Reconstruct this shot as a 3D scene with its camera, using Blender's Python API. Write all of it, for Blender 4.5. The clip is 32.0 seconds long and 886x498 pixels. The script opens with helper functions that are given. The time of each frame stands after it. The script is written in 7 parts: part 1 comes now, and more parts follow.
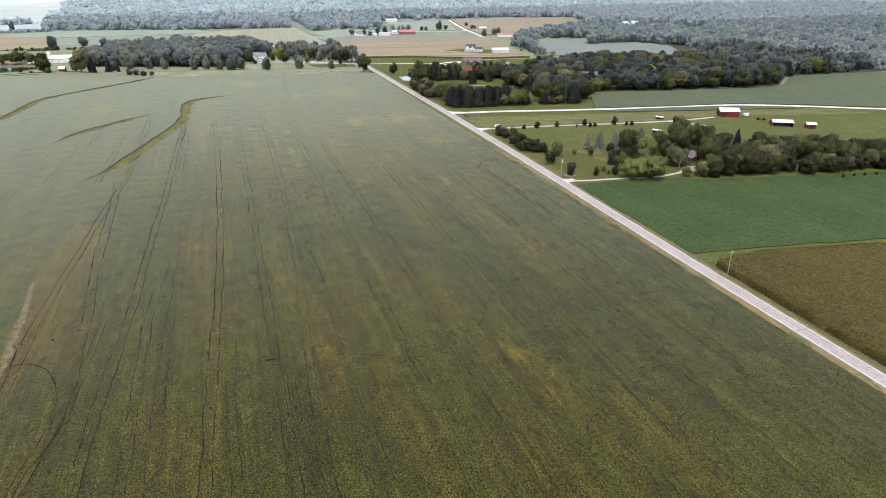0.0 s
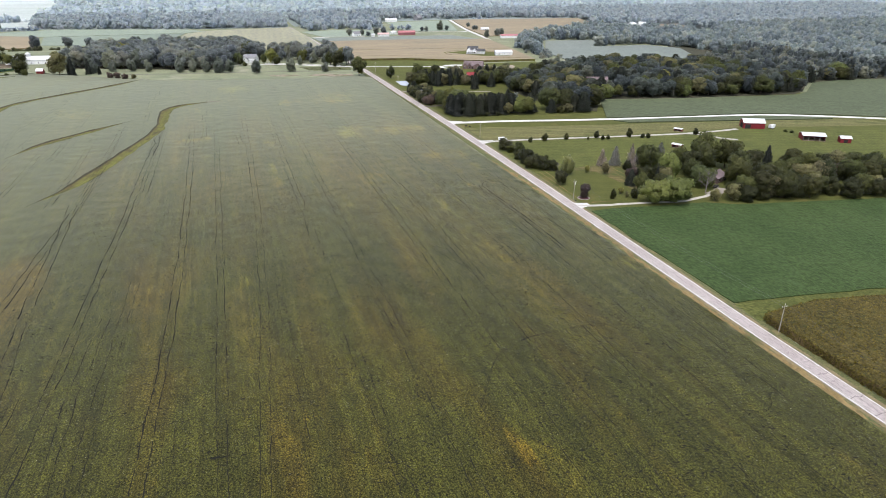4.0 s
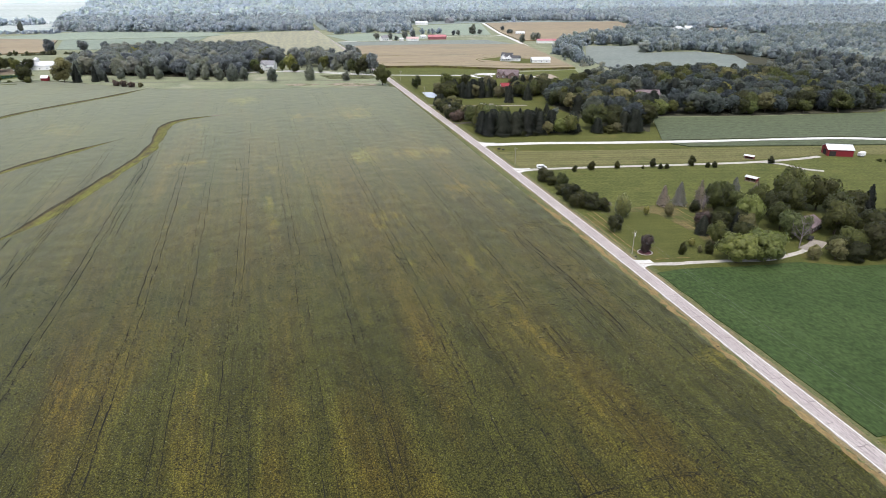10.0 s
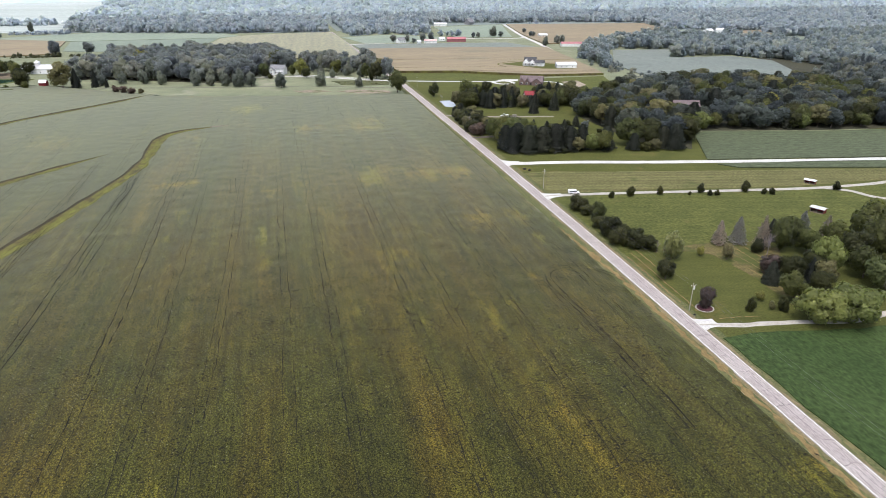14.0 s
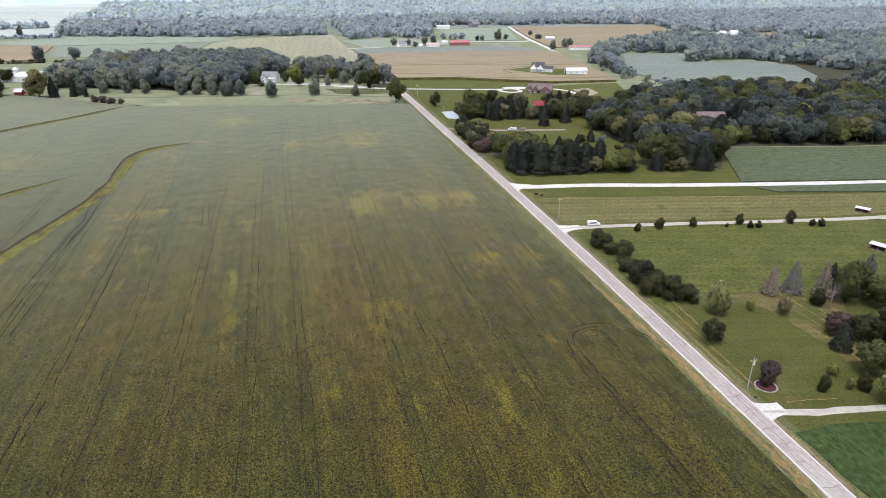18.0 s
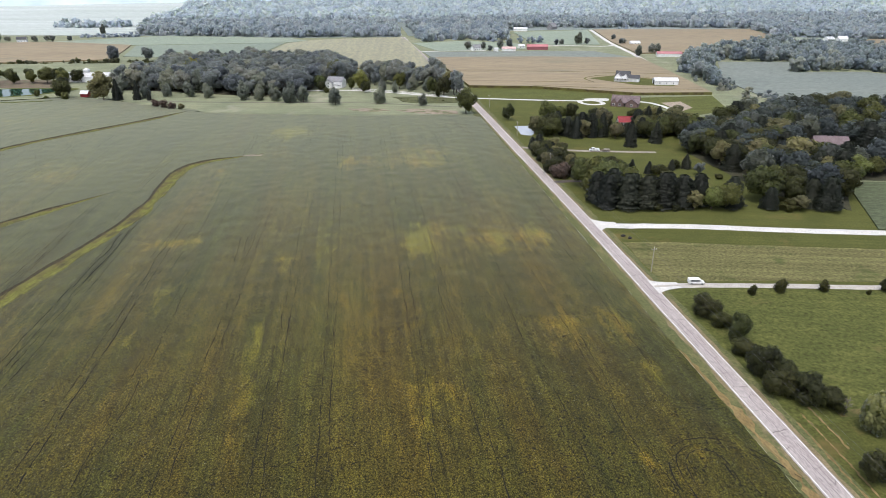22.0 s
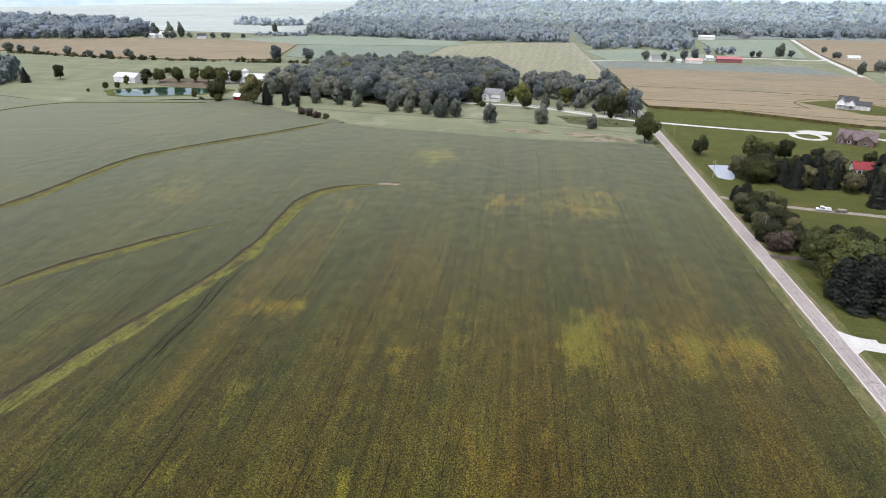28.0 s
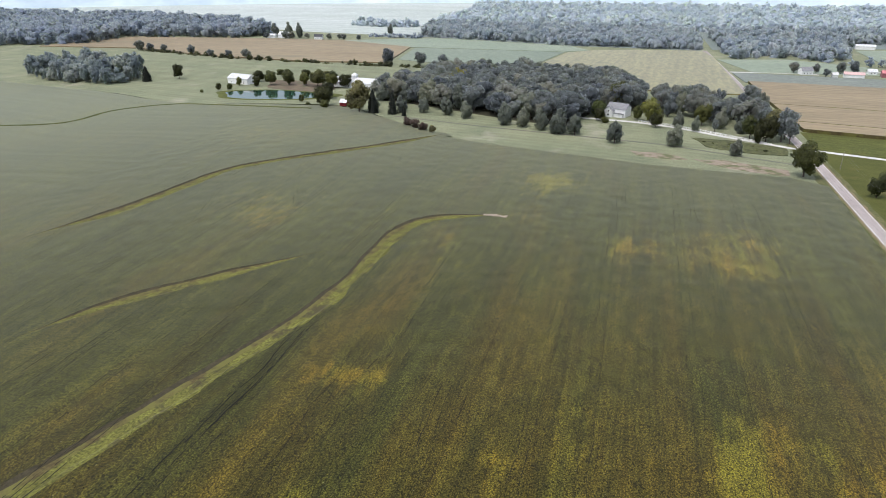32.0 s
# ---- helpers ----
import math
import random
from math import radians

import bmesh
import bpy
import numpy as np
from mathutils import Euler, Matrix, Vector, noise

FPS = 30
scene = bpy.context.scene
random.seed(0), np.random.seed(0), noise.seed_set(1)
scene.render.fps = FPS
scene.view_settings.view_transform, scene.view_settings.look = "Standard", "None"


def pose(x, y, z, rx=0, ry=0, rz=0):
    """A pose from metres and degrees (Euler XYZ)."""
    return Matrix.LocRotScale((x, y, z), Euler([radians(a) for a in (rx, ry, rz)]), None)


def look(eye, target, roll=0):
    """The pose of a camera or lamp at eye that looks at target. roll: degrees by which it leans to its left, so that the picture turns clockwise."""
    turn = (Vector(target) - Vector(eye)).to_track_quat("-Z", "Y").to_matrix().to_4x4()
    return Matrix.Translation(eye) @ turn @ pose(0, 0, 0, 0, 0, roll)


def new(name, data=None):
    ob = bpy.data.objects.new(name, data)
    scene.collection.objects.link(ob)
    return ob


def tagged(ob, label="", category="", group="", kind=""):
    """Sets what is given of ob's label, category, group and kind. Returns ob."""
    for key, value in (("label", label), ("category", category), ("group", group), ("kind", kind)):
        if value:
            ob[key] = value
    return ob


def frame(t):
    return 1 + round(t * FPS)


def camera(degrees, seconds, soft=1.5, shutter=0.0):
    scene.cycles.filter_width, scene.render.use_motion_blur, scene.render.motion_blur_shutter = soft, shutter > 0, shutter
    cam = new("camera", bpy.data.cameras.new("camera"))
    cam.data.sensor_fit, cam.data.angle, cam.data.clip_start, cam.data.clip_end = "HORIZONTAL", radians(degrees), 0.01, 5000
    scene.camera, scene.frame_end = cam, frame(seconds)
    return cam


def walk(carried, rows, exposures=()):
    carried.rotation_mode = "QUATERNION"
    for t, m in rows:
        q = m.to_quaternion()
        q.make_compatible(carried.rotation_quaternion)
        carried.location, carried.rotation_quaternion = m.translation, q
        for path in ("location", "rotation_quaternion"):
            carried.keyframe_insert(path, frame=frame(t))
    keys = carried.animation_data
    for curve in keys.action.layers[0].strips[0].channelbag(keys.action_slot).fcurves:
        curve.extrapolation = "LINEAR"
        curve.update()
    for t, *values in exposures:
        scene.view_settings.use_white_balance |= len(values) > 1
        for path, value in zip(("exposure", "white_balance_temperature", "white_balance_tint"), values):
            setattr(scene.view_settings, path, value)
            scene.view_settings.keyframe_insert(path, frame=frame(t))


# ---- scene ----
ROWS = (
    (0, -156.05, -6.65, 100.08, -18.580, -23.671, -0.058),
    (0.5, -154.50, -2.10, 99.91, -18.603, -23.664, -0.051),
    (1, -152.83, 2.48, 99.86, -18.535, -23.684, -0.053),
    (1.5, -151.06, 7.18, 99.82, -18.568, -23.701, -0.044),
    (2, -149.03, 12.10, 99.69, -18.506, -23.709, -0.033),
    (2.5, -146.91, 16.98, 99.56, -18.511, -23.723, -0.013),
    (3, -144.92, 21.76, 99.32, -18.419, -23.725, 0.049),
    (3.5, -143.09, 26.61, 99.01, -18.490, -23.720, 0.190),
    (5.5, -136.04, 45.27, 98.75, -18.378, -23.815, 0.018),
    (6, -134.24, 50.14, 98.53, -18.385, -23.781, 0.003),
    (6.5, -132.50, 54.96, 98.37, -18.397, -23.762, 0.036),
    (7, -130.64, 59.75, 98.16, -18.400, -23.738, 0.052),
    (7.5, -128.75, 64.58, 97.91, -18.316, -23.707, 0.035),
    (8, -127.08, 69.41, 97.84, -18.321, -23.688, 0.020),
    (8.5, -125.60, 74.16, 97.88, -17.896, -23.668, 0.032),
    (9, -124.04, 78.92, 97.83, -17.006, -23.657, 0.071),
    (9.5, -122.41, 83.77, 97.69, -16.108, -23.661, 0.093),
    (10, -121.09, 88.67, 97.49, -15.628, -23.647, 0.105),
    (10.5, -119.86, 93.68, 97.28, -15.247, -23.633, 0.131),
    (11, -118.51, 98.73, 97.20, -14.936, -23.644, 0.139),
    (11.5, -117.16, 103.64, 97.24, -14.663, -23.663, 0.116),
    (12, -115.81, 108.65, 97.20, -14.498, -23.674, 0.104),
    (12.5, -114.53, 113.85, 97.10, -14.311, -23.669, 0.121),
    (13, -113.27, 119.07, 97.02, -14.219, -23.662, 0.144),
    (13.5, -111.92, 124.27, 96.89, -14.116, -23.661, 0.143),
    (14, -110.64, 129.33, 96.80, -14.042, -23.660, 0.118),
    (14.5, -109.63, 134.17, 96.92, -14.032, -23.670, 0.077),
    (16.5, -103.96, 152.47, 97.27, -13.701, -23.637, -0.417),
    (17, -102.50, 158.12, 96.76, -13.775, -23.628, -0.260),
    (17.5, -101.08, 163.53, 96.43, -13.746, -23.614, -0.126),
    (18, -99.78, 168.69, 96.33, -13.689, -23.599, -0.042),
    (18.5, -98.47, 173.83, 96.31, -13.390, -23.585, -0.020),
    (19, -97.04, 179.06, 96.28, -13.216, -23.585, -0.035),
    (19.5, -95.59, 184.34, 96.28, -12.812, -23.585, -0.057),
    (20, -94.23, 189.66, 96.31, -12.170, -23.571, -0.061),
    (20.5, -92.98, 194.98, 96.44, -11.083, -23.580, -0.051),
    (21, -91.86, 200.46, 96.60, -9.578, -23.605, -0.053),
    (21.5, -90.79, 206.12, 96.64, -8.395, -23.620, -0.075),
    (22, -89.87, 211.64, 96.67, -7.210, -23.633, -0.073),
    (22.5, -89.12, 216.94, 96.76, -5.919, -23.640, -0.053),
    (23, -88.47, 222.29, 96.84, -4.610, -23.646, -0.071),
    (23.5, -88.10, 227.72, 96.91, -3.516, -23.655, -0.093),
    (24, -87.78, 233.21, 96.95, -2.220, -23.661, -0.120),
    (24.5, -87.38, 238.92, 97.00, -0.953, -23.677, -0.146),
    (25, -87.13, 245.05, 97.04, 0.342, -23.701, -0.102),
    (27.5, -90.07, 275.46, 95.87, 6.085, -23.593, -0.035),
    (28, -90.93, 280.93, 95.73, 6.626, -23.573, -0.023),
    (28.5, -91.75, 286.26, 95.73, 7.794, -23.556, -0.019),
    (29, -92.68, 291.39, 95.71, 9.533, -23.529, -0.010),
    (29.5, -93.69, 296.50, 95.61, 11.311, -23.495, 0.001),
    (30, -94.73, 301.81, 95.50, 12.848, -23.476, -0.020),
    (30.5, -95.89, 307.04, 95.51, 13.833, -23.482, -0.062),
    (31, -97.28, 312.05, 95.64, 14.717, -23.491, -0.090),
    (31.5, -98.80, 316.99, 95.72, 15.735, -23.495, -0.099),
    (32, -100.38, 321.96, 95.74, 16.400, -23.498, -0.088),
)
cam = camera(68.99, 32.0, soft=0.75)
walk(cam, [(t, pose(x, y, z, 90 + pitch, 0, yaw) @ pose(0, 0, 0, 0, 0, roll)) for t, x, y, z, yaw, pitch, roll in ROWS],
     exposures=[(0.0, 0.96, 6280, 10), (14.0, 0.9, 6280, 10), (32.0, 0.73, 6280, 10)])

# ---- light: a bright overcast sky with a veiled sun ----
world = bpy.data.worlds.new("overcast_sky")
scene.world = world
world.use_nodes = True
wn, wl = world.node_tree.nodes, world.node_tree.links
sky = wn.new("ShaderNodeTexSky")
sky.sky_type, sky.sun_disc = "NISHITA", False
sky.sun_elevation, sky.sun_rotation = radians(70), radians(-150)
sky.air_density, sky.dust_density, sky.ozone_density = 1.0, 4.0, 1.0
grey = wn.new("ShaderNodeHueSaturation")
grey.inputs["Saturation"].default_value = 0.58
wl.new(sky.outputs["Color"], grey.inputs["Color"])
wl.new(grey.outputs["Color"], wn["Background"].inputs["Color"])
wn["Background"].inputs["Strength"].default_value = 0.15
sun = new("sun", bpy.data.lights.new("sun", "SUN"))
sun.data.energy, sun.data.angle, sun.data.color = 0.9, radians(14), (1.0, 0.96, 0.9)
sun.matrix_world = look((0, 0, 0), (-math.sin(radians(-150)) * math.cos(radians(70)), -math.cos(radians(-150)) * math.cos(radians(70)), -math.sin(radians(70))))

# ---- materials ----
def material(name):
    m = bpy.data.materials.new(name)
    m.use_nodes = True
    return m, m.node_tree.nodes, m.node_tree.links, m.node_tree.nodes["Principled BSDF"]


def ramp(nodes, stops):
    r = nodes.new("ShaderNodeValToRGB")
    el = r.color_ramp.elements
    while len(el) < len(stops):
        el.new(0.5)
    for e, (p, c) in zip(el, stops):
        e.position, e.color = p, (*c, 1)
    return r


def noise_tex(nodes, links, scale, detail=4.0, rough=0.6, stretch=(1, 1, 1), kind="Object"):
    co = nodes.new("ShaderNodeTexCoord")
    mp = nodes.new("ShaderNodeMapping")
    mp.inputs["Scale"].default_value = stretch
    n = nodes.new("ShaderNodeTexNoise")
    n.inputs["Scale"].default_value, n.inputs["Detail"].default_value, n.inputs["Roughness"].default_value = scale, detail, rough
    links.new(co.outputs[kind], mp.inputs["Vector"])
    links.new(mp.outputs["Vector"], n.inputs["Vector"])
    return n


def mixed(nodes, links, fac, a, b, blend="MIX"):
    """A colour mix; fac, a and b are sockets, numbers or colours."""
    m = nodes.new("ShaderNodeMix")
    m.data_type, m.blend_type = "RGBA", blend
    for v, s in ((fac, m.inputs[0]), (a, m.inputs[6]), (b, m.inputs[7])):
        if isinstance(v, bpy.types.NodeSocket):
            links.new(v, s)
        elif isinstance(v, (int, float)):
            s.default_value = v
        else:
            s.default_value = (*v, 1)
    return m.outputs[2]


def row_lines(n, l, turn, period, depth):
    """Wavering parallel passes of a mower or planter, turn degrees from the x axis, broken here and there."""
    co, mp = n.new("ShaderNodeTexCoord"), n.new("ShaderNodeMapping")
    mp.inputs["Rotation"].default_value = (0, 0, radians(-turn))
    w = n.new("ShaderNodeTexWave")
    w.wave_type, w.bands_direction, w.wave_profile = "BANDS", "Y", "SIN"
    w.inputs["Scale"].default_value = 0.314 / period
    w.inputs["Distortion"].default_value, w.inputs["Detail"].default_value, w.inputs["Detail Scale"].default_value = 1.2, 2.0, 0.6
    l.new(co.outputs["Object"], mp.inputs["Vector"])
    l.new(mp.outputs["Vector"], w.inputs["Vector"])
    r = ramp(n, [(0.2, (1 - depth,) * 3), (0.8, (1 + depth,) * 3)])
    l.new(w.outputs["Fac"], r.inputs["Fac"])
    k = ramp(n, [(0.35, (0.2, 0.2, 0.2)), (0.65, (1, 1, 1))])
    l.new(noise_tex(n, l, 0.03, 4, 0.6).outputs["Fac"], k.inputs["Fac"])
    return mixed(n, l, k.outputs["Color"], (1, 1, 1), r.outputs["Color"])


def two_tone(name, dark, light, scale, fine, rough=0.9, stretch=(1, 1, 1), bump=0.3, bump_dist=0.1, metal=0.0, sheen=0.0, patch=None, spec=0.3, tint=None, rows=None, grain=(0.62, 1.3)):
    """A surface with wide patches, fine grain and relief of real size. Object coordinates are metres."""
    m, n, l, p = material(name)
    big = noise_tex(n, l, scale, 9, 0.68, stretch)
    small = noise_tex(n, l, fine, 3, 0.7, stretch)
    r = ramp(n, [(0.32, dark), (0.68, light)])
    l.new(big.outputs["Fac"], r.inputs["Fac"])
    g = ramp(n, [(0.3, (grain[0],) * 3), (0.7, (grain[1],) * 3)])
    l.new(small.outputs["Fac"], g.inputs["Fac"])
    col = mixed(n, l, 1.0, r.outputs["Color"], g.outputs["Color"], "MULTIPLY")
    if patch:
        pn = noise_tex(n, l, patch[1], 6, 0.65, stretch)
        pr = ramp(n, [(patch[2], (0, 0, 0)), (patch[2] + 0.12, (1, 1, 1))])
        l.new(pn.outputs["Fac"], pr.inputs["Fac"])
        col = mixed(n, l, pr.outputs["Color"], col, patch[0])
    for turn, period, depth in rows or ():
        col = mixed(n, l, 1.0, col, row_lines(n, l, turn, period, depth), "MULTIPLY")
    l.new(col, p.inputs["Base Color"])
    p.inputs["Roughness"].default_value, p.inputs["Metallic"].default_value = rough, metal
    p.inputs["Specular IOR Level"].default_value = spec
    p.inputs["Sheen Weight"].default_value = sheen
    p.inputs["Sheen Tint"].default_value = (*(tint or tuple(min(1, (v / max(light)) * 0.9 + 0.05) for v in light)), 1)
    b = n.new("ShaderNodeBump")
    b.inputs["Strength"].default_value, b.inputs["Distance"].default_value = bump, bump_dist
    l.new(small.outputs["Fac"], b.inputs["Height"])
    l.new(b.outputs["Normal"], p.inputs["Normal"])
    return m


def foliage(name, a, b, c, sheen=0.06, var=0.3, trees=(0.72, 1.3), joined=False):
    """Leaves: each clump differs a little, each tree more."""
    m, n, l, p = material(name)
    geo, info = n.new("ShaderNodeNewGeometry"), n.new("ShaderNodeObjectInfo")
    tint = n.new("ShaderNodeAttribute")
    tint.attribute_name = "tint"
    add = n.new("ShaderNodeMath")
    add.operation = "ADD"
    if joined:
        add.inputs[0].default_value = 0.0
    else:
        l.new(info.outputs["Random"], add.inputs[0])
    l.new(tint.outputs["Fac"], add.inputs[1])
    fr = n.new("ShaderNodeMath")
    fr.operation = "FRACT"
    l.new(add.outputs[0], fr.inputs[0])
    r1 = ramp(n, [(0.0, a), (0.5, b), (1.0, c)])
    l.new(fr.outputs[0], r1.inputs["Fac"])
    r2 = ramp(n, [(0.0, (1 - var,) * 3), (1.0, (1 + var, 1 + var * 0.95, 1 + var * 0.7))])
    l.new(geo.outputs["Random Per Island"], r2.inputs["Fac"])
    col = mixed(n, l, 1.0, r1.outputs["Color"], r2.outputs["Color"], "MULTIPLY")
    more = n.new("ShaderNodeMath")
    more.operation = "MULTIPLY"
    more.inputs[1].default_value = 7.31
    l.new(fr.outputs[0], more.inputs[0])
    again = n.new("ShaderNodeMath")
    again.operation = "FRACT"
    l.new(more.outputs[0], again.inputs[0])
    lo, hi = trees
    r3 = ramp(n, [(0.0, (lo, lo * 1.03, lo * 1.1)), (1.0, (hi, hi * 0.98, hi * 0.91))])
    l.new(again.outputs[0], r3.inputs["Fac"])
    col = mixed(n, l, 1.0, col, r3.outputs["Color"], "MULTIPLY")
    l.new(col, p.inputs["Base Color"])
    thin = n.new("ShaderNodeBsdfTranslucent")
    l.new(mixed(n, l, 1.0, col, (1.5, 1.6, 0.9), "MULTIPLY"), thin.inputs["Color"])
    both = n.new("ShaderNodeMixShader")
    both.inputs[0].default_value = 0.42
    l.new(p.outputs[0], both.inputs[1])
    l.new(thin.outputs[0], both.inputs[2])
    l.new(both.outputs[0], n["Material Output"].inputs["Surface"])
    p.inputs["Roughness"].default_value = 0.6
    p.inputs["Sheen Weight"].default_value = sheen
    p.inputs["Sheen Tint"].default_value = (0.85, 0.93, 1.0, 1)
    p.inputs["Specular IOR Level"].default_value = 0.35
    return m


def plain(name, col, rough=0.6, metal=0.0, var=0.12, scale=2.0):
    return two_tone(name, tuple(v * (1 - var) for v in col), tuple(min(1, v * (1 + var)) for v in col), scale * 0.2, scale * 3, rough, bump=0.05, bump_dist=0.01, metal=metal)


LEAF_MID = foliage("leaves_green", (0.0581, 0.0677, 0.02), (0.0712, 0.0797, 0.0221), (0.0912, 0.0929, 0.0262))
LEAF_LIGHT = foliage("leaves_light_green", (0.121, 0.141, 0.0451), (0.132, 0.153, 0.0501), (0.149, 0.163, 0.0552))
LEAF_DARK = foliage("leaves_dark_green", (0.0331, 0.0366, 0.008), (0.0385, 0.0418, 0.00918), (0.0477, 0.0469, 0.0101))
NEEDLE = foliage("pine_needles", (0.0199, 0.0248, 0.0173), (0.0243, 0.0293, 0.0199), (0.0296, 0.0329, 0.0206))
NEEDLE_BLUE = foliage("blue_spruce_needles", (0.15, 0.15, 0.16), (0.17, 0.165, 0.172), (0.16, 0.15, 0.155), 0.1, 0.25)
NEEDLE_BROWN = foliage("browning_needles", (0.19, 0.155, 0.15), (0.2, 0.165, 0.16), (0.17, 0.15, 0.15), 0.1, 0.25)
LEAF_MAIZE = foliage("maize_leaves", (0.0653, 0.0593, 0.0104), (0.104, 0.0746, 0.017), (0.131, 0.0811, 0.0196), 0.05, 0.5)
# Soil taken to near black as the painted shade of ruts and pits.
RUT_SHADE = plain("rut_soil_and_shade", (0.012, 0.011, 0.007), 0.95, var=0.3)
LEAF_PURPLE = foliage("purple_leaves", (0.072, 0.05, 0.048), (0.09, 0.062, 0.056), (0.105, 0.074, 0.062))
LEAF_YELLOW = foliage("yellowing_leaves", (0.2, 0.188, 0.05), (0.225, 0.206, 0.0562), (0.188, 0.188, 0.05))
LEAF_OLIVE = foliage("olive_leaves", (0.133, 0.128, 0.0638), (0.149, 0.139, 0.0691), (0.139, 0.122, 0.0744))
# Painted haze: the next six leaf colours are blued, most also lightened.
LEAF_FAR = foliage("mixed_wood_leaves_hazed", (0.0433, 0.0552, 0.0692), (0.0785, 0.0934, 0.0931), (0.139, 0.139, 0.11), 0.35, 0.2, (0.7, 1.25), True)
LEAF_WEST = foliage("west_wood_leaves_hazed", (0.192, 0.229, 0.341), (0.229, 0.265, 0.367), (0.274, 0.297, 0.377), 0.9, 0.12, (0.85, 1.15), True)
LEAF_DEEP = foliage("deep_wood_leaves_hazed", (0.124, 0.153, 0.189), (0.167, 0.201, 0.232), (0.241, 0.255, 0.26), 0.6, 0.16, (0.8, 1.2), True)
LEAF_HOUSE = foliage("grove_leaves_hazed", (0.0887, 0.0998, 0.118), (0.13, 0.144, 0.155), (0.198, 0.194, 0.173), 0.5, 0.18, (0.78, 1.25))
LEAF_FOREST = foliage("forest_leaves_hazed", (0.0289, 0.0381, 0.0428), (0.0427, 0.0549, 0.0535), (0.0761, 0.0823, 0.0667), 0.25, 0.3, (0.75, 1.3))
LEAF_PIN = foliage("pin_oak_leaves_hazed", (0.136, 0.151, 0.135), (0.148, 0.162, 0.144), (0.166, 0.173, 0.151), 0.2, 0.16)
LEAF_WILLOW = foliage("pale_weeping_leaves", (0.207, 0.215, 0.0756), (0.218, 0.22, 0.0792), (0.23, 0.226, 0.0792), 0.2, 0.25)
GRIT = plain("worn_grey_grit", (0.25, 0.22, 0.19), 0.95, var=0.25)
# Haze is painted in most strongly here: very pale, bluish leaf colours and sheen.
LEAF_HORIZON = foliage("horizon_leaves_hazed", (0.348, 0.396, 0.542), (0.422, 0.464, 0.607), (0.497, 0.53, 0.679), 1.0, 0.08, (0.92, 1.08), True)
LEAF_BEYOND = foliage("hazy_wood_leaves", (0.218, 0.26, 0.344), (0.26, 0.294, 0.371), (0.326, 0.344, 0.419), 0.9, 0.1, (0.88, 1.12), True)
BARK = two_tone("bark", (0.07, 0.055, 0.045), (0.14, 0.11, 0.09), 0.6, 6, 0.95, (1, 1, 0.3), 0.6, 0.05)
DEADWOOD = two_tone("grey_dead_wood", (0.14, 0.119, 0.112), (0.224, 0.196, 0.189), 0.6, 6, 0.95)
GRASS = two_tone("meadow_grass", (0.114, 0.128, 0.0722), (0.183, 0.189, 0.11), 0.04, 1.2, 0.9, (1, 0.6, 1), 0.6, 0.15, sheen=0.1, patch=((0.228, 0.219, 0.157), 0.03, 0.57), tint=(0.9, 0.95, 0.65), rows=((-8, 7.0, 0.08), (-8, 22.0, 0.08)), grain=(0.5, 1.5))
LAWN = two_tone("mown_lawn", (0.0472, 0.0526, 0.0139), (0.0715, 0.0743, 0.0194), 0.06, 1.5, 0.9, bump=0.4, bump_dist=0.05, sheen=0.08, patch=((0.0989, 0.0789, 0.0275), 0.05, 0.58), rows=((-12, 9.0, 0.06), (-12, 3.1, 0.05)), grain=(0.55, 1.4), spec=0.12)
PASTURE = two_tone("grazed_pasture", (0.0449, 0.0525, 0.0138), (0.0829, 0.0877, 0.0238), 0.08, 0.8, 0.9, bump=0.8, bump_dist=0.15, sheen=0.08, patch=((0.105, 0.0925, 0.0319), 0.07, 0.6), rows=((-14, 6.0, 0.1),), grain=(0.45, 1.5), spec=0.12)
HAY = two_tone("rough_hay_grass", (0.083, 0.0813, 0.0312), (0.113, 0.104, 0.0432), 0.05, 0.9, 0.95, bump=0.8, bump_dist=0.2, sheen=0.08, patch=((0.0534, 0.0635, 0.0193), 0.06, 0.55), rows=((-12, 4.5, 0.16), (-11, 13.0, 0.12)), grain=(0.45, 1.6), spec=0.12)
VERGE = two_tone("verge_grass", (0.066, 0.076, 0.027), (0.11, 0.11, 0.042), 0.1, 1.5, 0.95, bump=0.5, bump_dist=0.1, patch=((0.16, 0.128, 0.06), 0.1, 0.58), grain=(0.5, 1.5))
SHOULDER = two_tone("dry_gravel_shoulder", (0.14, 0.112, 0.06), (0.2, 0.158, 0.09), 0.15, 2.5, 0.95, bump=0.4, bump_dist=0.05, patch=((0.08, 0.086, 0.033), 0.1, 0.5))
DRYGRASS = two_tone("dry_orange_grass", (0.145, 0.101, 0.0382), (0.212, 0.154, 0.068), 0.2, 2.0, 0.95, (1, 0.5, 1), 0.4, 0.05, patch=((0.0638, 0.0686, 0.0255), 0.12, 0.55))
GRAVEL = two_tone("white_gravel", (0.451, 0.437, 0.415), (0.553, 0.539, 0.517), 0.1, 3, 0.95, bump=0.4, bump_dist=0.03)
ASPHALT = two_tone("worn_chip_seal", (0.288, 0.251, 0.241), (0.356, 0.319, 0.305), 0.15, 4, 0.95, (1, 0.25, 1), 0.3, 0.01)
CRACK = plain("crack_sealant", (0.13, 0.11, 0.11), 0.8)
LINE_WHITE = plain("white_road_paint", (0.75, 0.75, 0.73), 0.6)
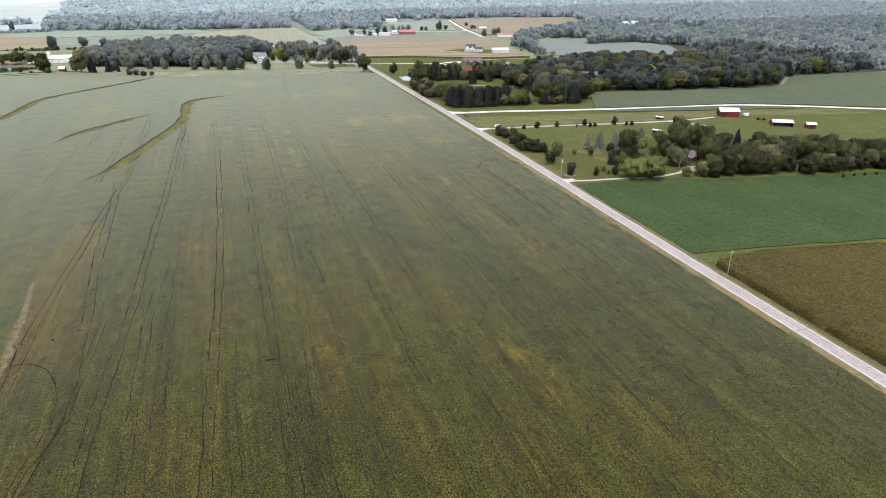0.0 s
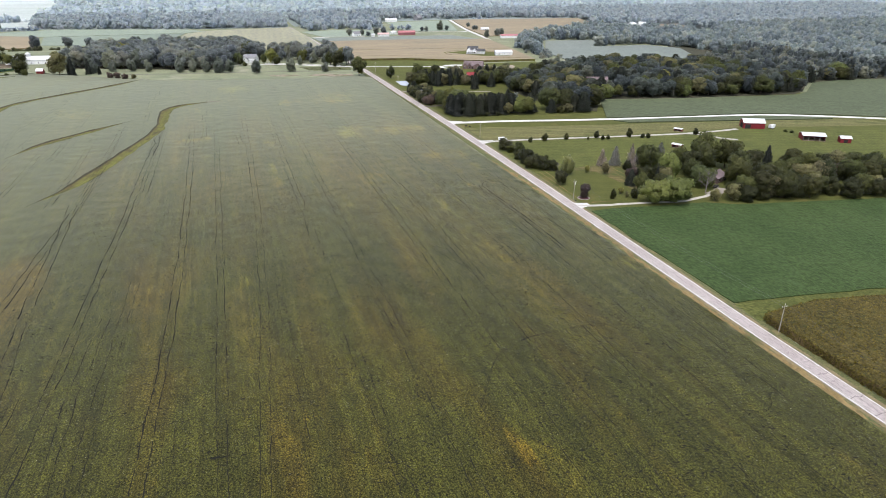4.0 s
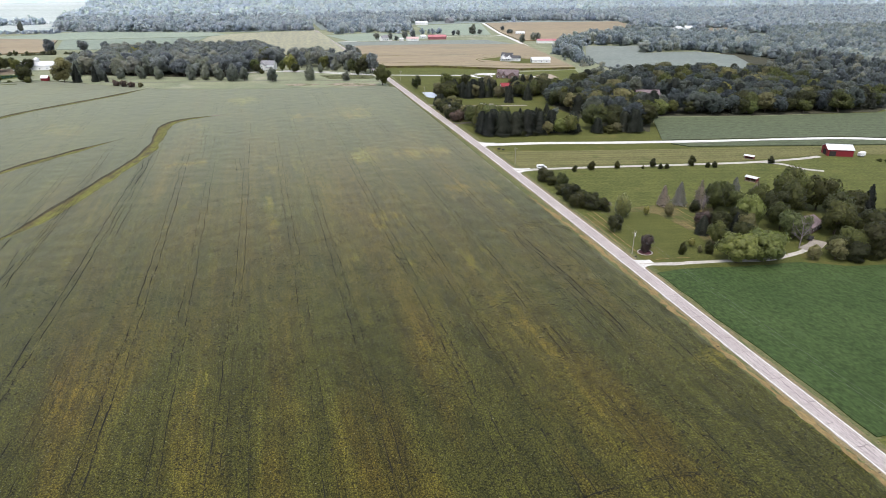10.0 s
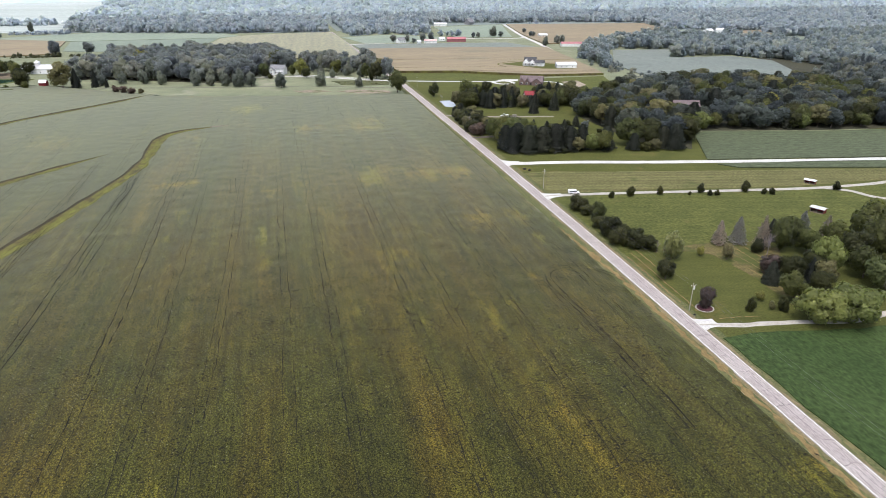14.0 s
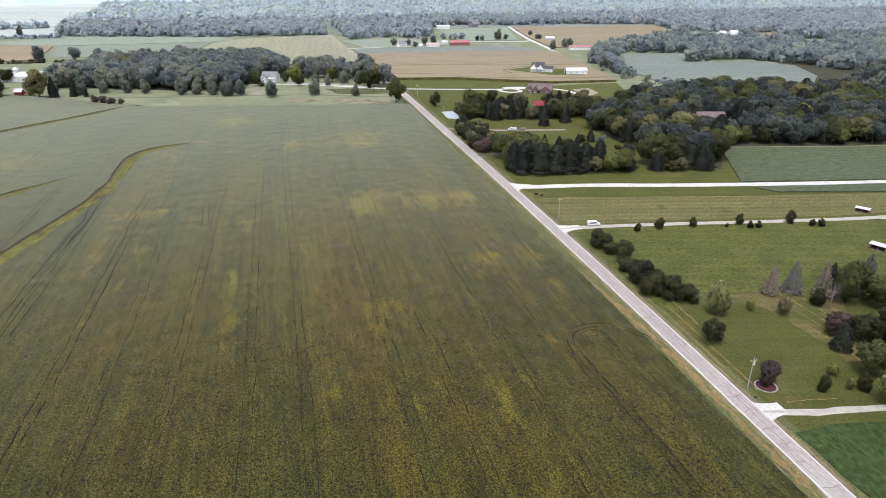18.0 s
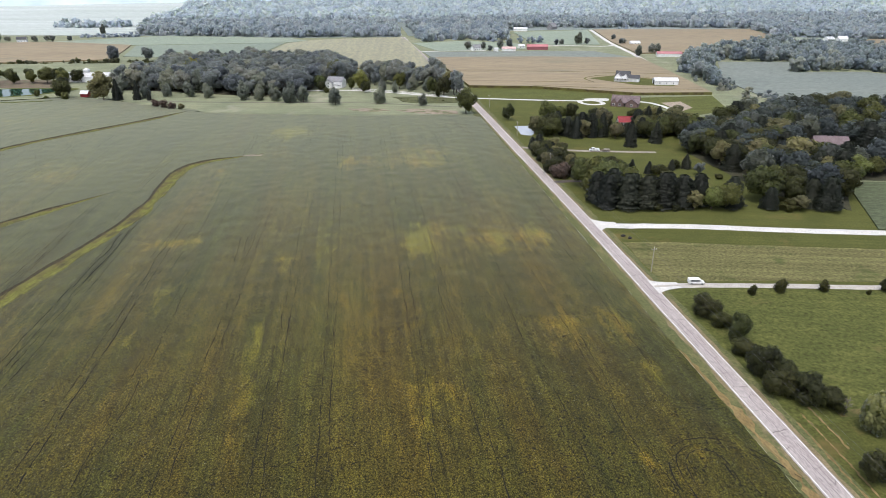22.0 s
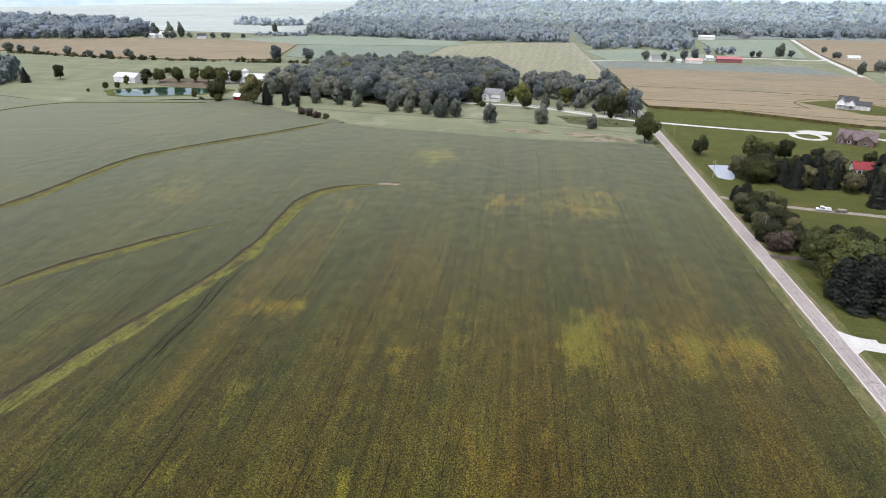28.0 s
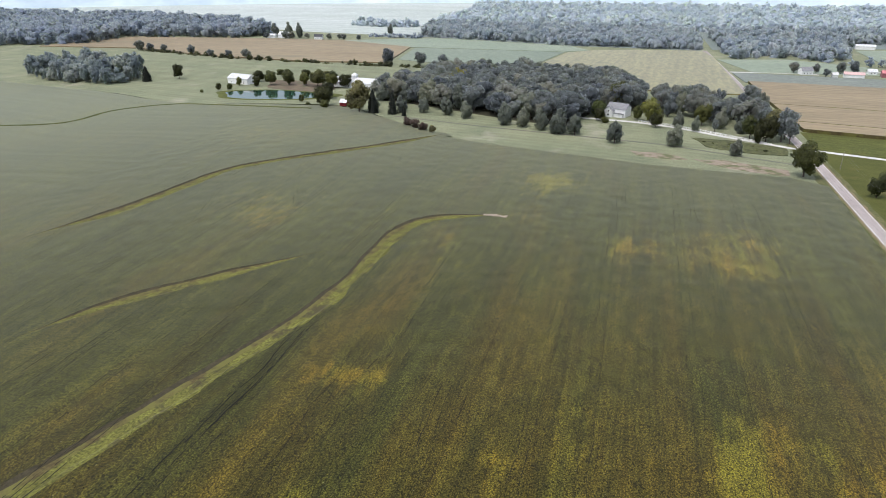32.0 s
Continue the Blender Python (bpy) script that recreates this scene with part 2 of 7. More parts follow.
CROP_GREEN = two_tone("low_green_crop", (0.0263, 0.0443, 0.0131), (0.0411, 0.0625, 0.0198), 0.05, 1.3, 0.85, (1, 0.5, 1), 0.9, 0.25, sheen=0.03, patch=((0.0474, 0.0717, 0.0264), 0.08, 0.58), rows=((-12, 3.0, 0.05),), grain=(0.5, 1.5), spec=0.12)
# Haze painted into both crop colours: bluer, greyer, with a pale blue sheen.
CROP_FAR = two_tone("haze_blued_crop", (0.119, 0.136, 0.113), (0.161, 0.175, 0.142), 0.01, 0.5, 0.85, (0.4, 1, 1), 0.5, 0.2, sheen=0.12, tint=(0.86, 0.94, 1.0), rows=((-10, 8.0, 0.08),))
CROP_SAGE = two_tone("haze_greyed_crop", (0.133, 0.163, 0.116), (0.181, 0.209, 0.145), 0.01, 0.5, 0.85, (0.4, 1, 1), 0.5, 0.2, sheen=0.12, tint=(0.86, 0.94, 1.0), rows=((-10, 8.0, 0.08),))
CROP_PLOT = two_tone("dark_soy_crop", (0.048, 0.0588, 0.0288), (0.0625, 0.074, 0.0366), 0.012, 0.8, 0.85, (0.4, 1, 1), 0.6, 0.2, sheen=0.06, patch=((0.08, 0.0923, 0.048), 0.02, 0.62), rows=((-12, 5.0, 0.12),), grain=(0.5, 1.5))
# On these four distant crops the pale sheen, and some blue, imitates haze.
CROP_TAN = two_tone("ripening_corn", (0.181, 0.136, 0.0718), (0.239, 0.184, 0.105), 0.012, 0.25, 0.9, (0.25, 1, 1), 0.6, 0.3, sheen=0.1, patch=((0.139, 0.125, 0.0718), 0.015, 0.58), tint=(0.86, 0.94, 1.0), rows=((-9, 9.0, 0.06), (-9, 3.0, 0.05)), grain=(0.75, 1.2))
CROP_STUBBLE = two_tone("striped_stubble", (0.178, 0.155, 0.0596), (0.219, 0.192, 0.0806), 0.012, 0.3, 0.9, (1, 0.25, 1), 0.5, 0.2, sheen=0.3, tint=(0.86, 0.94, 1.0), rows=((86, 9.0, 0.1), (86, 27.0, 0.08)))
CROP_LIGHT = two_tone("light_green_hazed_pasture", (0.151, 0.185, 0.115), (0.202, 0.23, 0.149), 0.015, 0.4, 0.9, (0.4, 1, 1), 0.5, 0.2, sheen=0.2, tint=(0.86, 0.94, 1.0))
CROP_PALE = two_tone("pale_green_hazed_field", (0.292, 0.324, 0.275), (0.432, 0.454, 0.425), 0.006, 0.4, 0.9, (0.2, 1, 1), 0.5, 0.2, sheen=0.3, tint=(0.9, 0.95, 0.95), rows=((-6, 40.0, 0.12),))
CORN = two_tone("maize_tassels", (0.0448, 0.0384, 0.00624), (0.0762, 0.0576, 0.0106), 0.06, 1.5, 0.9, (1, 0.7, 1), 1.0, 0.7, patch=((0.0358, 0.04, 0.00624), 0.5, 0.56), grain=(0.2, 2.0))
CORN_SIDE = two_tone("maize_stalks", (0.12, 0.085, 0.035), (0.21, 0.145, 0.065), 0.5, 3, 0.9, (1, 1, 0.15), 1.0, 0.3, grain=(0.4, 1.6))
SOIL = two_tone("bare_soil", (0.107, 0.082, 0.0574), (0.164, 0.127, 0.0902), 0.3, 4, 0.95, bump=0.6, bump_dist=0.05)
# Dark floor colour stands for the shade beneath the trees.
FLOOR_SHADE = two_tone("painted_shade_floor", (0.03, 0.032, 0.018), (0.055, 0.05, 0.028), 0.1, 1.0, 0.95, bump=0.6, bump_dist=0.2)
# Floor under the far woods, paled and blued as painted haze.
FARFLOOR = two_tone("far_floor_hazed", (0.1, 0.12, 0.095), (0.13, 0.15, 0.115), 0.05, 0.6, 0.95, sheen=0.3, tint=(0.86, 0.94, 1.0))
WEEDS = two_tone("dark_bank_weeds", (0.0336, 0.0308, 0.0182), (0.07, 0.0574, 0.0308), 0.4, 3, 0.95, bump=1.0, bump_dist=0.2)
SWALE = two_tone("yellow_swale_grass", (0.0785, 0.077, 0.0165), (0.132, 0.132, 0.0255), 0.16, 1.4, 0.9, bump=0.6, bump_dist=0.15, patch=((0.054, 0.0465, 0.019), 0.12, 0.49), grain=(0.3, 1.7))
WHITE = plain("white_paint", (0.78, 0.78, 0.77), 0.5)
RED = plain("red_barn_steel", (0.184, 0.0176, 0.024), 0.5)
METAL_ROOF = plain("pale_steel_roof", (0.62, 0.62, 0.62), 0.4, 0.2)
SHINGLE = plain("brown_shingles", (0.15, 0.115, 0.118), 0.9, var=0.3)
SHINGLE_GREY = plain("grey_shingles", (0.203, 0.203, 0.21), 0.9, var=0.2)
SHINGLE_DARK = plain("charcoal_shingles", (0.07, 0.07, 0.075), 0.9, var=0.2)
SHINGLE_RED = plain("red_roof", (0.22, 0.035, 0.04), 0.8, var=0.2)
BRICK = plain("brick_wall", (0.165, 0.115, 0.105), 0.9, var=0.3)
WOODPOLE = plain("weathered_pole", (0.3, 0.27, 0.23), 0.9)
GLASS = plain("dark_glass", (0.03, 0.035, 0.04), 0.08)
BLACK = plain("black_rubber", (0.025, 0.025, 0.025), 0.7)
DARK = plain("dark_parts_and_doorway_shade", (0.03, 0.028, 0.026), 0.9)
CONCRETE = plain("pale_concrete", (0.5, 0.49, 0.47), 0.9)
WIRE = plain("power_cable", (0.12, 0.12, 0.12), 0.5)
WATER, _n, _l, _p = material("pond_water")
_p.inputs["Base Color"].default_value, _p.inputs["Roughness"].default_value = (0.02, 0.05, 0.035, 1), 0.04


# Sky reflection painted into the base colour to whiten the pond.
WATER_PALE, _n, _l, _p = material("sky_reflection_water")
_p.inputs["Base Color"].default_value, _p.inputs["Roughness"].default_value = (0.34, 0.36, 0.4, 1), 0.05


def soy_material():
    """Soybeans: mottled green and yellow, planter passes along y, knobbly canopy."""
    m, n, l, p = material("soybean_canopy")
    big = noise_tex(n, l, 0.018, 6, 0.62, (1, 0.5, 1))
    brown = noise_tex(n, l, 0.05, 5, 0.65, (1, 0.18, 1))
    mottle = noise_tex(n, l, 0.3, 4, 0.62, (1, 0.45, 1))
    fine = noise_tex(n, l, 3.0, 4, 0.85)
    r = ramp(n, [(0.34, (0.042, 0.043, 0.0082)), (0.66, (0.0595, 0.058, 0.0094))])
    l.new(big.outputs["Fac"], r.inputs["Fac"])
    br = ramp(n, [(0.52, (0, 0, 0)), (0.8, (0.75, 0.75, 0.75))])
    dry = n.new("ShaderNodeAttribute")
    dry.attribute_name = "browning"
    drier = n.new("ShaderNodeMath")
    l.new(brown.outputs["Fac"], drier.inputs[0])
    l.new(dry.outputs["Fac"], drier.inputs[1])
    l.new(drier.outputs[0], br.inputs["Fac"])
    col = mixed(n, l, br.outputs["Color"], r.outputs["Color"], (0.092, 0.062, 0.008))
    mid = ramp(n, [(0.36, (0.8, 0.81, 0.82)), (0.64, (1.2, 1.19, 1.15))])
    l.new(mottle.outputs["Fac"], mid.inputs["Fac"])
    col = mixed(n, l, 1.0, col, mid.outputs["Color"], "MULTIPLY")
    line = ramp(n, [(0.36, (0.74, 0.74, 0.74)), (0.64, (1.22, 1.22, 1.2))])
    l.new(noise_tex(n, l, 0.8, 3, 0.7, (1, 0.03, 1)).outputs["Fac"], line.inputs["Fac"])
    col = mixed(n, l, 1.0, col, line.outputs["Color"], "MULTIPLY")
    wide = ramp(n, [(0.36, (0.83, 0.83, 0.84)), (0.64, (1.17, 1.17, 1.14))])
    l.new(noise_tex(n, l, 0.13, 4, 0.65, (1, 0.05, 1)).outputs["Fac"], wide.inputs["Fac"])
    col = mixed(n, l, 1.0, col, wide.outputs["Color"], "MULTIPLY")
    at = n.new("ShaderNodeAttribute")
    at.attribute_name = "yellowing"
    add = n.new("ShaderNodeMath")
    add.operation = "MULTIPLY_ADD"
    streak = noise_tex(n, l, 0.55, 4, 0.75, (1, 0.07, 1))
    both = n.new("ShaderNodeMath")
    both.operation = "ADD"
    l.new(mottle.outputs["Fac"], both.inputs[0])
    l.new(streak.outputs["Fac"], both.inputs[1])
    l.new(both.outputs[0], add.inputs[0])
    add.inputs[1].default_value = 0.5
    l.new(at.outputs["Fac"], add.inputs[2])
    yr = ramp(n, [(0.61, (0, 0, 0)), (0.87, (0.85, 0.85, 0.85))])
    l.new(add.outputs[0], yr.inputs["Fac"])
    gold = ramp(n, [(0.45, (0.175, 0.155, 0.016)), (0.58, (0.235, 0.15, 0.015))])
    l.new(brown.outputs["Fac"], gold.inputs["Fac"])
    col = mixed(n, l, yr.outputs["Color"], col, gold.outputs["Color"])
    # thin gaps between the passes of the planter, darkened as painted shade
    co = n.new("ShaderNodeTexCoord")
    sep = n.new("ShaderNodeSeparateXYZ")
    l.new(co.outputs["Object"], sep.inputs[0])
    wob = n.new("ShaderNodeMath")
    wob.operation = "MULTIPLY_ADD"
    l.new(noise_tex(n, l, 0.25, 3, 0.6).outputs["Fac"], wob.inputs[0])
    wob.inputs[1].default_value = 0.9
    l.new(sep.outputs["X"], wob.inputs[2])
    per = n.new("ShaderNodeMath")
    per.operation = "MULTIPLY"
    per.inputs[1].default_value = 1 / 3.05
    l.new(wob.outputs[0], per.inputs[0])
    fra = n.new("ShaderNodeMath")
    fra.operation = "FRACT"
    l.new(per.outputs[0], fra.inputs[0])
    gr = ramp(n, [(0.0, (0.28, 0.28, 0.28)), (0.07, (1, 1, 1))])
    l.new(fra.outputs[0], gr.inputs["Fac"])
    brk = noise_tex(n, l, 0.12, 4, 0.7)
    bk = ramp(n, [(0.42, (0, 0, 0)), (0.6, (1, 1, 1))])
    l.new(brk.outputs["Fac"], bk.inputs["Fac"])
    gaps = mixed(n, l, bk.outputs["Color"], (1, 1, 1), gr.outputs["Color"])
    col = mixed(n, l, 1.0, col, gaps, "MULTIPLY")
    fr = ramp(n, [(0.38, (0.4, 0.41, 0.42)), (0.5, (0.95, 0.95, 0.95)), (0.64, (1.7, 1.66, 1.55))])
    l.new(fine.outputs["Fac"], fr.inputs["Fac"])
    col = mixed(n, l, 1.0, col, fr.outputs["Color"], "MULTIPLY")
    # single plants, with the shade in the gaps between them painted dark
    plants = n.new("ShaderNodeTexVoronoi")
    plants.inputs["Scale"].default_value = 2.7
    pm = n.new("ShaderNodeMapping")
    pm.inputs["Scale"].default_value = (1, 0.75, 1)
    l.new(co.outputs["Object"], pm.inputs["Vector"])
    l.new(pm.outputs["Vector"], plants.inputs["Vector"])
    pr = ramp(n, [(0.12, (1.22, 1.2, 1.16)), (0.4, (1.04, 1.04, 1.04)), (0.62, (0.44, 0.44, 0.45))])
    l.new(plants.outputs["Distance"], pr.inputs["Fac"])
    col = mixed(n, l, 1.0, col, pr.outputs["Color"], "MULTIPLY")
    # small openings between the leaves, with the shade in them painted dark
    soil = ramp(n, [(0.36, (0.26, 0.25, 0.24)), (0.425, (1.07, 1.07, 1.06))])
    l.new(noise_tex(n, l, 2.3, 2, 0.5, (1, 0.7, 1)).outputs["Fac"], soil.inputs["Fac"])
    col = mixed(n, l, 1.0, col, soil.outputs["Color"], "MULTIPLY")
    l.new(col, p.inputs["Base Color"])
    p.inputs["Roughness"].default_value, p.inputs["Sheen Weight"].default_value = 0.85, 0.8
    p.inputs["Sheen Roughness"].default_value = 0.34
    p.inputs["Specular IOR Level"].default_value = 0.12
    p.inputs["Sheen Tint"].default_value = (1.0, 0.99, 0.74, 1)
    b = n.new("ShaderNodeBump")
    b.inputs["Strength"].default_value, b.inputs["Distance"].default_value = 0.4, 0.07
    l.new(fine.outputs["Fac"], b.inputs["Height"])
    l.new(b.outputs["Normal"], p.inputs["Normal"])
    return m


SOY = soy_material()


# ---- builders ----
def mesh_of(name, verts, faces, mats, smooth=False, index=None):
    me = bpy.data.meshes.new(name)
    me.from_pydata([tuple(v) for v in verts], [], [tuple(f) for f in faces])
    for m in mats if isinstance(mats, (list, tuple)) else [mats]:
        me.materials.append(m)
    if index is not None:
        me.polygons.foreach_set("material_index", np.asarray(index, dtype=np.int32))
    if smooth:
        me.polygons.foreach_set("use_smooth", np.ones(len(me.polygons), dtype=bool))
    me.update()
    return me


def thing(name, x, y, z=0.0, turn=0.0, label="", category="", group="", kind=""):
    e = new(name)
    e.matrix_world = pose(x, y, z, 0, 0, turn)
    return tagged(e, label, category, group, kind)


def part(name, bm, mat, parent, label=""):
    me = bpy.data.meshes.new(name)
    bm.to_mesh(me)
    bm.free()
    me.materials.append(mat)
    ob = new(name, me)
    ob.parent = parent
    return tagged(ob, label)


def part_mesh(name, me, parent, label=""):
    ob = new(name, me)
    ob.parent = parent
    return tagged(ob, label)


def box(bm, x0, x1, y0, y1, z0, z1, bevel=0.0):
    g = bmesh.ops.create_cube(bm, size=1.0, matrix=Matrix.LocRotScale(((x0 + x1) / 2, (y0 + y1) / 2, (z0 + z1) / 2), None, (x1 - x0, y1 - y0, z1 - z0)))
    if bevel:
        bmesh.ops.bevel(bm, geom=list({e for v in g["verts"] for e in v.link_edges}), offset=bevel, segments=2, affect="EDGES")
    return bm


def boxed(*a, **k):
    return box(bmesh.new(), *a, **k)


def tube(bm, a, b, r0, r1, sides=8):
    a, b = Vector(a), Vector(b)
    q = (b - a).to_track_quat("Z", "Y").to_matrix().to_4x4()
    bmesh.ops.create_cone(bm, cap_ends=True, segments=sides, radius1=r0, radius2=r1, depth=(b - a).length, matrix=Matrix.Translation((a + b) / 2) @ q)
    return bm


def prism(bm, outline, y0, y1):
    """A solid with an outline of (x, z) points, from y0 to y1."""
    lo = [bm.verts.new((x, y0, z)) for x, z in outline]
    hi = [bm.verts.new((x, y1, z)) for x, z in outline]
    bm.faces.new(lo)
    bm.faces.new(hi[::-1])
    for i in range(len(lo)):
        j = (i + 1) % len(lo)
        bm.faces.new((lo[j], lo[i], hi[i], hi[j]))
    bmesh.ops.recalc_face_normals(bm, faces=bm.faces)
    return bm


def smoothed(pts, step=4.0):
    """A polyline through the points, rounded (Catmull-Rom)."""
    p = [np.array(q, float) for q in pts]
    p = [2 * p[0] - p[1], *p, 2 * p[-1] - p[-2]]
    out = []
    for i in range(1, len(p) - 2):
        n = max(2, int(np.linalg.norm(p[i + 1] - p[i]) / step))
        for k in range(n):
            t = k / n
            out.append(0.5 * (2 * p[i] + (p[i + 1] - p[i - 1]) * t + (2 * p[i - 1] - 5 * p[i] + 4 * p[i + 1] - p[i + 2]) * t * t + (3 * p[i] - p[i - 1] - 3 * p[i + 1] + p[i + 2]) * t ** 3))
    return np.array([*out, p[-2]])


def sides_of(line):
    d = np.gradient(line, axis=0)
    d /= np.linalg.norm(d, axis=1, keepdims=True)
    return np.stack([-d[:, 1], d[:, 0]], 1)


def ribbon(name, pts, profile, mats, step=4.0, ragged=0.0, seed=1, index=None):
    """A strip along a line. profile: rows of (offset to the left, height)."""
    rng = np.random.default_rng(seed)
    line = smoothed(pts, step)
    nrm = sides_of(line)
    k, verts, faces, ids = len(profile), [], [], []
    for i, (p, n) in enumerate(zip(line, nrm)):
        for j, (o, h) in enumerate(profile):
            w = rng.normal(0, ragged) if j in (0, k - 1) else rng.normal(0, ragged * 0.4)
            q = p + n * (o + w)
            verts.append((q[0], q[1], h))
    for i in range(len(line) - 1):
        for j in range(k - 1):
            a = i * k + j
            faces.append((a, a + 1, a + k + 1, a + k)[::-1])
            ids.append(index[j] if index else 0)
    return mesh_of(name, verts, faces, mats, index=ids)


def parcel(name, outline, z, mat, label, category="field", wall=0.0, side=None, ragged=0.0):
    """A plot of ground with a plain outline, as a slab whose edge drops to the ground."""
    rng = np.random.default_rng(len(outline) * 7 + int(abs(outline[0][0])))
    pts = []
    for i, a in enumerate(outline):
        b = outline[(i + 1) % len(outline)]
        a, b = np.array(a, float), np.array(b, float)
        n = max(1, int(np.linalg.norm(b - a) / 6)) if ragged else 1
        for k in range(n):
            q = a + (b - a) * k / n
            pts.append(q + (rng.normal(0, ragged, 2) if k else 0))
    n = len(pts)
    base = z - wall if wall else 0.0
    verts = [(p[0], p[1], z) for p in pts] + [(p[0], p[1], base) for p in pts]
    faces = [tuple(range(n))] + [(i, i + n, (i + 1) % n + n, (i + 1) % n) for i in range(n)]
    ob = new(name, mesh_of(name, verts, faces, [mat, side or mat], index=[0] + [1] * n))
    bm = bmesh.new()
    bm.from_mesh(ob.data)
    bmesh.ops.recalc_face_normals(bm, faces=bm.faces)
    f = max(bm.faces, key=lambda q: len(q.verts))
    if f.normal.z < 0:
        bmesh.ops.reverse_faces(bm, faces=bm.faces)
    bm.to_mesh(ob.data)
    bm.free()
    return tagged(ob, label, category, kind="structure")


# ---- trees ----


def ico(level=1):
    bm = bmesh.new()
    bmesh.ops.create_icosphere(bm, subdivisions=level, radius=1.0)
    v = np.array([q.co[:] for q in bm.verts])
    f = [tuple(q.index for q in g.verts) for g in bm.faces]
    bm.free()
    return v, f


ICO1 = ico(1)


def leaves(points, normals, size, rng, droop=0.0, jitter=0.55):
    """Small bent quads, each a clump of leaves, facing outwards unevenly."""
    n = len(points)
    nr = normals + rng.normal(0, jitter, (n, 3))
    nr /= np.linalg.norm(nr, axis=1, keepdims=True) + 1e-9
    t = np.cross(nr, rng.normal(0, 1, (n, 3)))
    t /= np.linalg.norm(t, axis=1, keepdims=True) + 1e-9
    b = np.cross(nr, t)
    s = size * rng.uniform(0.6, 1.4, (n, 1))
    w = s * rng.uniform(0.55, 0.95, (n, 1))
    v = np.stack([points - t * s, points - b * w + nr * s * 0.25, points + t * s - (0, 0, droop), points + b * w - nr * s * 0.15], 1)
    return v.reshape(-1, 3), np.arange(4 * n).reshape(n, 4)


def unit(v):
    return v / (np.linalg.norm(v, axis=-1, keepdims=True) + 1e-9)


def soft_normals(me, normals):
    """Let leaf clumps take the light as the rounded mass of foliage that they make up."""
    at = me.attributes.new("custom_normal", "FLOAT_VECTOR", "POINT")
    at.data.foreach_set("vector", unit(normals).ravel())
    me.polygons.foreach_set("use_smooth", np.ones(len(me.polygons), dtype=bool))
    me.update()


def ball_points(rng, n):
    p = rng.normal(0, 1, (n, 3))
    return p / np.linalg.norm(p, axis=1, keepdims=True)


def crown_lobes(rng, n, rx, rz, cz, lr, taper=0.0):
    """Lobes of a round crown, denser near its skin."""
    out = []
    for i in range(n):
        d = ball_points(rng, 1)[0]
        k = rng.uniform(0.45, 0.85)
        t = 1 - taper * d[2]
        out.append((np.array([d[0] * rx * k * t, d[1] * rx * k * t, cz + d[2] * rz * k]), lr * rng.uniform(0.75, 1.3) * (0.5 + 0.5 * t)))
    return out


def lobed_crown(rng, lobes, count, size, flat=0.8, core=0.8, jitter=0.32, own=0.6):
    """Leaf clumps over the lobes and dark twiggy cores inside; returns verts, faces and the normals of the foliage mass."""
    V, F, N, off = [], [], [], 0
    area = sum(r * r for _, r in lobes)
    c = np.array([q for q, _ in lobes])
    rr = np.array([r for _, r in lobes])
    mid = c.mean(0) - (0, 0, rr.mean() * 0.5)
    for q, r in lobes:
        n = max(6, int(count * r * r / area))
        d = ball_points(rng, n)
        p = q + d * r * np.array([1, 1, flat]) * rng.uniform(0.8, 1.12, (n, 1))
        hidden = (np.linalg.norm(p[:, None] - c[None], axis=2) < rr[None] * 0.7).any(1)
        p, d = p[~hidden], d[~hidden]
        if not len(p):
            continue
        v, f = leaves(p, d + (0, 0, 0.35), size, rng, size * 0.3, jitter)
        V.append(v)
        N.append(np.repeat(unit(d * own + unit(p - mid) * 0.8 + rng.normal(0, own * 0.5, d.shape)), 4, 0))
        F.extend((f + off).tolist())
        off += len(v)
    for q, r in lobes:
        v = ICO1[0] * (r * core) * np.array([1, 1, flat]) * rng.uniform(0.85, 1.1, (len(ICO1[0]), 1)) + q
        V.append(v)
        N.append(unit(ICO1[0] * own + unit(v - mid) * 0.8))
        F.extend([tuple(i + off for i in g) for g in ICO1[1]])
        off += len(v)
    return np.concatenate(V), F, np.concatenate(N)


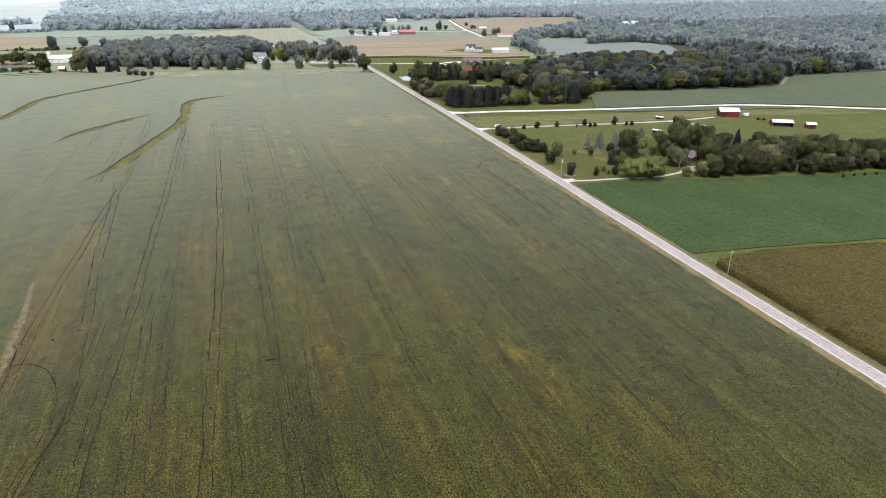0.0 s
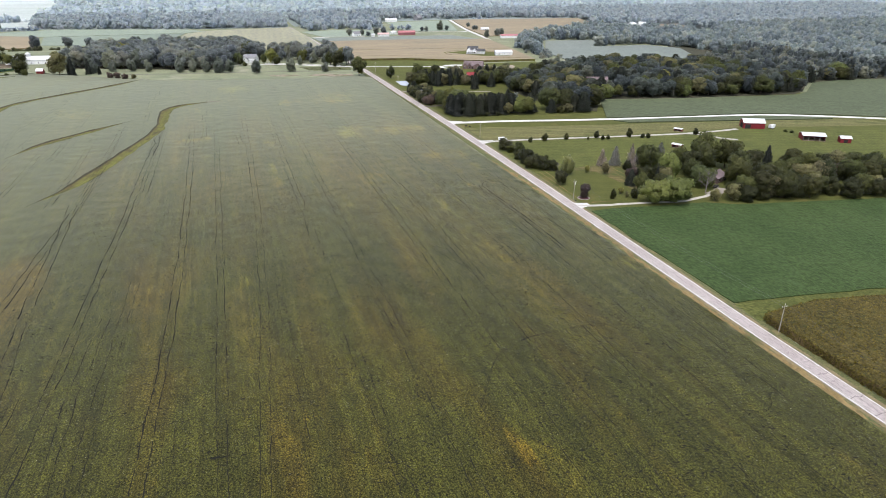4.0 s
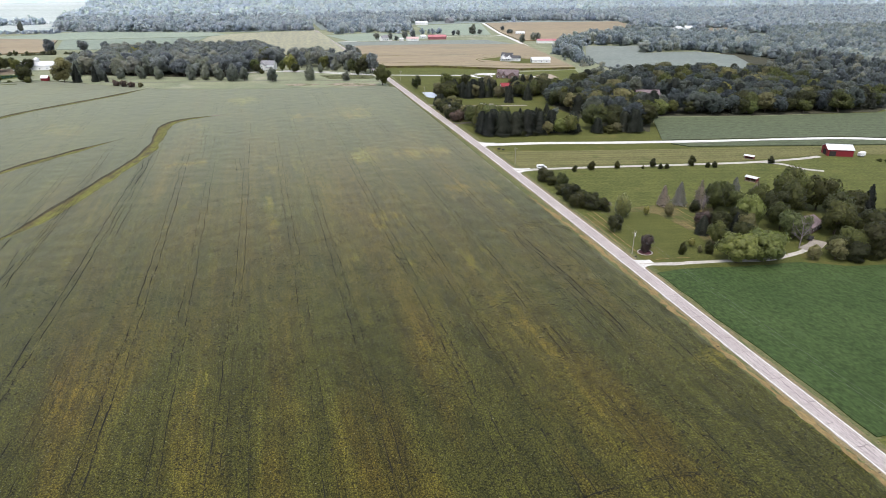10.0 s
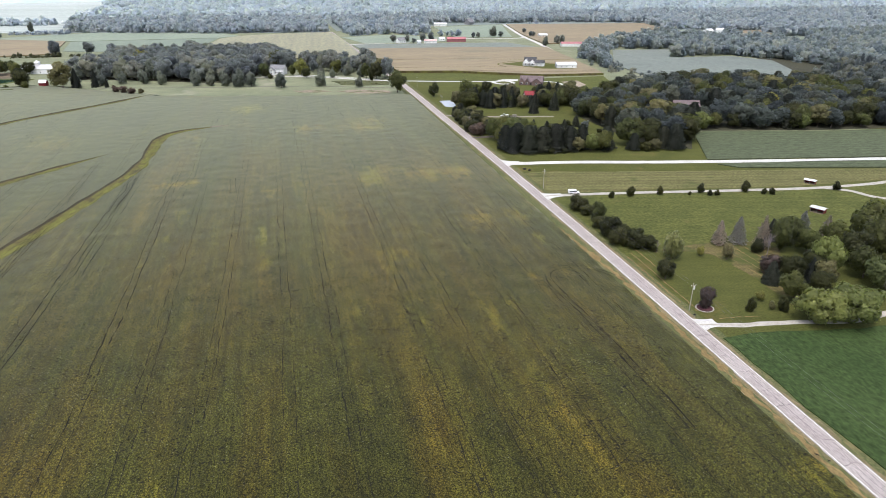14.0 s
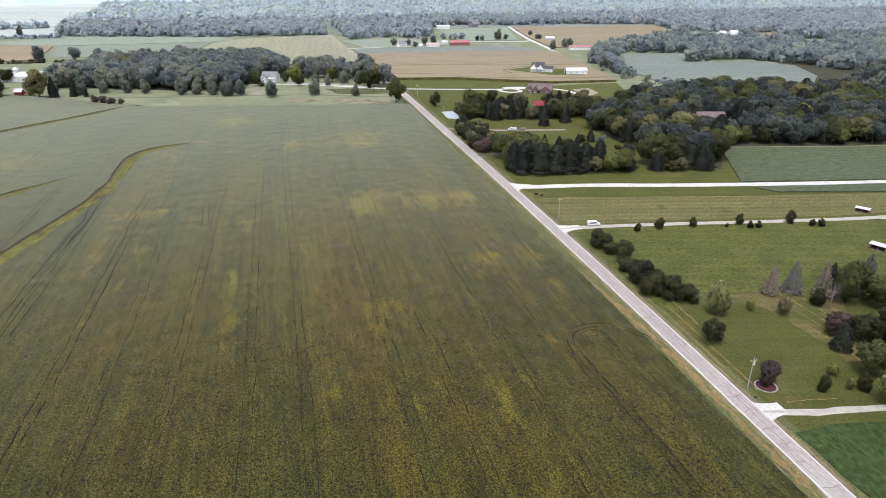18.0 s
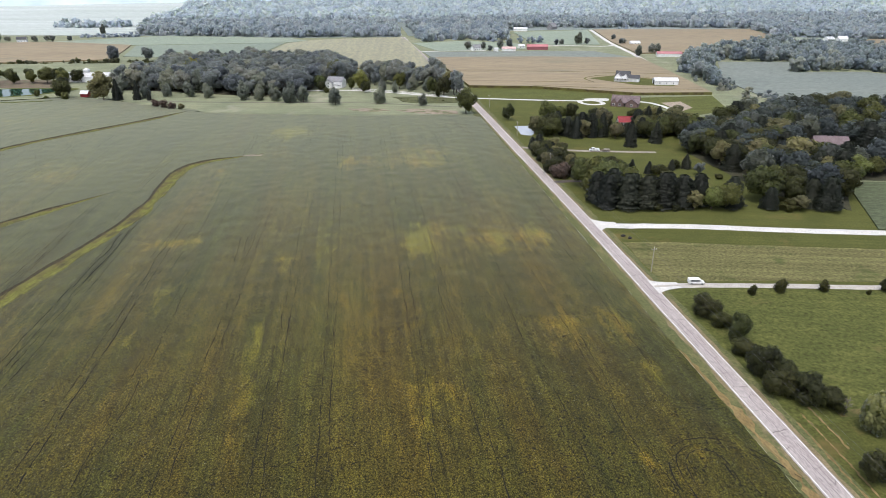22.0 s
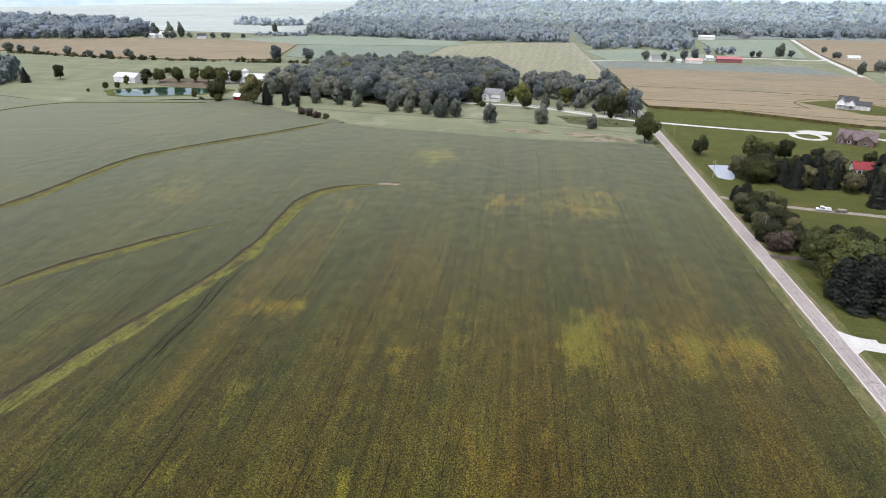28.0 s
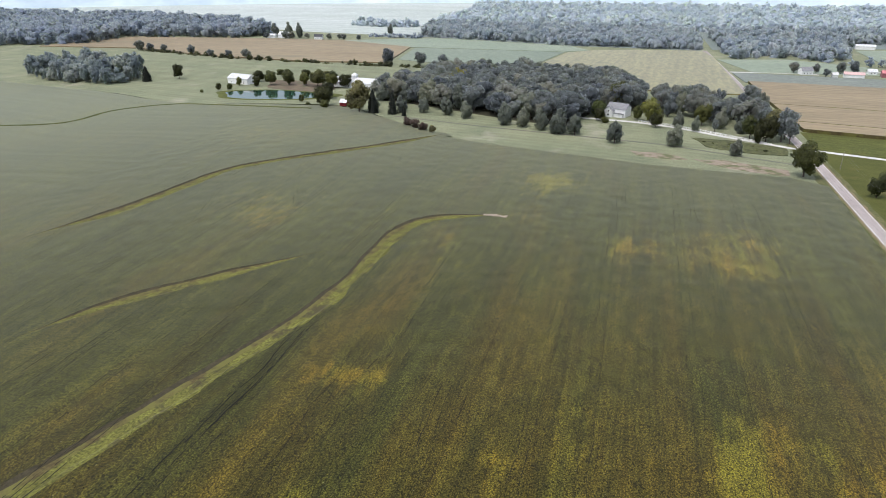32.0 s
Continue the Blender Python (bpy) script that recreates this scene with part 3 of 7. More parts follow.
def conifer_crown(rng, h, r, low, layers, count, size, power=0.9, top=0.05, heart=0.66):
    """Whorls of drooping boughs round a dark core."""
    V, F, off = [], [], 0
    pts, nrm, mass = [], [], []
    for k in range(layers):
        u = (k + 0.5) / layers
        z = low + (h - low) * u
        rad = r * (max(1 - u, 0) ** power * (1 - top) + top) * rng.uniform(0.85, 1.12)
        boughs = max(5, int(11 * (1 - u) + 5))
        for a in np.linspace(0, 2 * math.pi, boughs, endpoint=False) + rng.uniform(0, 6):
            reach = rad * rng.uniform(0.75, 1.15)
            m = max(2, int(count * rad / (r * layers * boughs) * 1.8))
            s = np.sqrt(rng.uniform(0.15, 1, m)) * reach
            aa = a + rng.normal(0, 0.16, m)
            pts.append(np.stack([np.cos(aa) * s, np.sin(aa) * s, z - s * 0.22 + rng.normal(0, size * 0.4, m)], 1))
            nrm.append(np.stack([np.cos(aa) * 0.6, np.sin(aa) * 0.6, np.ones(m)], 1))
            mass.append(np.stack([np.cos(aa), np.sin(aa), 0.15 + 0.75 * s / reach + rng.normal(0, 0.15, m)], 1))
    v, f = leaves(np.concatenate(pts), np.concatenate(nrm), size, rng, size * 0.35)
    V.append(v)
    N = [np.repeat(unit(np.concatenate(mass)), 4, 0)]
    F.extend(f.tolist())
    off = len(v)
    m = 9
    ring = []
    for u in (0.0, 0.3, 0.6, 0.97):
        rad = r * heart * (max(1 - u, 0) ** power * (1 - top) + top)
        ring.append([(math.cos(6.283 * i / m) * rad * rng.uniform(0.85, 1.1), math.sin(6.283 * i / m) * rad * rng.uniform(0.85, 1.1), low + (h - low) * u) for i in range(m)])
    V.append(np.array([q for g in ring for q in g]))
    N.append(unit(V[-1] * (1, 1, 0) + (0, 0, 0.4)))
    for a in range(3):
        for i in range(m):
            F.append((off + a * m + i, off + a * m + (i + 1) % m, off + (a + 1) * m + (i + 1) % m, off + (a + 1) * m + i))
    return np.concatenate(V), F, np.concatenate(N)


def trunk_mesh(rng, h, r, limbs, crown_base, spread, mat=None):
    bm = bmesh.new()
    p, pr = Vector((0, 0, -0.3)), r * 1.25
    for k in range(4):
        q = Vector((rng.normal(0, r * 0.4), rng.normal(0, r * 0.4), h * (k + 1) / 4))
        qr = r * (1 - 0.22 * (k + 1))
        tube(bm, p, q, pr, qr, 8)
        p, pr = q, qr
    for k in range(limbs):
        a = rng.uniform(0, 6.28)
        z = rng.uniform(crown_base, h * 0.9)
        tube(bm, (0, 0, z), (math.cos(a) * spread * rng.uniform(0.5, 0.9), math.sin(a) * spread * rng.uniform(0.5, 0.9), z + spread * rng.uniform(0.3, 0.8)), r * 0.4, r * 0.1, 6)
    me = bpy.data.meshes.new("trunk")
    bm.to_mesh(me)
    bm.free()
    me.materials.append(mat or BARK)
    return me


def make_kinds():
    """Mesh pairs (trunk, crown) for each kind of tree, about ten metres tall."""
    kinds = {}

    def deciduous(key, mat, seeds, rx, rz, cz, lobes, lr, count, size, flat=0.85, taper=0.0):
        for s in seeds:
            rng = np.random.default_rng(s)
            v, f, nm = lobed_crown(rng, crown_lobes(rng, lobes, rx, rz, cz, lr, taper), count, size, flat, 0.68)
            me = mesh_of("crown", v, f, mat)
            soft_normals(me, nm)
            kinds.setdefault(key, []).append((trunk_mesh(rng, cz, 0.26, 7, cz * 0.5, rx * 0.6), me))

    def conifer(key, mat, seeds, r, low, layers, count, size, power=0.9, top=0.05, heart=0.66):
        for s in seeds:
            rng = np.random.default_rng(s)
            v, f, nm = conifer_crown(rng, 10, r, low, layers, count, size, power, top, heart)
            me = mesh_of("crown", v, f, mat)
            soft_normals(me, nm)
            kinds.setdefault(key, []).append((trunk_mesh(rng, 9, 0.2, 0, 3, 1), me))

    deciduous("oak", LEAF_MID, (1, 2, 3, 4), 4.3, 4.3, 5.1, 28, 1.55, 4200, 0.28)
    deciduous("maple", LEAF_LIGHT, (5, 6, 7), 4.7, 4.3, 4.9, 32, 1.55, 5000, 0.28)
    deciduous("dark", LEAF_DARK, (8, 9, 10), 4.2, 4.3, 5.1, 28, 1.55, 4200, 0.28)
    deciduous("olive", LEAF_OLIVE, (11, 12), 4.2, 4.3, 5.5, 24, 1.5, 2100, 0.39)
    deciduous("yellow", LEAF_YELLOW, (13,), 4.0, 4.2, 5.4, 20, 1.6, 1800, 0.33)
    deciduous("tall", LEAF_MID, (14, 15, 16), 3.0, 4.7, 5.4, 26, 1.3, 2200, 0.36, 1.0)
    deciduous("shrub", LEAF_DARK, (17, 18, 19), 5.2, 5.0, 4.2, 26, 1.8, 4800, 0.27)
    deciduous("bush", LEAF_MID, (20, 21), 5.2, 4.6, 4.4, 24, 1.8, 4200, 0.27)
    deciduous("purple", LEAF_PURPLE, (22, 23), 4.6, 4.4, 4.6, 16, 2.2, 1200, 0.5)
    deciduous("willow", LEAF_WILLOW, (24,), 4.0, 3.8, 5.2, 20, 1.5, 2600, 0.4, 1.35)
    conifer("pine", NEEDLE, (31, 32, 33), 4.0, 1.0, 12, 4600, 0.22, 0.5, 0.18)
    conifer("spruce", NEEDLE, (34, 35), 3.6, 0.4, 14, 2600, 0.28, 0.75, 0.08)
    conifer("blue", NEEDLE_BLUE, (36, 37), 3.5, 1.0, 13, 1500, 0.26, 0.75, 0.06, 0.2)
    conifer("brown", NEEDLE_BROWN, (38, 39), 3.5, 1.0, 13, 1300, 0.26, 0.75, 0.06, 0.2)
    deciduous("cedar", LEAF_DARK, (40, 41), 2.5, 5.0, 4.7, 30, 1.15, 2400, 0.3, 1.1, 0.45)
    deciduous("pin", LEAF_PIN, (42, 43, 44), 3.1, 5.0, 4.9, 34, 1.2, 2800, 0.33, 1.0, 0.42)
    deciduous("forest", LEAF_FOREST, (51, 52, 53, 54, 55), 4.3, 4.4, 5.2, 30, 1.5, 2600, 0.36)
    deciduous("grove", LEAF_HOUSE, (56, 57, 58, 59), 4.1, 4.5, 5.3, 28, 1.5, 2300, 0.38)
    deciduous("sparse", LEAF_HOUSE, (45, 46), 3.6, 4.5, 5.6, 18, 1.1, 1300, 0.3, 1.0)
    return kinds


def bare_tree(x, y, h, where, group=""):
    """A dead tree: a grey trunk that forks into many bare limbs and twigs."""
    rng = np.random.default_rng(int(x * 7 + y))
    e = thing("dead_tree", x, y, 0, 0, "bare grey dead tree with pale twigs " + where, "tree", group)
    bm = bmesh.new()
    tube(bm, (0, 0, -0.3), (0.2, 0.1, h * 0.45), h * 0.022, h * 0.015, 8)
    tube(bm, (0.2, 0.1, h * 0.45), (0, 0.3, h * 0.95), h * 0.015, h * 0.003, 6)
    part("trunk", bm, DEADWOOD, e)
    for k in range(11):
        a, z = rng.uniform(0, 6.28), h * rng.uniform(0.25, 0.8)
        reach = (h - z) * rng.uniform(0.45, 0.75)
        tip = Vector((math.cos(a) * reach, math.sin(a) * reach, z + reach * rng.uniform(0.7, 1.2)))
        bm = bmesh.new()
        tube(bm, (0.1, 0.1, z), tip, h * 0.009, h * 0.002, 5)
        for _ in range(6):
            u = rng.uniform(0.35, 0.95)
            q = Vector((0.1, 0.1, z)).lerp(tip, u)
            tube(bm, q, q + Vector(rng.normal(0, 0.09, 3) * h) + Vector((0, 0, h * 0.08)), h * 0.004, h * 0.001, 4)
        part("limb", bm, DEADWOOD, e)
    return e


KINDS = make_kinds()
_pick = random.Random(5)
LABELS = {
    "oak": ("broad green deciduous tree", "tree"), "maple": ("light green maple, dense rounded crown", "tree"),
    "dark": ("dark green deciduous tree, dense crown", "tree"), "olive": ("olive-brown deciduous tree", "tree"),
    "yellow": ("yellow-green tree with turning leaves", "tree"), "tall": ("tall narrow green deciduous tree", "tree"),
    "shrub": ("large dark green rounded shrub", "shrub"), "bush": ("rounded light green bush", "shrub"), "purple": ("dark purple-leaved ornamental shrub", "shrub"),
    "willow": ("pale green weeping tree", "tree"), "pine": ("tall dark pine with ragged boughs", "tree"),
    "spruce": ("dark green conical spruce tree", "tree"), "blue": ("grey-blue spruce with sparse boughs", "tree"),
    "brown": ("grey-brown dying spruce", "tree"), "cedar": ("small dense dark green cedar", "tree"), "pin": ("oval grey-green haze-tinted tree", "tree"), "sparse": ("thin-crowned grey-green haze-tinted tree", "tree"), "forest": ("full green forest tree", "tree"), "grove": ("tall grey-green haze-tinted grove tree", "tree"),
}
NAMES = {"oak": "oak_tree", "maple": "maple_tree", "dark": "deciduous_tree", "olive": "olive_tree", "yellow": "yellow_tree", "tall": "tall_tree", "shrub": "shrub",
         "bush": "bush", "purple": "purple_shrub", "willow": "weeping_tree", "pine": "pine_tree", "spruce": "spruce_tree", "blue": "blue_spruce", "brown": "dying_spruce", "cedar": "cedar_tree", "pin": "pin_oak", "sparse": "thin_tree", "forest": "forest_tree", "grove": "grove_tree"}


def tree(kind, x, y, h, wide=1.0, group="", where="", label=""):
    """One tree of h metres; wide stretches its crown."""
    tm, cm = _pick.choice(KINDS[kind])
    k = h / 10.0
    text = label or LABELS[kind][0]
    e = thing(NAMES[kind], x, y, 0, _pick.uniform(0, 360), text + (" " + where if where else ""), LABELS[kind][1], group)
    e.scale = (k * wide, k * wide, k)
    part_mesh("trunk", tm, e)
    part_mesh("crown", cm, e)
    return e


def wood_proto(rng, count, size, bumps, conifer):
    """A forest tree in units of its crown radius, its top near z = 1 and its skirt at z = -1.4: a lobed crown or a ragged spire."""
    if conifer:
        v, f, nm = conifer_crown(rng, 2.6, 0.72, 0.0, 8, count, size * 1.1, 0.6, 0.1)
        return v + (0, 0, -1.4), f, nm
    lb = [(np.array([0, 0, 0.0]), 0.5), (np.array([0, 0, -0.6]), 0.5)]
    lean = rng.normal(0, 0.12, 2)
    for k in range(bumps):
        a, u = rng.uniform(0, 6.28), rng.uniform(-0.35, 1.0)
        rad = 0.66 * math.sqrt(max(0, 1 - (max(u, 0) * 0.95) ** 2)) * rng.uniform(0.7, 1.15)
        lb.append((np.array([math.cos(a) * rad + lean[0] * u, math.sin(a) * rad + lean[1] * u, -0.2 + u * 0.85]), rng.uniform(0.22, 0.38)))
    for k in range(max(3, bumps // 2)):
        a = rng.uniform(0, 6.28)
        lb.append((np.array([math.cos(a) * 0.5, math.sin(a) * 0.5, rng.uniform(-1.15, -0.55)]), rng.uniform(0.24, 0.36)))
    return lobed_crown(rng, lb, count, size, 0.95, 0.8, 0.3, 0.5 if bumps > 9 else 0.28)


def wood(name, spots, mat, label, count=60, size=1.4, bumps=8, seed=1, conifer_share=0.0):
    """A wood of many joined trees. spots: rows of (x, y, height, crown radius)."""
    rng = np.random.default_rng(seed)
    protos = []
    for k in range(10):
        v, f, nm = wood_proto(np.random.default_rng(seed * 50 + k), count, size * 0.1, bumps, k >= 8)
        four = np.array([g for g in f if len(g) == 4])
        three = np.array([g for g in f if len(g) == 3], dtype=int).reshape(-1, 3)
        protos.append((v, four, three, nm))
    V, L, S, T, N, off = [], [], [], [], [], 0
    for x, y, h, r in spots:
        spire = rng.random() < conifer_share
        v, q, t, nm = protos[8 + rng.integers(2) if spire else rng.integers(8)]
        a, sq = rng.uniform(0, 6.28), rng.uniform(0.85, 1.2)
        ca, sa = math.cos(a), math.sin(a)
        top = (v[:, 2] + 1.4) * (h / 2.4) if spire else np.where(v[:, 2] > -0.5, h - r * 0.95 * sq + v[:, 2] * r * sq * 0.95, np.clip((v[:, 2] + 1.4) / 0.9, 0.01, 1) * (h - r * 1.425 * sq))
        rx, ry = r * rng.uniform(0.75, 1.2), r * rng.uniform(0.75, 1.2)
        V.append(np.stack([(v[:, 0] * ca - v[:, 1] * sa) * rx + x, (v[:, 0] * sa + v[:, 1] * ca) * ry + y, top], 1))
        N.append(np.stack([nm[:, 0] * ca - nm[:, 1] * sa, nm[:, 0] * sa + nm[:, 1] * ca, nm[:, 2]], 1))
        L.append((q + off).ravel())
        L.append((t + off).ravel())
        S.append(np.r_[np.full(len(q), 4), np.full(len(t), 3)])
        T.append(np.full(len(v), rng.uniform(0, 0.16) if spire else rng.uniform(0.05, 0.99)))
        off += len(v)
    V, L, S, T, N = (np.concatenate(q) for q in (V, L, S, T, N))
    me = bpy.data.meshes.new(name)
    me.vertices.add(len(V))
    me.vertices.foreach_set("co", V.ravel())
    me.loops.add(len(L))
    me.loops.foreach_set("vertex_index", L.astype(np.int32))
    me.polygons.add(len(S))
    me.polygons.foreach_set("loop_start", np.r_[0, np.cumsum(S)[:-1]].astype(np.int32))
    me.update(calc_edges=True)
    at = me.attributes.new("tint", "FLOAT", "POINT")
    at.data.foreach_set("value", T)
    me.materials.append(mat)
    soft_normals(me, N)
    return tagged(new(name, me), label, "wood", kind="stuff")


def inside(poly, x, y):
    c = False
    for i in range(len(poly)):
        (x1, y1), (x2, y2) = poly[i], poly[i - 1]
        if (y1 > y) != (y2 > y) and x < (x2 - x1) * (y - y1) / (y2 - y1) + x1:
            c = not c
    return c


def spots_in(poly, gap, h, seed, jitter=0.45, keep=1.0, holes=()):
    """Trees on a loose lattice inside an outline."""
    rng = random.Random(seed)
    xs, ys = [p[0] for p in poly], [p[1] for p in poly]
    out = []
    y = min(ys)
    while y < max(ys):
        x = min(xs)
        while x < max(xs):
            px, py = x + rng.uniform(-jitter, jitter) * gap, y + rng.uniform(-jitter, jitter) * gap
            if rng.random() < keep and inside(poly, px, py) and not any(inside(q, px, py) for q in holes):
                hh = h * rng.uniform(0.6, 1.22)
                out.append((px, py, hh, gap * rng.uniform(0.5, 0.85)))
            x += gap
        y += gap * 0.9
    return out


# ---- the land ----
g = mesh_of("ground", [(-6000, -3000, 0), (6000, -3000, 0), (6000, 7000, 0), (-6000, 7000, 0)], [(0, 1, 2, 3)], GRASS)
tagged(new("ground", g), "wide flat farmland under grass reaching the horizon", "ground", kind="structure")

SWALE_MAIN = [(-153, 572), (-175, 562), (-183, 549), (-185, 530), (-185, 505), (-187, 479), (-192, 457), (-200, 428), (-209, 396), (-219, 366), (-228, 350)]
SWALE_MID = [(-209, 512), (-227, 491), (-249, 463), (-258, 443)]
SWALE_WEST = [(-216, 701), (-240, 670), (-281, 626), (-298, 600), (-303, 570), (-308, 535), (-318, 505)]
SOY_TOP = 0.6
NORTH_X = [-1500, -1000, -700, -520, -440, -400, -315, -266, -209, -168, -89, -22, -7]
NORTH_Y = [900, 960, 800, 770, 744, 757, 772, 741, 698, 686, 670, 664, 655]


def near_line(x, y, line):
    d = np.full(x.shape, 1e9)
    for a, b in zip(line[:-1], line[1:]):
        ab = b - a
        t = np.clip(((x - a[0]) * ab[0] + (y - a[1]) * ab[1]) / (ab @ ab), 0, 1)
        d = np.minimum(d, np.hypot(x - a[0] - t * ab[0], y - a[1] - t * ab[1]))
    return d


# patches of yellowed crop: x, y, half width, half length, strength
YELLOW_A = ((-68, 440, 4.7, 15, .32), (-74, 436, 2.8, 8, .26), (-57, 451, 5.8, 5, .20), (-42, 437, 3.4, 12, .29), (-51, 436, 3.4, 10, .20), (-24, 439, 4, 10, .33), (-34, 437, 4.6, 7, .22), (-52, 569, 13, 12, .19), (-55, 544, 8.6, 7, .22), (-98, 552, 6.5, 11, .25), (-71, 553, 14.9, 14, .15), (-135, 626, 11.3, 13, .36), (-138, 579, 9.9, 18, .14), (-163, 447, 7.2, 5, .29), (-155, 450, 2.4, 3, .22))
YELLOW_B = ((-120, 428, 3.4, 3, .24), (-156, 405, 2.8, 8, .26), (-98, 394, 1.4, 6, .28), (-82, 398, 0.9, 6, .26), (-159, 375, 3.2, 4, .20), (-123, 377, 1.1, 3, .26), (-164, 539, 5.9, 13, .17), (-245, 540, 11.7, 10, .16), (-243, 560, 14.6, 13, .14), (-270, 566, 15, 14, .10), (-272, 623, 17.4, 14, .12), (-338, 653, 19.1, 13, .10), (-325, 680, 29.9, 11, .17), (-92, 486, 4.7, 14, .10), (-151, 517, 4.5, 7, .14))
YELLOW_C = ((-123, 369, 1.4, 11, .30), (-122, 341, 2.7, 16, .20), (-79, 335, 2.7, 12, .24), (-71, 339, 2.5, 6, .22), (-74, 358, 3.7, 15, .10), (-32, 370, 3, 7, .36), (-39, 370, 2.2, 6, .22), (-19, 369, 3.4, 10, .24), (-18, 346, 2.7, 6, .16), (-33, 312, 2.2, 3, .24), (-22, 312, 1.7, 4, .20), (-46, 296, 1.5, 5, .24), (-55, 287, 1.6, 5, .36), (-55, 299, 1.5, 6, .24), (-76, 298, 2.7, 8, .16))
YELLOW_D = ((-93, 302, 5.4, 9, .10), (-119, 420, 3.8, 4, .18), (-164, 353, 3.9, 5, .10), (-96, 257, 1.5, 4, .24), (-11, 212, 3.3, 5, .28), (-52, 230, 2.3, 10, .22), (-54, 249, 1.9, 6, .16), (-144, 238, 2.8, 6, .16), (-175, 242, 3.8, 7, .16), (-86, 133, 4, 8, .24), (-133, 151, 3, 8, .12), (-88, 113, 3.6, 4, .20), (-167, 142, 1.2, 7, .22), (-106, 442, 5.1, 19, .14), (-12, 295, 3.9, 6, .12))


# broad areas that are drying brown
BROWN = ((-218, 256, 6, 18, .75), (-219, 205, 3, 36, .45), (-172, 180, 5, 9, .16), (-171, 242, 5, 14, .14), (-242, 168, 12, 26, .15), (-214, 108, 8, 22, .12), (-90, 410, 75, 90, .13), (-150, 330, 40, 80, .1), (-60, 290, 30, 70, .1), (-232, 190, 12, 60, .1), (-182, 110, 8, 70, .1), (-108, 120, 24, 60, .08), (-40, 470, 30, 50, .1))


def spread(x, y, patches, k=1.0):
    out = np.zeros(x.shape)
    for px, py, rx, ry, s in patches:
        out += k * s * np.exp(-((x - px) / (rx * 1.35)) ** 2 - ((y - py) / (ry * 1.35)) ** 2)
    return out


def soy_field():
    xs = np.r_[np.arange(-1500, -360, 30.0), np.arange(-360, -7.1, 2.4), [-7.0]]
    vs = np.linspace(0, 1, 330)
    y0 = -160.0
    top = np.interp(xs, NORTH_X, NORTH_Y)
    X = np.repeat(xs[:, None], len(vs), 1)
    Y = y0 + vs[None, :] * (top[:, None] - y0)
    rng = np.random.default_rng(3)
    Z = SOY_TOP + rng.normal(0, 0.05, X.shape)
    yel = spread(X, Y, YELLOW_A + YELLOW_B + YELLOW_C + YELLOW_D, 0.95)
    n, m = X.shape
    cx, cy = (X[:-1, :-1] + X[1:, 1:]) / 2, (Y[:-1, :-1] + Y[1:, 1:]) / 2
    keep = np.ones(cx.shape, bool)
    for pts, half in ((SWALE_MAIN, 4.6), (SWALE_MID, 4.2), (SWALE_WEST, 4.2)):
        keep &= near_line(cx, cy, smoothed(pts, 8)) > half
    i, j = np.nonzero(keep)
    f = np.stack([i * m + j, (i + 1) * m + j, (i + 1) * m + j + 1, i * m + j + 1], 1)
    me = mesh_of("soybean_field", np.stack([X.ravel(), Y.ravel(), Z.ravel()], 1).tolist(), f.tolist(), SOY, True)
    at = me.attributes.new("yellowing", "FLOAT", "POINT")
    at.data.foreach_set("value", yel.ravel())
    at = me.attributes.new("browning", "FLOAT", "POINT")
    at.data.foreach_set("value", spread(X, Y, BROWN).ravel())
    ob = tagged(new("soybean_field", me), "wide soybean field with yellowing patches and wheel tracks", "crop field", kind="structure")
    edge = [(-7.0, -160), (-7.0, 300), (-7.0, 655)]
    part_mesh("field_edge", ribbon("field_edge", edge, [(0.2, SOY_TOP + 0.02), (0.0, SOY_TOP), (-0.5, 0.02)], SOY, 3, 0.12), ob)
    north = [(a, b) for a, b in zip(NORTH_X, NORTH_Y)][::-1]
    part_mesh("field_edge", ribbon("field_edge", north[1:], [(0.2, SOY_TOP + 0.02), (0.0, SOY_TOP), (-0.5, 0.02)], SOY, 6, 0.1), ob)
    return ob


field = soy_field()


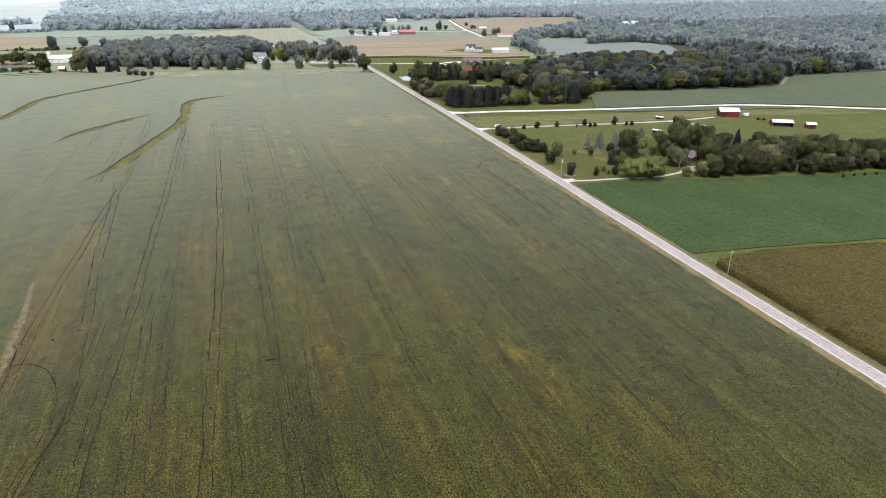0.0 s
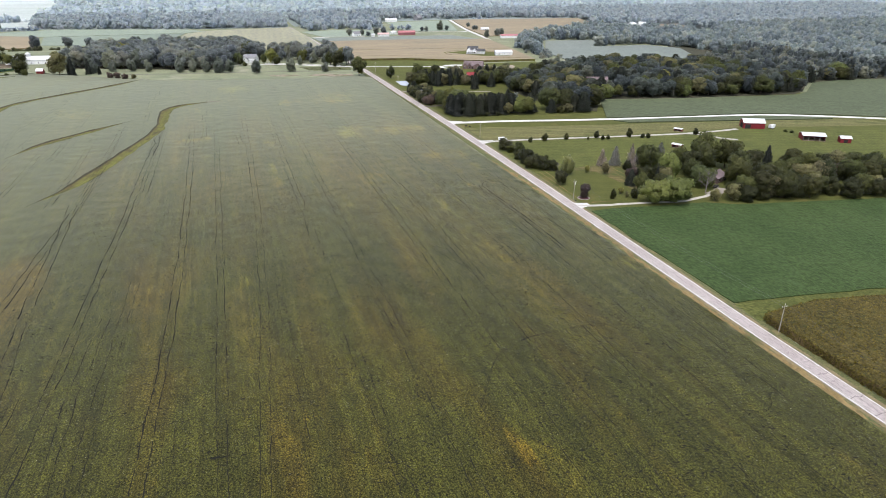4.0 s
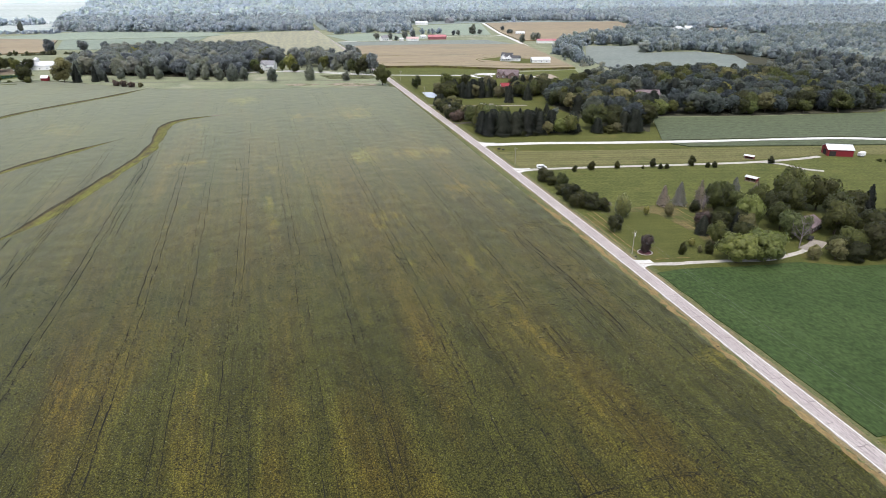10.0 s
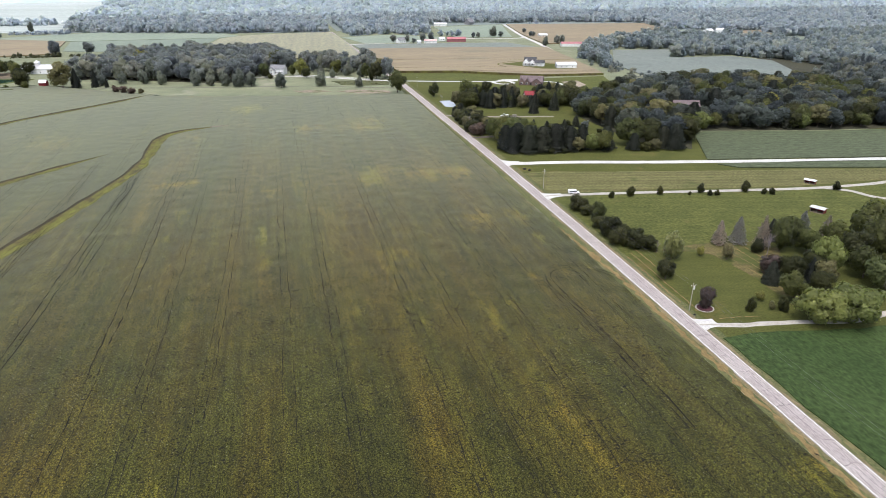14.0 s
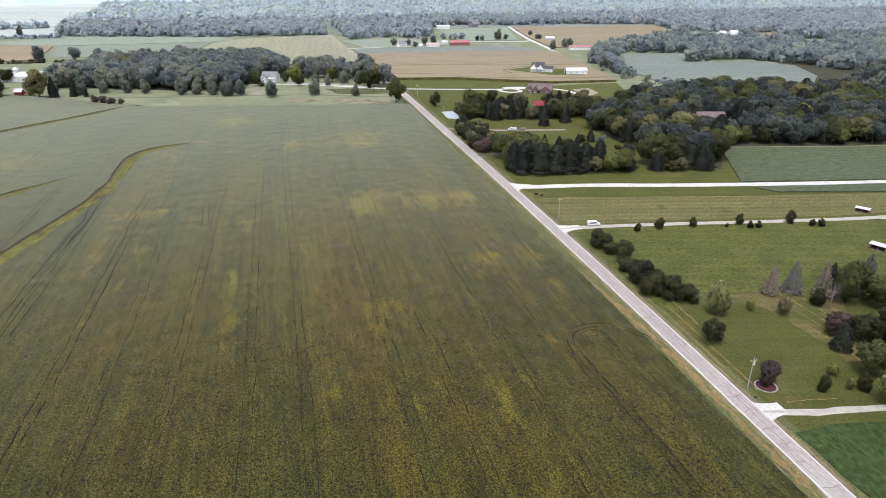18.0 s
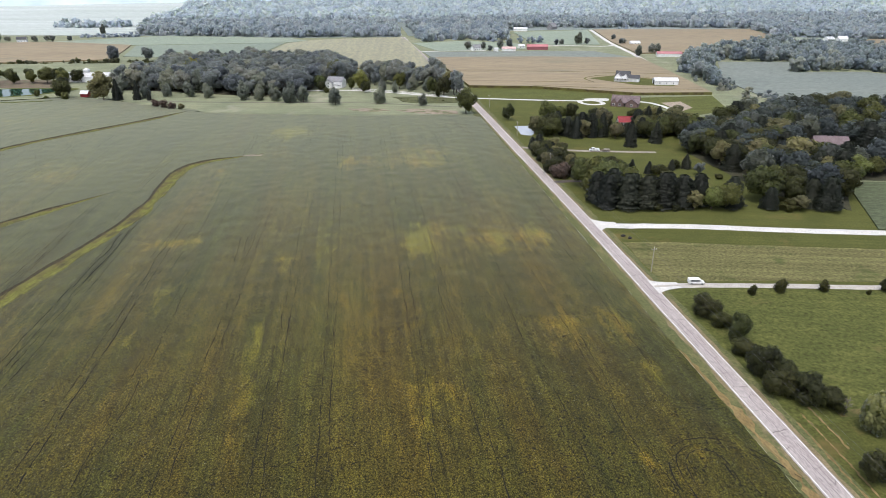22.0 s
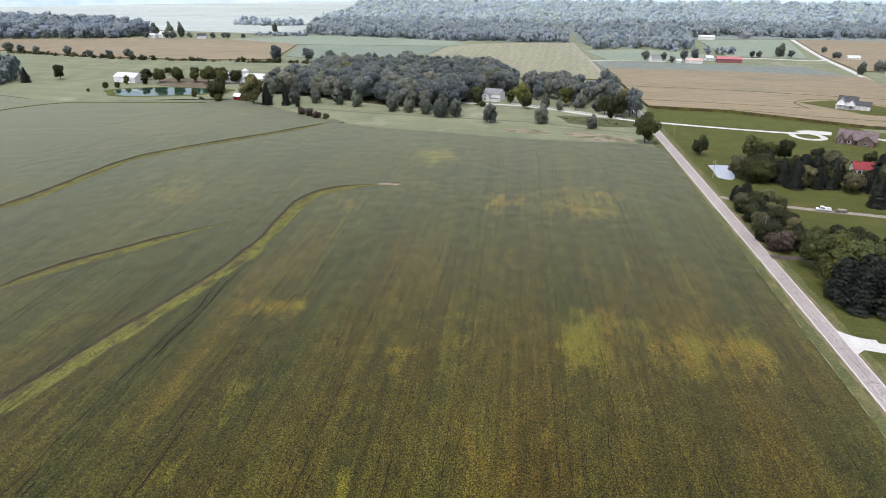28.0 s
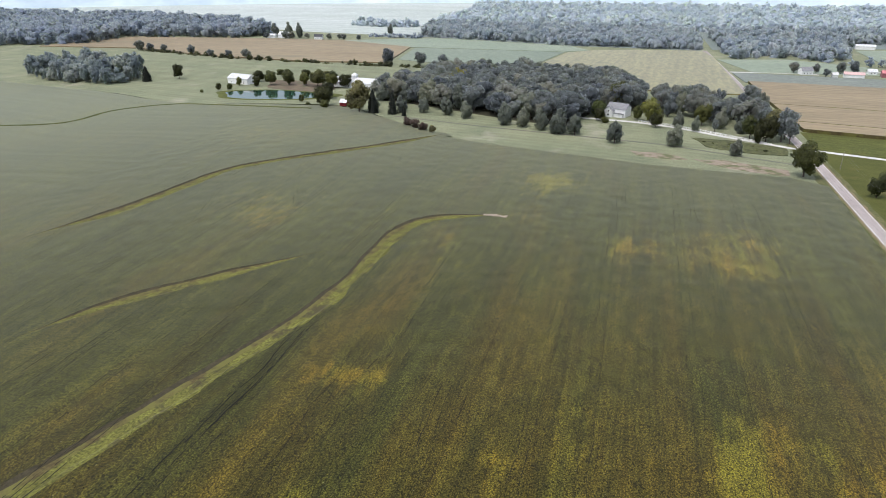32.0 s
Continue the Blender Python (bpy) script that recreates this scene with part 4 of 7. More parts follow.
def soy_leaves():
    """Leaf clumps lying on the canopy where the camera passes nearest, in planter rows."""
    rng = np.random.default_rng(21)
    n = 240000
    x, y = rng.uniform(-215, -8, n), rng.uniform(45, 440, n)
    x = np.round(x / 0.76) * 0.76 + rng.normal(0, 0.14, n)
    keep = (np.mod(x + 1.2 * np.sin(y * 0.02), 6.1) > 0.45) & (y < np.interp(x, NORTH_X, NORTH_Y) - 2)
    keep &= rng.uniform(0, 1, n) < np.minimum(np.clip((440 - y) / 150, 0, 1), np.clip((x + 215) / 50, 0, 1))
    for pts, half in ((SWALE_MAIN, 3.6), (SWALE_MID, 2.7)):
        keep &= near_line(x, y, smoothed(pts, 8)) > half
    x, y = x[keep], y[keep]
    p = np.stack([x, y, SOY_TOP + rng.uniform(0.05, 0.2, len(x))], 1)
    v, f = leaves(p, np.tile((0.0, 0.0, 1.0), (len(p), 1)), 0.17, rng, 0.0, 0.08)
    me = bpy.data.meshes.new("soybean_leaves")
    me.vertices.add(len(v))
    me.vertices.foreach_set("co", v.ravel())
    me.loops.add(f.size)
    me.loops.foreach_set("vertex_index", f.ravel().astype(np.int32))
    me.polygons.add(len(f))
    me.polygons.foreach_set("loop_start", np.arange(0, f.size, 4, dtype=np.int32))
    me.update(calc_edges=True)
    yel = spread(v[:, 0], v[:, 1], YELLOW_A + YELLOW_B + YELLOW_C + YELLOW_D, 0.95)
    at = me.attributes.new("yellowing", "FLOAT", "POINT")
    at.data.foreach_set("value", yel)
    at = me.attributes.new("browning", "FLOAT", "POINT")
    at.data.foreach_set("value", spread(v[:, 0], v[:, 1], BROWN))
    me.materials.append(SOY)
    return tagged(new("soybean_leaves", me), "countless green and yellowing soybean leaf clumps in rows", "crop", kind="stuff")


soy_leaves()


RILL = two_tone("reddish_dead_weeds", (0.062, 0.048, 0.02), (0.1, 0.08, 0.03), 0.3, 2, 0.95, bump=0.6, bump_dist=0.1, patch=((0.11, 0.105, 0.028), 0.15, 0.44))


def swale(name, pts, half, label):
    """A shallow grassed waterway with a steep weedy bank on its left and a soft one on its right, running out at both ends."""
    rng = np.random.default_rng(len(pts) * 13)
    rim = SOY_TOP + 0.07
    line = smoothed(pts, 2.5)
    first, last = line[0] - line[1], line[-1] - line[-2]
    line = np.concatenate([[line[0] + first * k for k in (3, 2, 1)], line, [line[-1] + last * k for k in (1, 2, 3)]])
    nrm = sides_of(line)
    run = np.r_[0, np.cumsum(np.linalg.norm(np.diff(line, axis=0), axis=1))]
    w = np.clip(np.minimum(run - 6, run[-1] - 6 - run) / 26, 0.03, 1)
    rough = np.convolve(rng.normal(0, 1, len(line) + 8), np.ones(5) / 5, "same")[4:-4]
    w = w * np.clip(1 + 0.22 * rough, 0.7, 1.3)
    fray = np.stack([np.convolve(rng.normal(0, 0.4, len(line) + 4), np.ones(3) / 3, "same")[2:-2] for _ in range(8)]) * np.clip(w, 0, 1)
    cut = lambda depth: rim - (rim - depth) * np.clip(w, 0, 1)
    flat = np.full(len(line), rim)
    edges = [(np.full(len(line), half + 3.2), flat - 0.03), (half * w + 0.15 + fray[0] * 0.5, flat), (half * w * 0.74 + fray[1] * 0.6, cut(0.2)), (half * w * 0.22 + fray[2] * 1.6, cut(0.06)), (-half * w * 0.2 + fray[3], cut(0.04)),
             (-half * w * 0.6 + fray[4], cut(0.1)), (-half * w - 0.1 + fray[5], flat + 0.012), (-half * w * 1.0 - 0.7 * w + fray[6], flat + 0.006), (np.full(len(line), -half - 3.2), flat - 0.03)]
    e = thing(name, 0, 0, 0, 0, label, "waterway", kind="structure")
    for i, (what, mat) in enumerate((("crop_margin", SOY), ("weedy_bank", WEEDS), ("dead_weeds", RILL), ("swale_grass", SWALE), ("swale_grass", SWALE), ("soft_bank", SWALE), ("yellow_margin", SWALE), ("crop_margin", SOY))):
        (oa, za), (ob, zb) = edges[i], edges[i + 1]
        V = [v for p, n, o, z, q, h in zip(line, nrm, oa, za, ob, zb) for v in ((p[0] + n[0] * o, p[1] + n[1] * o, z), (p[0] + n[0] * q, p[1] + n[1] * q, h))]
        F = [(2 * k, 2 * k + 1, 2 * k + 3, 2 * k + 2)[::-1] for k in range(len(line) - 1)]
        part_mesh(what, mesh_of(what, V, F, mat, True), e)
    return e


# each line runs from its upper end downhill, so the weedy bank lies on the far side
swale("grassed_waterway", SWALE_MAIN[::-1], 3.1, "yellow-green grassed waterway with a dark weedy bank winding through the soybeans")
swale("grassed_waterway", SWALE_MID[::-1], 3.0, "narrow grassed waterway with a dark bank in the soybeans")
swale("grassed_waterway", SWALE_WEST[::-1], 3.0, "long curved grassed waterway with a dark weedy edge")

# wheel tracks of the sprayer, in pairs
tracks = thing("wheel_tracks", 0, 0, 0, 0, "pairs of sprayer wheel tracks with rut shade painted dark", "wheel track", kind="stuff")


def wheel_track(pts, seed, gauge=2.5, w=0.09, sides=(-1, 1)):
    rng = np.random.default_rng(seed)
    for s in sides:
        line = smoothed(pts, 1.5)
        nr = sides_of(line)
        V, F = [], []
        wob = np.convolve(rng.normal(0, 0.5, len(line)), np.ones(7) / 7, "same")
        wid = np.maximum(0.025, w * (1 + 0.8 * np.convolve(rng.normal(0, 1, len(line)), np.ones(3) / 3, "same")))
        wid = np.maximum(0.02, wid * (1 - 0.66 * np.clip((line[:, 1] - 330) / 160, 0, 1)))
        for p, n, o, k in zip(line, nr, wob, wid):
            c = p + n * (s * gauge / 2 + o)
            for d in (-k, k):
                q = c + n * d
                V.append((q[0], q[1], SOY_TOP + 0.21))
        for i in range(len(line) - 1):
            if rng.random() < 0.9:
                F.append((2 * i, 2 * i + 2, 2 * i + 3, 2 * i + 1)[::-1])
        # Flat strips above the canopy; their near-black colour paints the rut's shade.
        part_mesh("track", mesh_of("track", V, F, RUT_SHADE), tracks)


for i, (x0, x1, ya, yb) in enumerate([(-18, -17, -40, 560), (-34, -33, 60, 470), (-50, -46, -60, 600), (-66, -68, 60, 590), (-80, -78, -60, 600), (-102, -103, 60, 600), (-118, -115, -60, 500),
                                      (-153, -150, 40, 500), (-262, -258, 60, 430)]):
    wheel_track([(x0, ya), ((x0 + x1) / 2 + 0.8, (ya + yb) / 2), (x1, yb)], i + 1, w=0.068)
for i, line in enumerate((((-173.5, 20), (-170.2, 107), (-168.6, 145), (-166.6, 187), (-165, 228), (-164, 300), (-164, 400), (-165, 490)),
                          ((-197, 20), (-196.2, 113), (-195.8, 135), (-193.6, 171), (-191.6, 210), (-191.3, 236), (-188, 320), (-185, 470)),
                          ((-219, 100), (-219, 160), (-219, 186), (-218, 213), (-215.7, 248), (-213, 290), (-210, 340), (-208, 500)))):
    wheel_track(line, 100 + i, w=0.1)
wheel_track(((-210, 90), (-207, 121), (-203.9, 140), (-204, 168), (-205.5, 200), (-208, 240), (-210, 300), (-212, 340)), 110, 3.0, 0.09)
wheel_track(((-208, 105), (-206, 123), (-202.5, 136), (-200.8, 165), (-199.5, 190)), 111, 1.4, 0.075)
wheel_track(((-187, 80), (-186.9, 124), (-187, 160), (-186.4, 190), (-184, 225)), 112, 2.4, 0.075)
wheel_track(((-181, 110), (-181, 146), (-180.9, 172), (-179.4, 206), (-178, 250)), 113, 2.6, 0.06)
wheel_track(((-164, 60), (-163.8, 109), (-164, 140), (-163, 165)), 114, 2.4, 0.06)
wheel_track(((-146, 40), (-145, 110), (-143, 148), (-140.9, 177), (-139, 202), (-137.2, 240), (-134, 330), (-131, 540)), 115, 2.5, 0.07)
wheel_track(((-149.6, 60), (-149.5, 115), (-148.8, 140)), 116, 2.2, 0.06)
wheel_track(((-132, 150), (-132.2, 174), (-132.9, 208), (-131, 250)), 117, 2.2, 0.05)
wheel_track(((-226, 168), (-221, 170), (-216, 170), (-210, 164), (-207, 155), (-205.7, 147), (-205.2, 138)), 118, 0.6, 0.08, (1,))
for i, (x, ya, yb) in enumerate(((-183, 350, 545), (-209, 330, 500), (-237, 420, 620), (-259, 455, 640), (-274, 400, 560), (-222, 340, 470), (-246, 350, 440), (-290, 480, 660), (-310, 560, 690), (-196, 520, 660))):
    wheel_track([(x, ya), (x + 1.5, (ya + yb) / 2), (x + 0.5, yb)], 80 + i)
wheel_track([(-5, 303), (-9, 311), (-15, 316.3), (-22, 317), (-27, 314), (-29, 308), (-29, 300), (-28, 285), (-27.5, 270), (-27, 230)], 31, 1.6, 0.11)
wheel_track([(-17, 304), (-16.6, 310), (-18, 313.5), (-22, 314.6), (-25.4, 312), (-26.6, 306), (-26.2, 299)], 34, 0.5, 0.09, (1,))
wheel_track([(-150, 600), (-120, 640), (-60, 640), (-12, 630)], 32)
wheel_track([(-25, 150), (-35, 172), (-60, 176), (-78, 170), (-92, 150)], 33, 0.5, 0.06)
for i, (x, y, r) in enumerate(((-146, 612, 9), (-112, 632, 10), (-88, 628, 10), (-62, 632, 9), (-34, 622, 10), (-232, 640, 12))):
    wheel_track([(x - r, y - 45), (x - r, y), (x - r * 0.6, y + r * 0.7), (x, y + r), (x + r * 0.6, y + r * 0.7), (x + r, y), (x + r, y - 40)], 50 + i, 2.1, 0.09)
for i, k in enumerate((0, 14, 30, 52, 70)):
    wheel_track([(-238 - k, 560 - k), (-262 - k, 610 - k * 0.4), (-272 - k, 660)], 60 + i, 2.1, 0.09)

for i, (line, w) in enumerate((
        (((-185.2, 413.8), (-185.1, 430.2), (-184.2, 445.6), (-184.8, 459.7), (-182.8, 478.8)), 0.25),
        (((-159.8, 439.4), (-156.9, 460.4), (-157.6, 507.4), (-157.2, 540.2)), 0.09),
        (((-196.1, 456.8), (-195.2, 479.7), (-195.2, 510.3), (-197.7, 593.8)), 0.08),
        (((-264.9, 442.4), (-271.5, 493.3), (-266.9, 531.6), (-260.1, 592.2)), 0.09),
        (((-234.3, 420.0), (-237.5, 444.4), (-230.8, 456.7)), 0.07),
        (((-195.7, 431.4), (-192.7, 451.1)), 0.07),
        (((-168.8, 418.1), (-166.3, 443.1), (-165.5, 464.7)), 0.08),
        (((-136.0, 426.6), (-137.4, 450.6)), 0.10),
        (((-160.0, 420.4), (-158.4, 439.7)), 0.08))):
    wheel_track(line, 130 + i, 2.3, w)


def canopy_pit_shade():
    """Small leafless canopy pits in loose drifts, drawn as flat patches of painted shade."""
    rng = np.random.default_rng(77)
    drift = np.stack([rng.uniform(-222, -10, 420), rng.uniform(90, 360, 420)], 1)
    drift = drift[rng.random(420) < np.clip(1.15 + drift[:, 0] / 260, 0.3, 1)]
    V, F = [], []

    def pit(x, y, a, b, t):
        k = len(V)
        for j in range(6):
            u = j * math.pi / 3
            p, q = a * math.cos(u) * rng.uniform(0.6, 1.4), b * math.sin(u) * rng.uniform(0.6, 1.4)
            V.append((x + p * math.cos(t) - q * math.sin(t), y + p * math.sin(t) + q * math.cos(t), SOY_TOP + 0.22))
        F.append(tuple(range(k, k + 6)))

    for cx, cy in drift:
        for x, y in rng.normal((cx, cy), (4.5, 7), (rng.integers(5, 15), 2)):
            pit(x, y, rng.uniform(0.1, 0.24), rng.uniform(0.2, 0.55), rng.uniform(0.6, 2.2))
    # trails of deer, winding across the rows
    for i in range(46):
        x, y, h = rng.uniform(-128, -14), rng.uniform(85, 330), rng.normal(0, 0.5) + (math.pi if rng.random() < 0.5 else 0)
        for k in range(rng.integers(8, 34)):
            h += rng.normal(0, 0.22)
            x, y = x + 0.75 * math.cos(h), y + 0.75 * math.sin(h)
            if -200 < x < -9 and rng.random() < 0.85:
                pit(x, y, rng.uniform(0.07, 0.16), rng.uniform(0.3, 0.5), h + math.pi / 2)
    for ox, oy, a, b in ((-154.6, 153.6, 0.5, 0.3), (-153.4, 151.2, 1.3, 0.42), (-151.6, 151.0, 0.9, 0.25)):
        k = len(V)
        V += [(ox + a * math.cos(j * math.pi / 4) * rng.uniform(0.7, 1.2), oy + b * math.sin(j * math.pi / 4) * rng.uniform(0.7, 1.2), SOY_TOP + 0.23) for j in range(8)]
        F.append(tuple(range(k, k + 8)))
    return tagged(new("canopy_pit_shade", mesh_of("canopy_pit_shade", V, F, RUT_SHADE)), "small patches of painted shade scattered as pits over the soybeans", "crop gap", kind="stuff")


canopy_pit_shade()
PALE_DIRT = plain("pale_dirt", (0.27, 0.22, 0.17), 0.95, var=0.25)
wash = thing("washed_strip", 0, 0, 0, 0, "pale washed-out bare strip in the soybeans", "bare soil", kind="structure")
part_mesh("dirt", ribbon("dirt", [(-226.2, 226), (-225.2, 214), (-223.6, 200), (-223.5, 190), (-222.4, 177), (-222, 166)], [(0.9, SOY_TOP + 0.12), (0, SOY_TOP + 0.16), (-0.8, SOY_TOP + 0.12)], two_tone("washed_soil", (0.085, 0.07, 0.035), (0.17, 0.14, 0.085), 0.6, 3, 0.95, bump=0.3, bump_dist=0.05), 1.0, 0.55), wash)
pad = thing("bare_patch", -151, 571.5, 0, 0, "small bare pale dirt patch at the head of the waterway", "bare soil", kind="structure")
part_mesh("dirt", ribbon("dirt", [(-5, 0), (0, 0.6), (5, 0.2)], [(1.3, SOY_TOP + 0.08), (0, SOY_TOP + 0.14), (-1.3, SOY_TOP + 0.08)], PALE_DIRT, 1.0, 0.5), pad)

# ---- the road ----
ROAD = [(-0.7, -400), (-0.7, 100), (-0.5, 180), (0.4, 270), (0.8, 345), (0.6, 420), (0, 490), (-1.3, 570), (-2.2, 650), (-4, 740), (-9, 850), (-12, 960), (-19, 1145), (-22, 1230)]
road = thing("road", 0, 0, 0, 0, "straight pale worn two-lane country road with cracks", "road", kind="structure")
part_mesh("road_surface", ribbon("road_surface", ROAD, [(2.9, 0.02), (2.5, 0.1), (0, 0.16), (-2.5, 0.1), (-2.9, 0.02)], ASPHALT, 10), road)
for o in (2.36, -2.36):
    part_mesh("edge_line", ribbon("edge_line", ROAD, [(o + 0.07, 0.113), (o - 0.07, 0.113)], LINE_WHITE, 10), road)


def road_cracks():
    rng = np.random.default_rng(8)
    V, F = [], []

    def strip(pts, w):
        for k in range(len(pts) - 1):
            a, b = np.array(pts[k]), np.array(pts[k + 1])
            d = (b - a) / np.linalg.norm(b - a)
            n = np.array([-d[1], d[0]]) * w
            o = len(V)
            for q in (a - n, b - n, b + n, a + n):
                V.append((q[0] + np.interp(q[1], [100, 180, 270, 345, 420, 490, 570, 650], [-0.7, -0.5, 0.4, 0.8, 0.6, 0, -1.3, -2.2]), q[1], 0.178 - 0.022 * abs(q[0])))
            F.append((o, o + 1, o + 2, o + 3))
    y = 40.0
    while y < 660:
        xs = np.linspace(-2.3, 2.3, 5)
        lo, hi = (0, 5) if rng.random() < 0.7 else ((0, 3) if rng.random() < 0.5 else (2, 5))
        strip([(x, y + rng.normal(0, 0.35)) for x in xs[lo:hi]], rng.uniform(0.04, 0.1))
        y += rng.uniform(3.5, 9)
    for x0 in (0.05, -1.3, 1.25):
        y = 40.0
        while y < 660:
            n = rng.integers(3, 9) if x0 != 0.05 else rng.integers(6, 16)
            strip([(x0 + rng.normal(0, 0.12), y + 2.5 * k) for k in range(n)], rng.uniform(0.03, 0.06))
            y += 2.5 * n + rng.uniform(1, 6 if x0 == 0.05 else 40)
    return mesh_of("cracks", V, F, CRACK)


part_mesh("cracks", road_cracks(), road, "dark sealed cracks")
for side, w, lab in ((1, 5.2, "green and tan grass verge between the road and the soybeans"), (-1, 3.2, "mown green verge along the road")):
    v = ribbon("verge", ROAD[:10], [(side * (2.85 + w), 0.03), (side * (2.85 + w * 0.5), 0.06), (side * 2.8, 0.03)][::side], VERGE, 4, 0.3, 5 + side)
    tagged(new("verge", v), lab, "verge", kind="structure")
    v = ribbon("road_shoulder", ROAD[:10], [(side * 3.9, 0.05), (side * 3.3, 0.085), (side * 2.7, 0.05)][::side], SHOULDER, 3, 0.22, 15 + side)
    tagged(new("road_shoulder", v), "narrow dry tan gravel shoulder of the road", "shoulder", kind="structure")
v = ribbon("dry_verge", [(-0.7, -200), (-0.7, 100), (-0.5, 180), (0.4, 270), (0.4, 305), (-1.0, 335), (-2.6, 362)], [(5.6, 0.07), (4.9, 0.11), (4.1, 0.09)], DRYGRASS, 2, 0.5, 23)
tagged(new("dry_verge", v), "dry orange-tan grass between the road and the soybeans", "verge", kind="structure")


# ---- lanes and drives ----
def lane(name, pts, w, label, mat=None, z=0.11):
    me = ribbon(name, pts, [(w / 2 + 0.3, 0.02), (w / 2, z), (0, z + 0.04), (-w / 2, z), (-w / 2 - 0.3, 0.02)], mat or GRAVEL, 3, 0.12)
    return tagged(new(name, me), label, "lane", kind="structure")


def apron(x, y, label, w=7.0, d=9.0):
    """The flared mouth of a lane at the road."""
    half = lambda u: 2.2 + (w - 2.2) * (1 - u) ** 2.4
    us = np.linspace(0, 1, 12)
    V = [(x - 0.4 + d * u, y - half(u), 0.13) for u in us] + [(x - 0.4 + d * u, y + half(u), 0.13) for u in us[::-1]]
    me = mesh_of("lane_mouth", V, [tuple(range(len(V)))], GRAVEL)
    return tagged(new("lane_mouth", me), label, "lane", kind="structure")


DRIVE = plain("pale_drive_gravel", (0.36, 0.335, 0.3), 0.95, var=0.2)
lane("house_drive", [(3, 271.5), (15, 268.5), (32, 266), (49, 262.5), (63, 264), (72, 266.5)], 1.8, "pale gravel drive curving under the maples to the house", DRIVE)
lane("house_court", [(70, 266), (77, 268.5), (82, 272)], 5.0, "grey gravel parking court before the grove house", GRIT, 0.13)
lane("farm_drive", [(3, 391), (15, 390.5), (46, 386), (90, 378.5), (130, 372.5), (160, 371), (178, 372)], 2.7, "white gravel drive to the red barn", DRIVE)
lane("farm_drive", [(138, 371), (147, 364), (150, 355), (158, 348)], 2.6, "gravel spur bending off the barn drive", DRIVE)
lane("gravel_lane", [(3, 447), (11, 445), (40, 440.5), (75, 432), (118, 423), (171, 413), (225, 403), (270, 383), (325, 352), (420, 300)], 4.6, "long white gravel lane leaving the road")
apron(3.0, 447, "wide white gravel mouth of the lane")
apron(3.0, 391, "wide gravel mouth of the barn drive", 5.0, 9.0)
apron(3.0, 271.5, "gravel mouth of the house drive", 3.8, 6.0)
lane("brick_house_drive", [(2, 727), (45, 714), (78, 706), (92, 706), (104, 704)], 3.4, "pale concrete drive to the brick house", CONCRETE)
lane("drive_loop", [(80, 703), (80, 696), (84, 690), (91, 689), (96, 693), (96, 700), (93, 704)], 3.4, "round turning loop of pale concrete", CONCRETE, 0.13)
lane("drive_court", [(86, 709), (96, 711), (106, 708)], 6.0, "wide pale concrete court before the brick house", CONCRETE, 0.14)
lane("rear_drive", [(118, 700), (132, 690), (137, 668), (132, 644)], 3.6, "pale drive running behind the brick house", CONCRETE)
lane("white_house_lane", [(-3, 726), (-16, 733), (-39, 746), (-71, 766), (-96, 776), (-122, 780), (-150, 782)], 3.6, "pale lane to the white house in the trees")
lane("truck_drive", [(2, 572), (14, 566), (40, 558.5), (75, 551)], 3.0, "worn brown drive where the truck is parked", GRIT)
lane("meadow_track", [(-262, 750), (-190, 735), (-123, 725), (-79, 717), (-43, 703), (-19, 694), (-4, 688)], 1.8, "faint grey track worn across the meadow", two_tone("worn_grass_track", (0.11, 0.11, 0.085), (0.15, 0.145, 0.11), 0.1, 1.0, 0.95), 0.1)
lane("farm_road", [(-12, 1042), (45, 1048), (70, 1044)], 5.0, "distant pale road to the farm houses")
lane("spur_drive", [(2, 505), (9, 505.3), (16, 505.5)], 3.2, "short dark tarred drive off the road", two_tone("dark_drive_tar", (0.055, 0.045, 0.042), (0.085, 0.07, 0.062), 0.3, 2, 0.9, bump=0.2, bump_dist=0.03))
lane("far_road", [(298, 1308), (259, 1116), (241, 994), (227, 913), (215, 870)], 5.0, "distant pale road between the fields")
lane("far_farm_lane", [(125, 1075), (180, 1083), (232, 1069), (252, 1080)], 5.0, "distant pale farm lane")
lane("field_path", [(-520, 640), (-470, 665), (-466, 710), (-440, 742), (-400, 750), (-330, 757)], 3.0, "mown grass path along the soybean field", PASTURE, 0.72)

# ---- plots ----
BARE = two_tone("dry_bare_ground", (0.2, 0.16, 0.12), (0.3, 0.24, 0.19), 0.15, 1.5, 0.95, bump=0.3, bump_dist=0.03, patch=((0.105, 0.108, 0.05), 0.12, 0.46), rows=((-8, 3.0, 0.15),))
L = parcel
L("maize_field", [(5.2, -200), (5.6, 160), (7, 163), (28, 165), (83, 155), (400, 91), (400, -200)], 2.3, CORN, "brown-green field of tall ripening maize", "crop field", 2.3, CORN_SIDE, 0.35)
L("rough_strip", [(4, 163), (4.5, 174), (30, 171.5), (90, 161), (300, 119), (300, 110), (83, 154.5), (28, 164.5)], 0.05, PASTURE, "rough green grass strip beside the maize", "grass", 0.05, None, 0.4)
L("roadside_grass", [(3, 160), (3, 775), (130, 775), (130, 560), (122, 472), (330, 465), (330, 330), (252, 270), (252, 160)], 0.014, LAWN, "green roadside grass between the plots", "grass")
L("green_field", [(5, 174.5), (5, 263), (15, 263.5), (30, 261), (60, 257), (73, 250), (172, 231), (420, 180), (420, 95), (300, 120), (90, 162), (30, 172)], 0.3, CROP_GREEN, "even dark green field of low crop", "crop field", 0.3, None, 0.3)
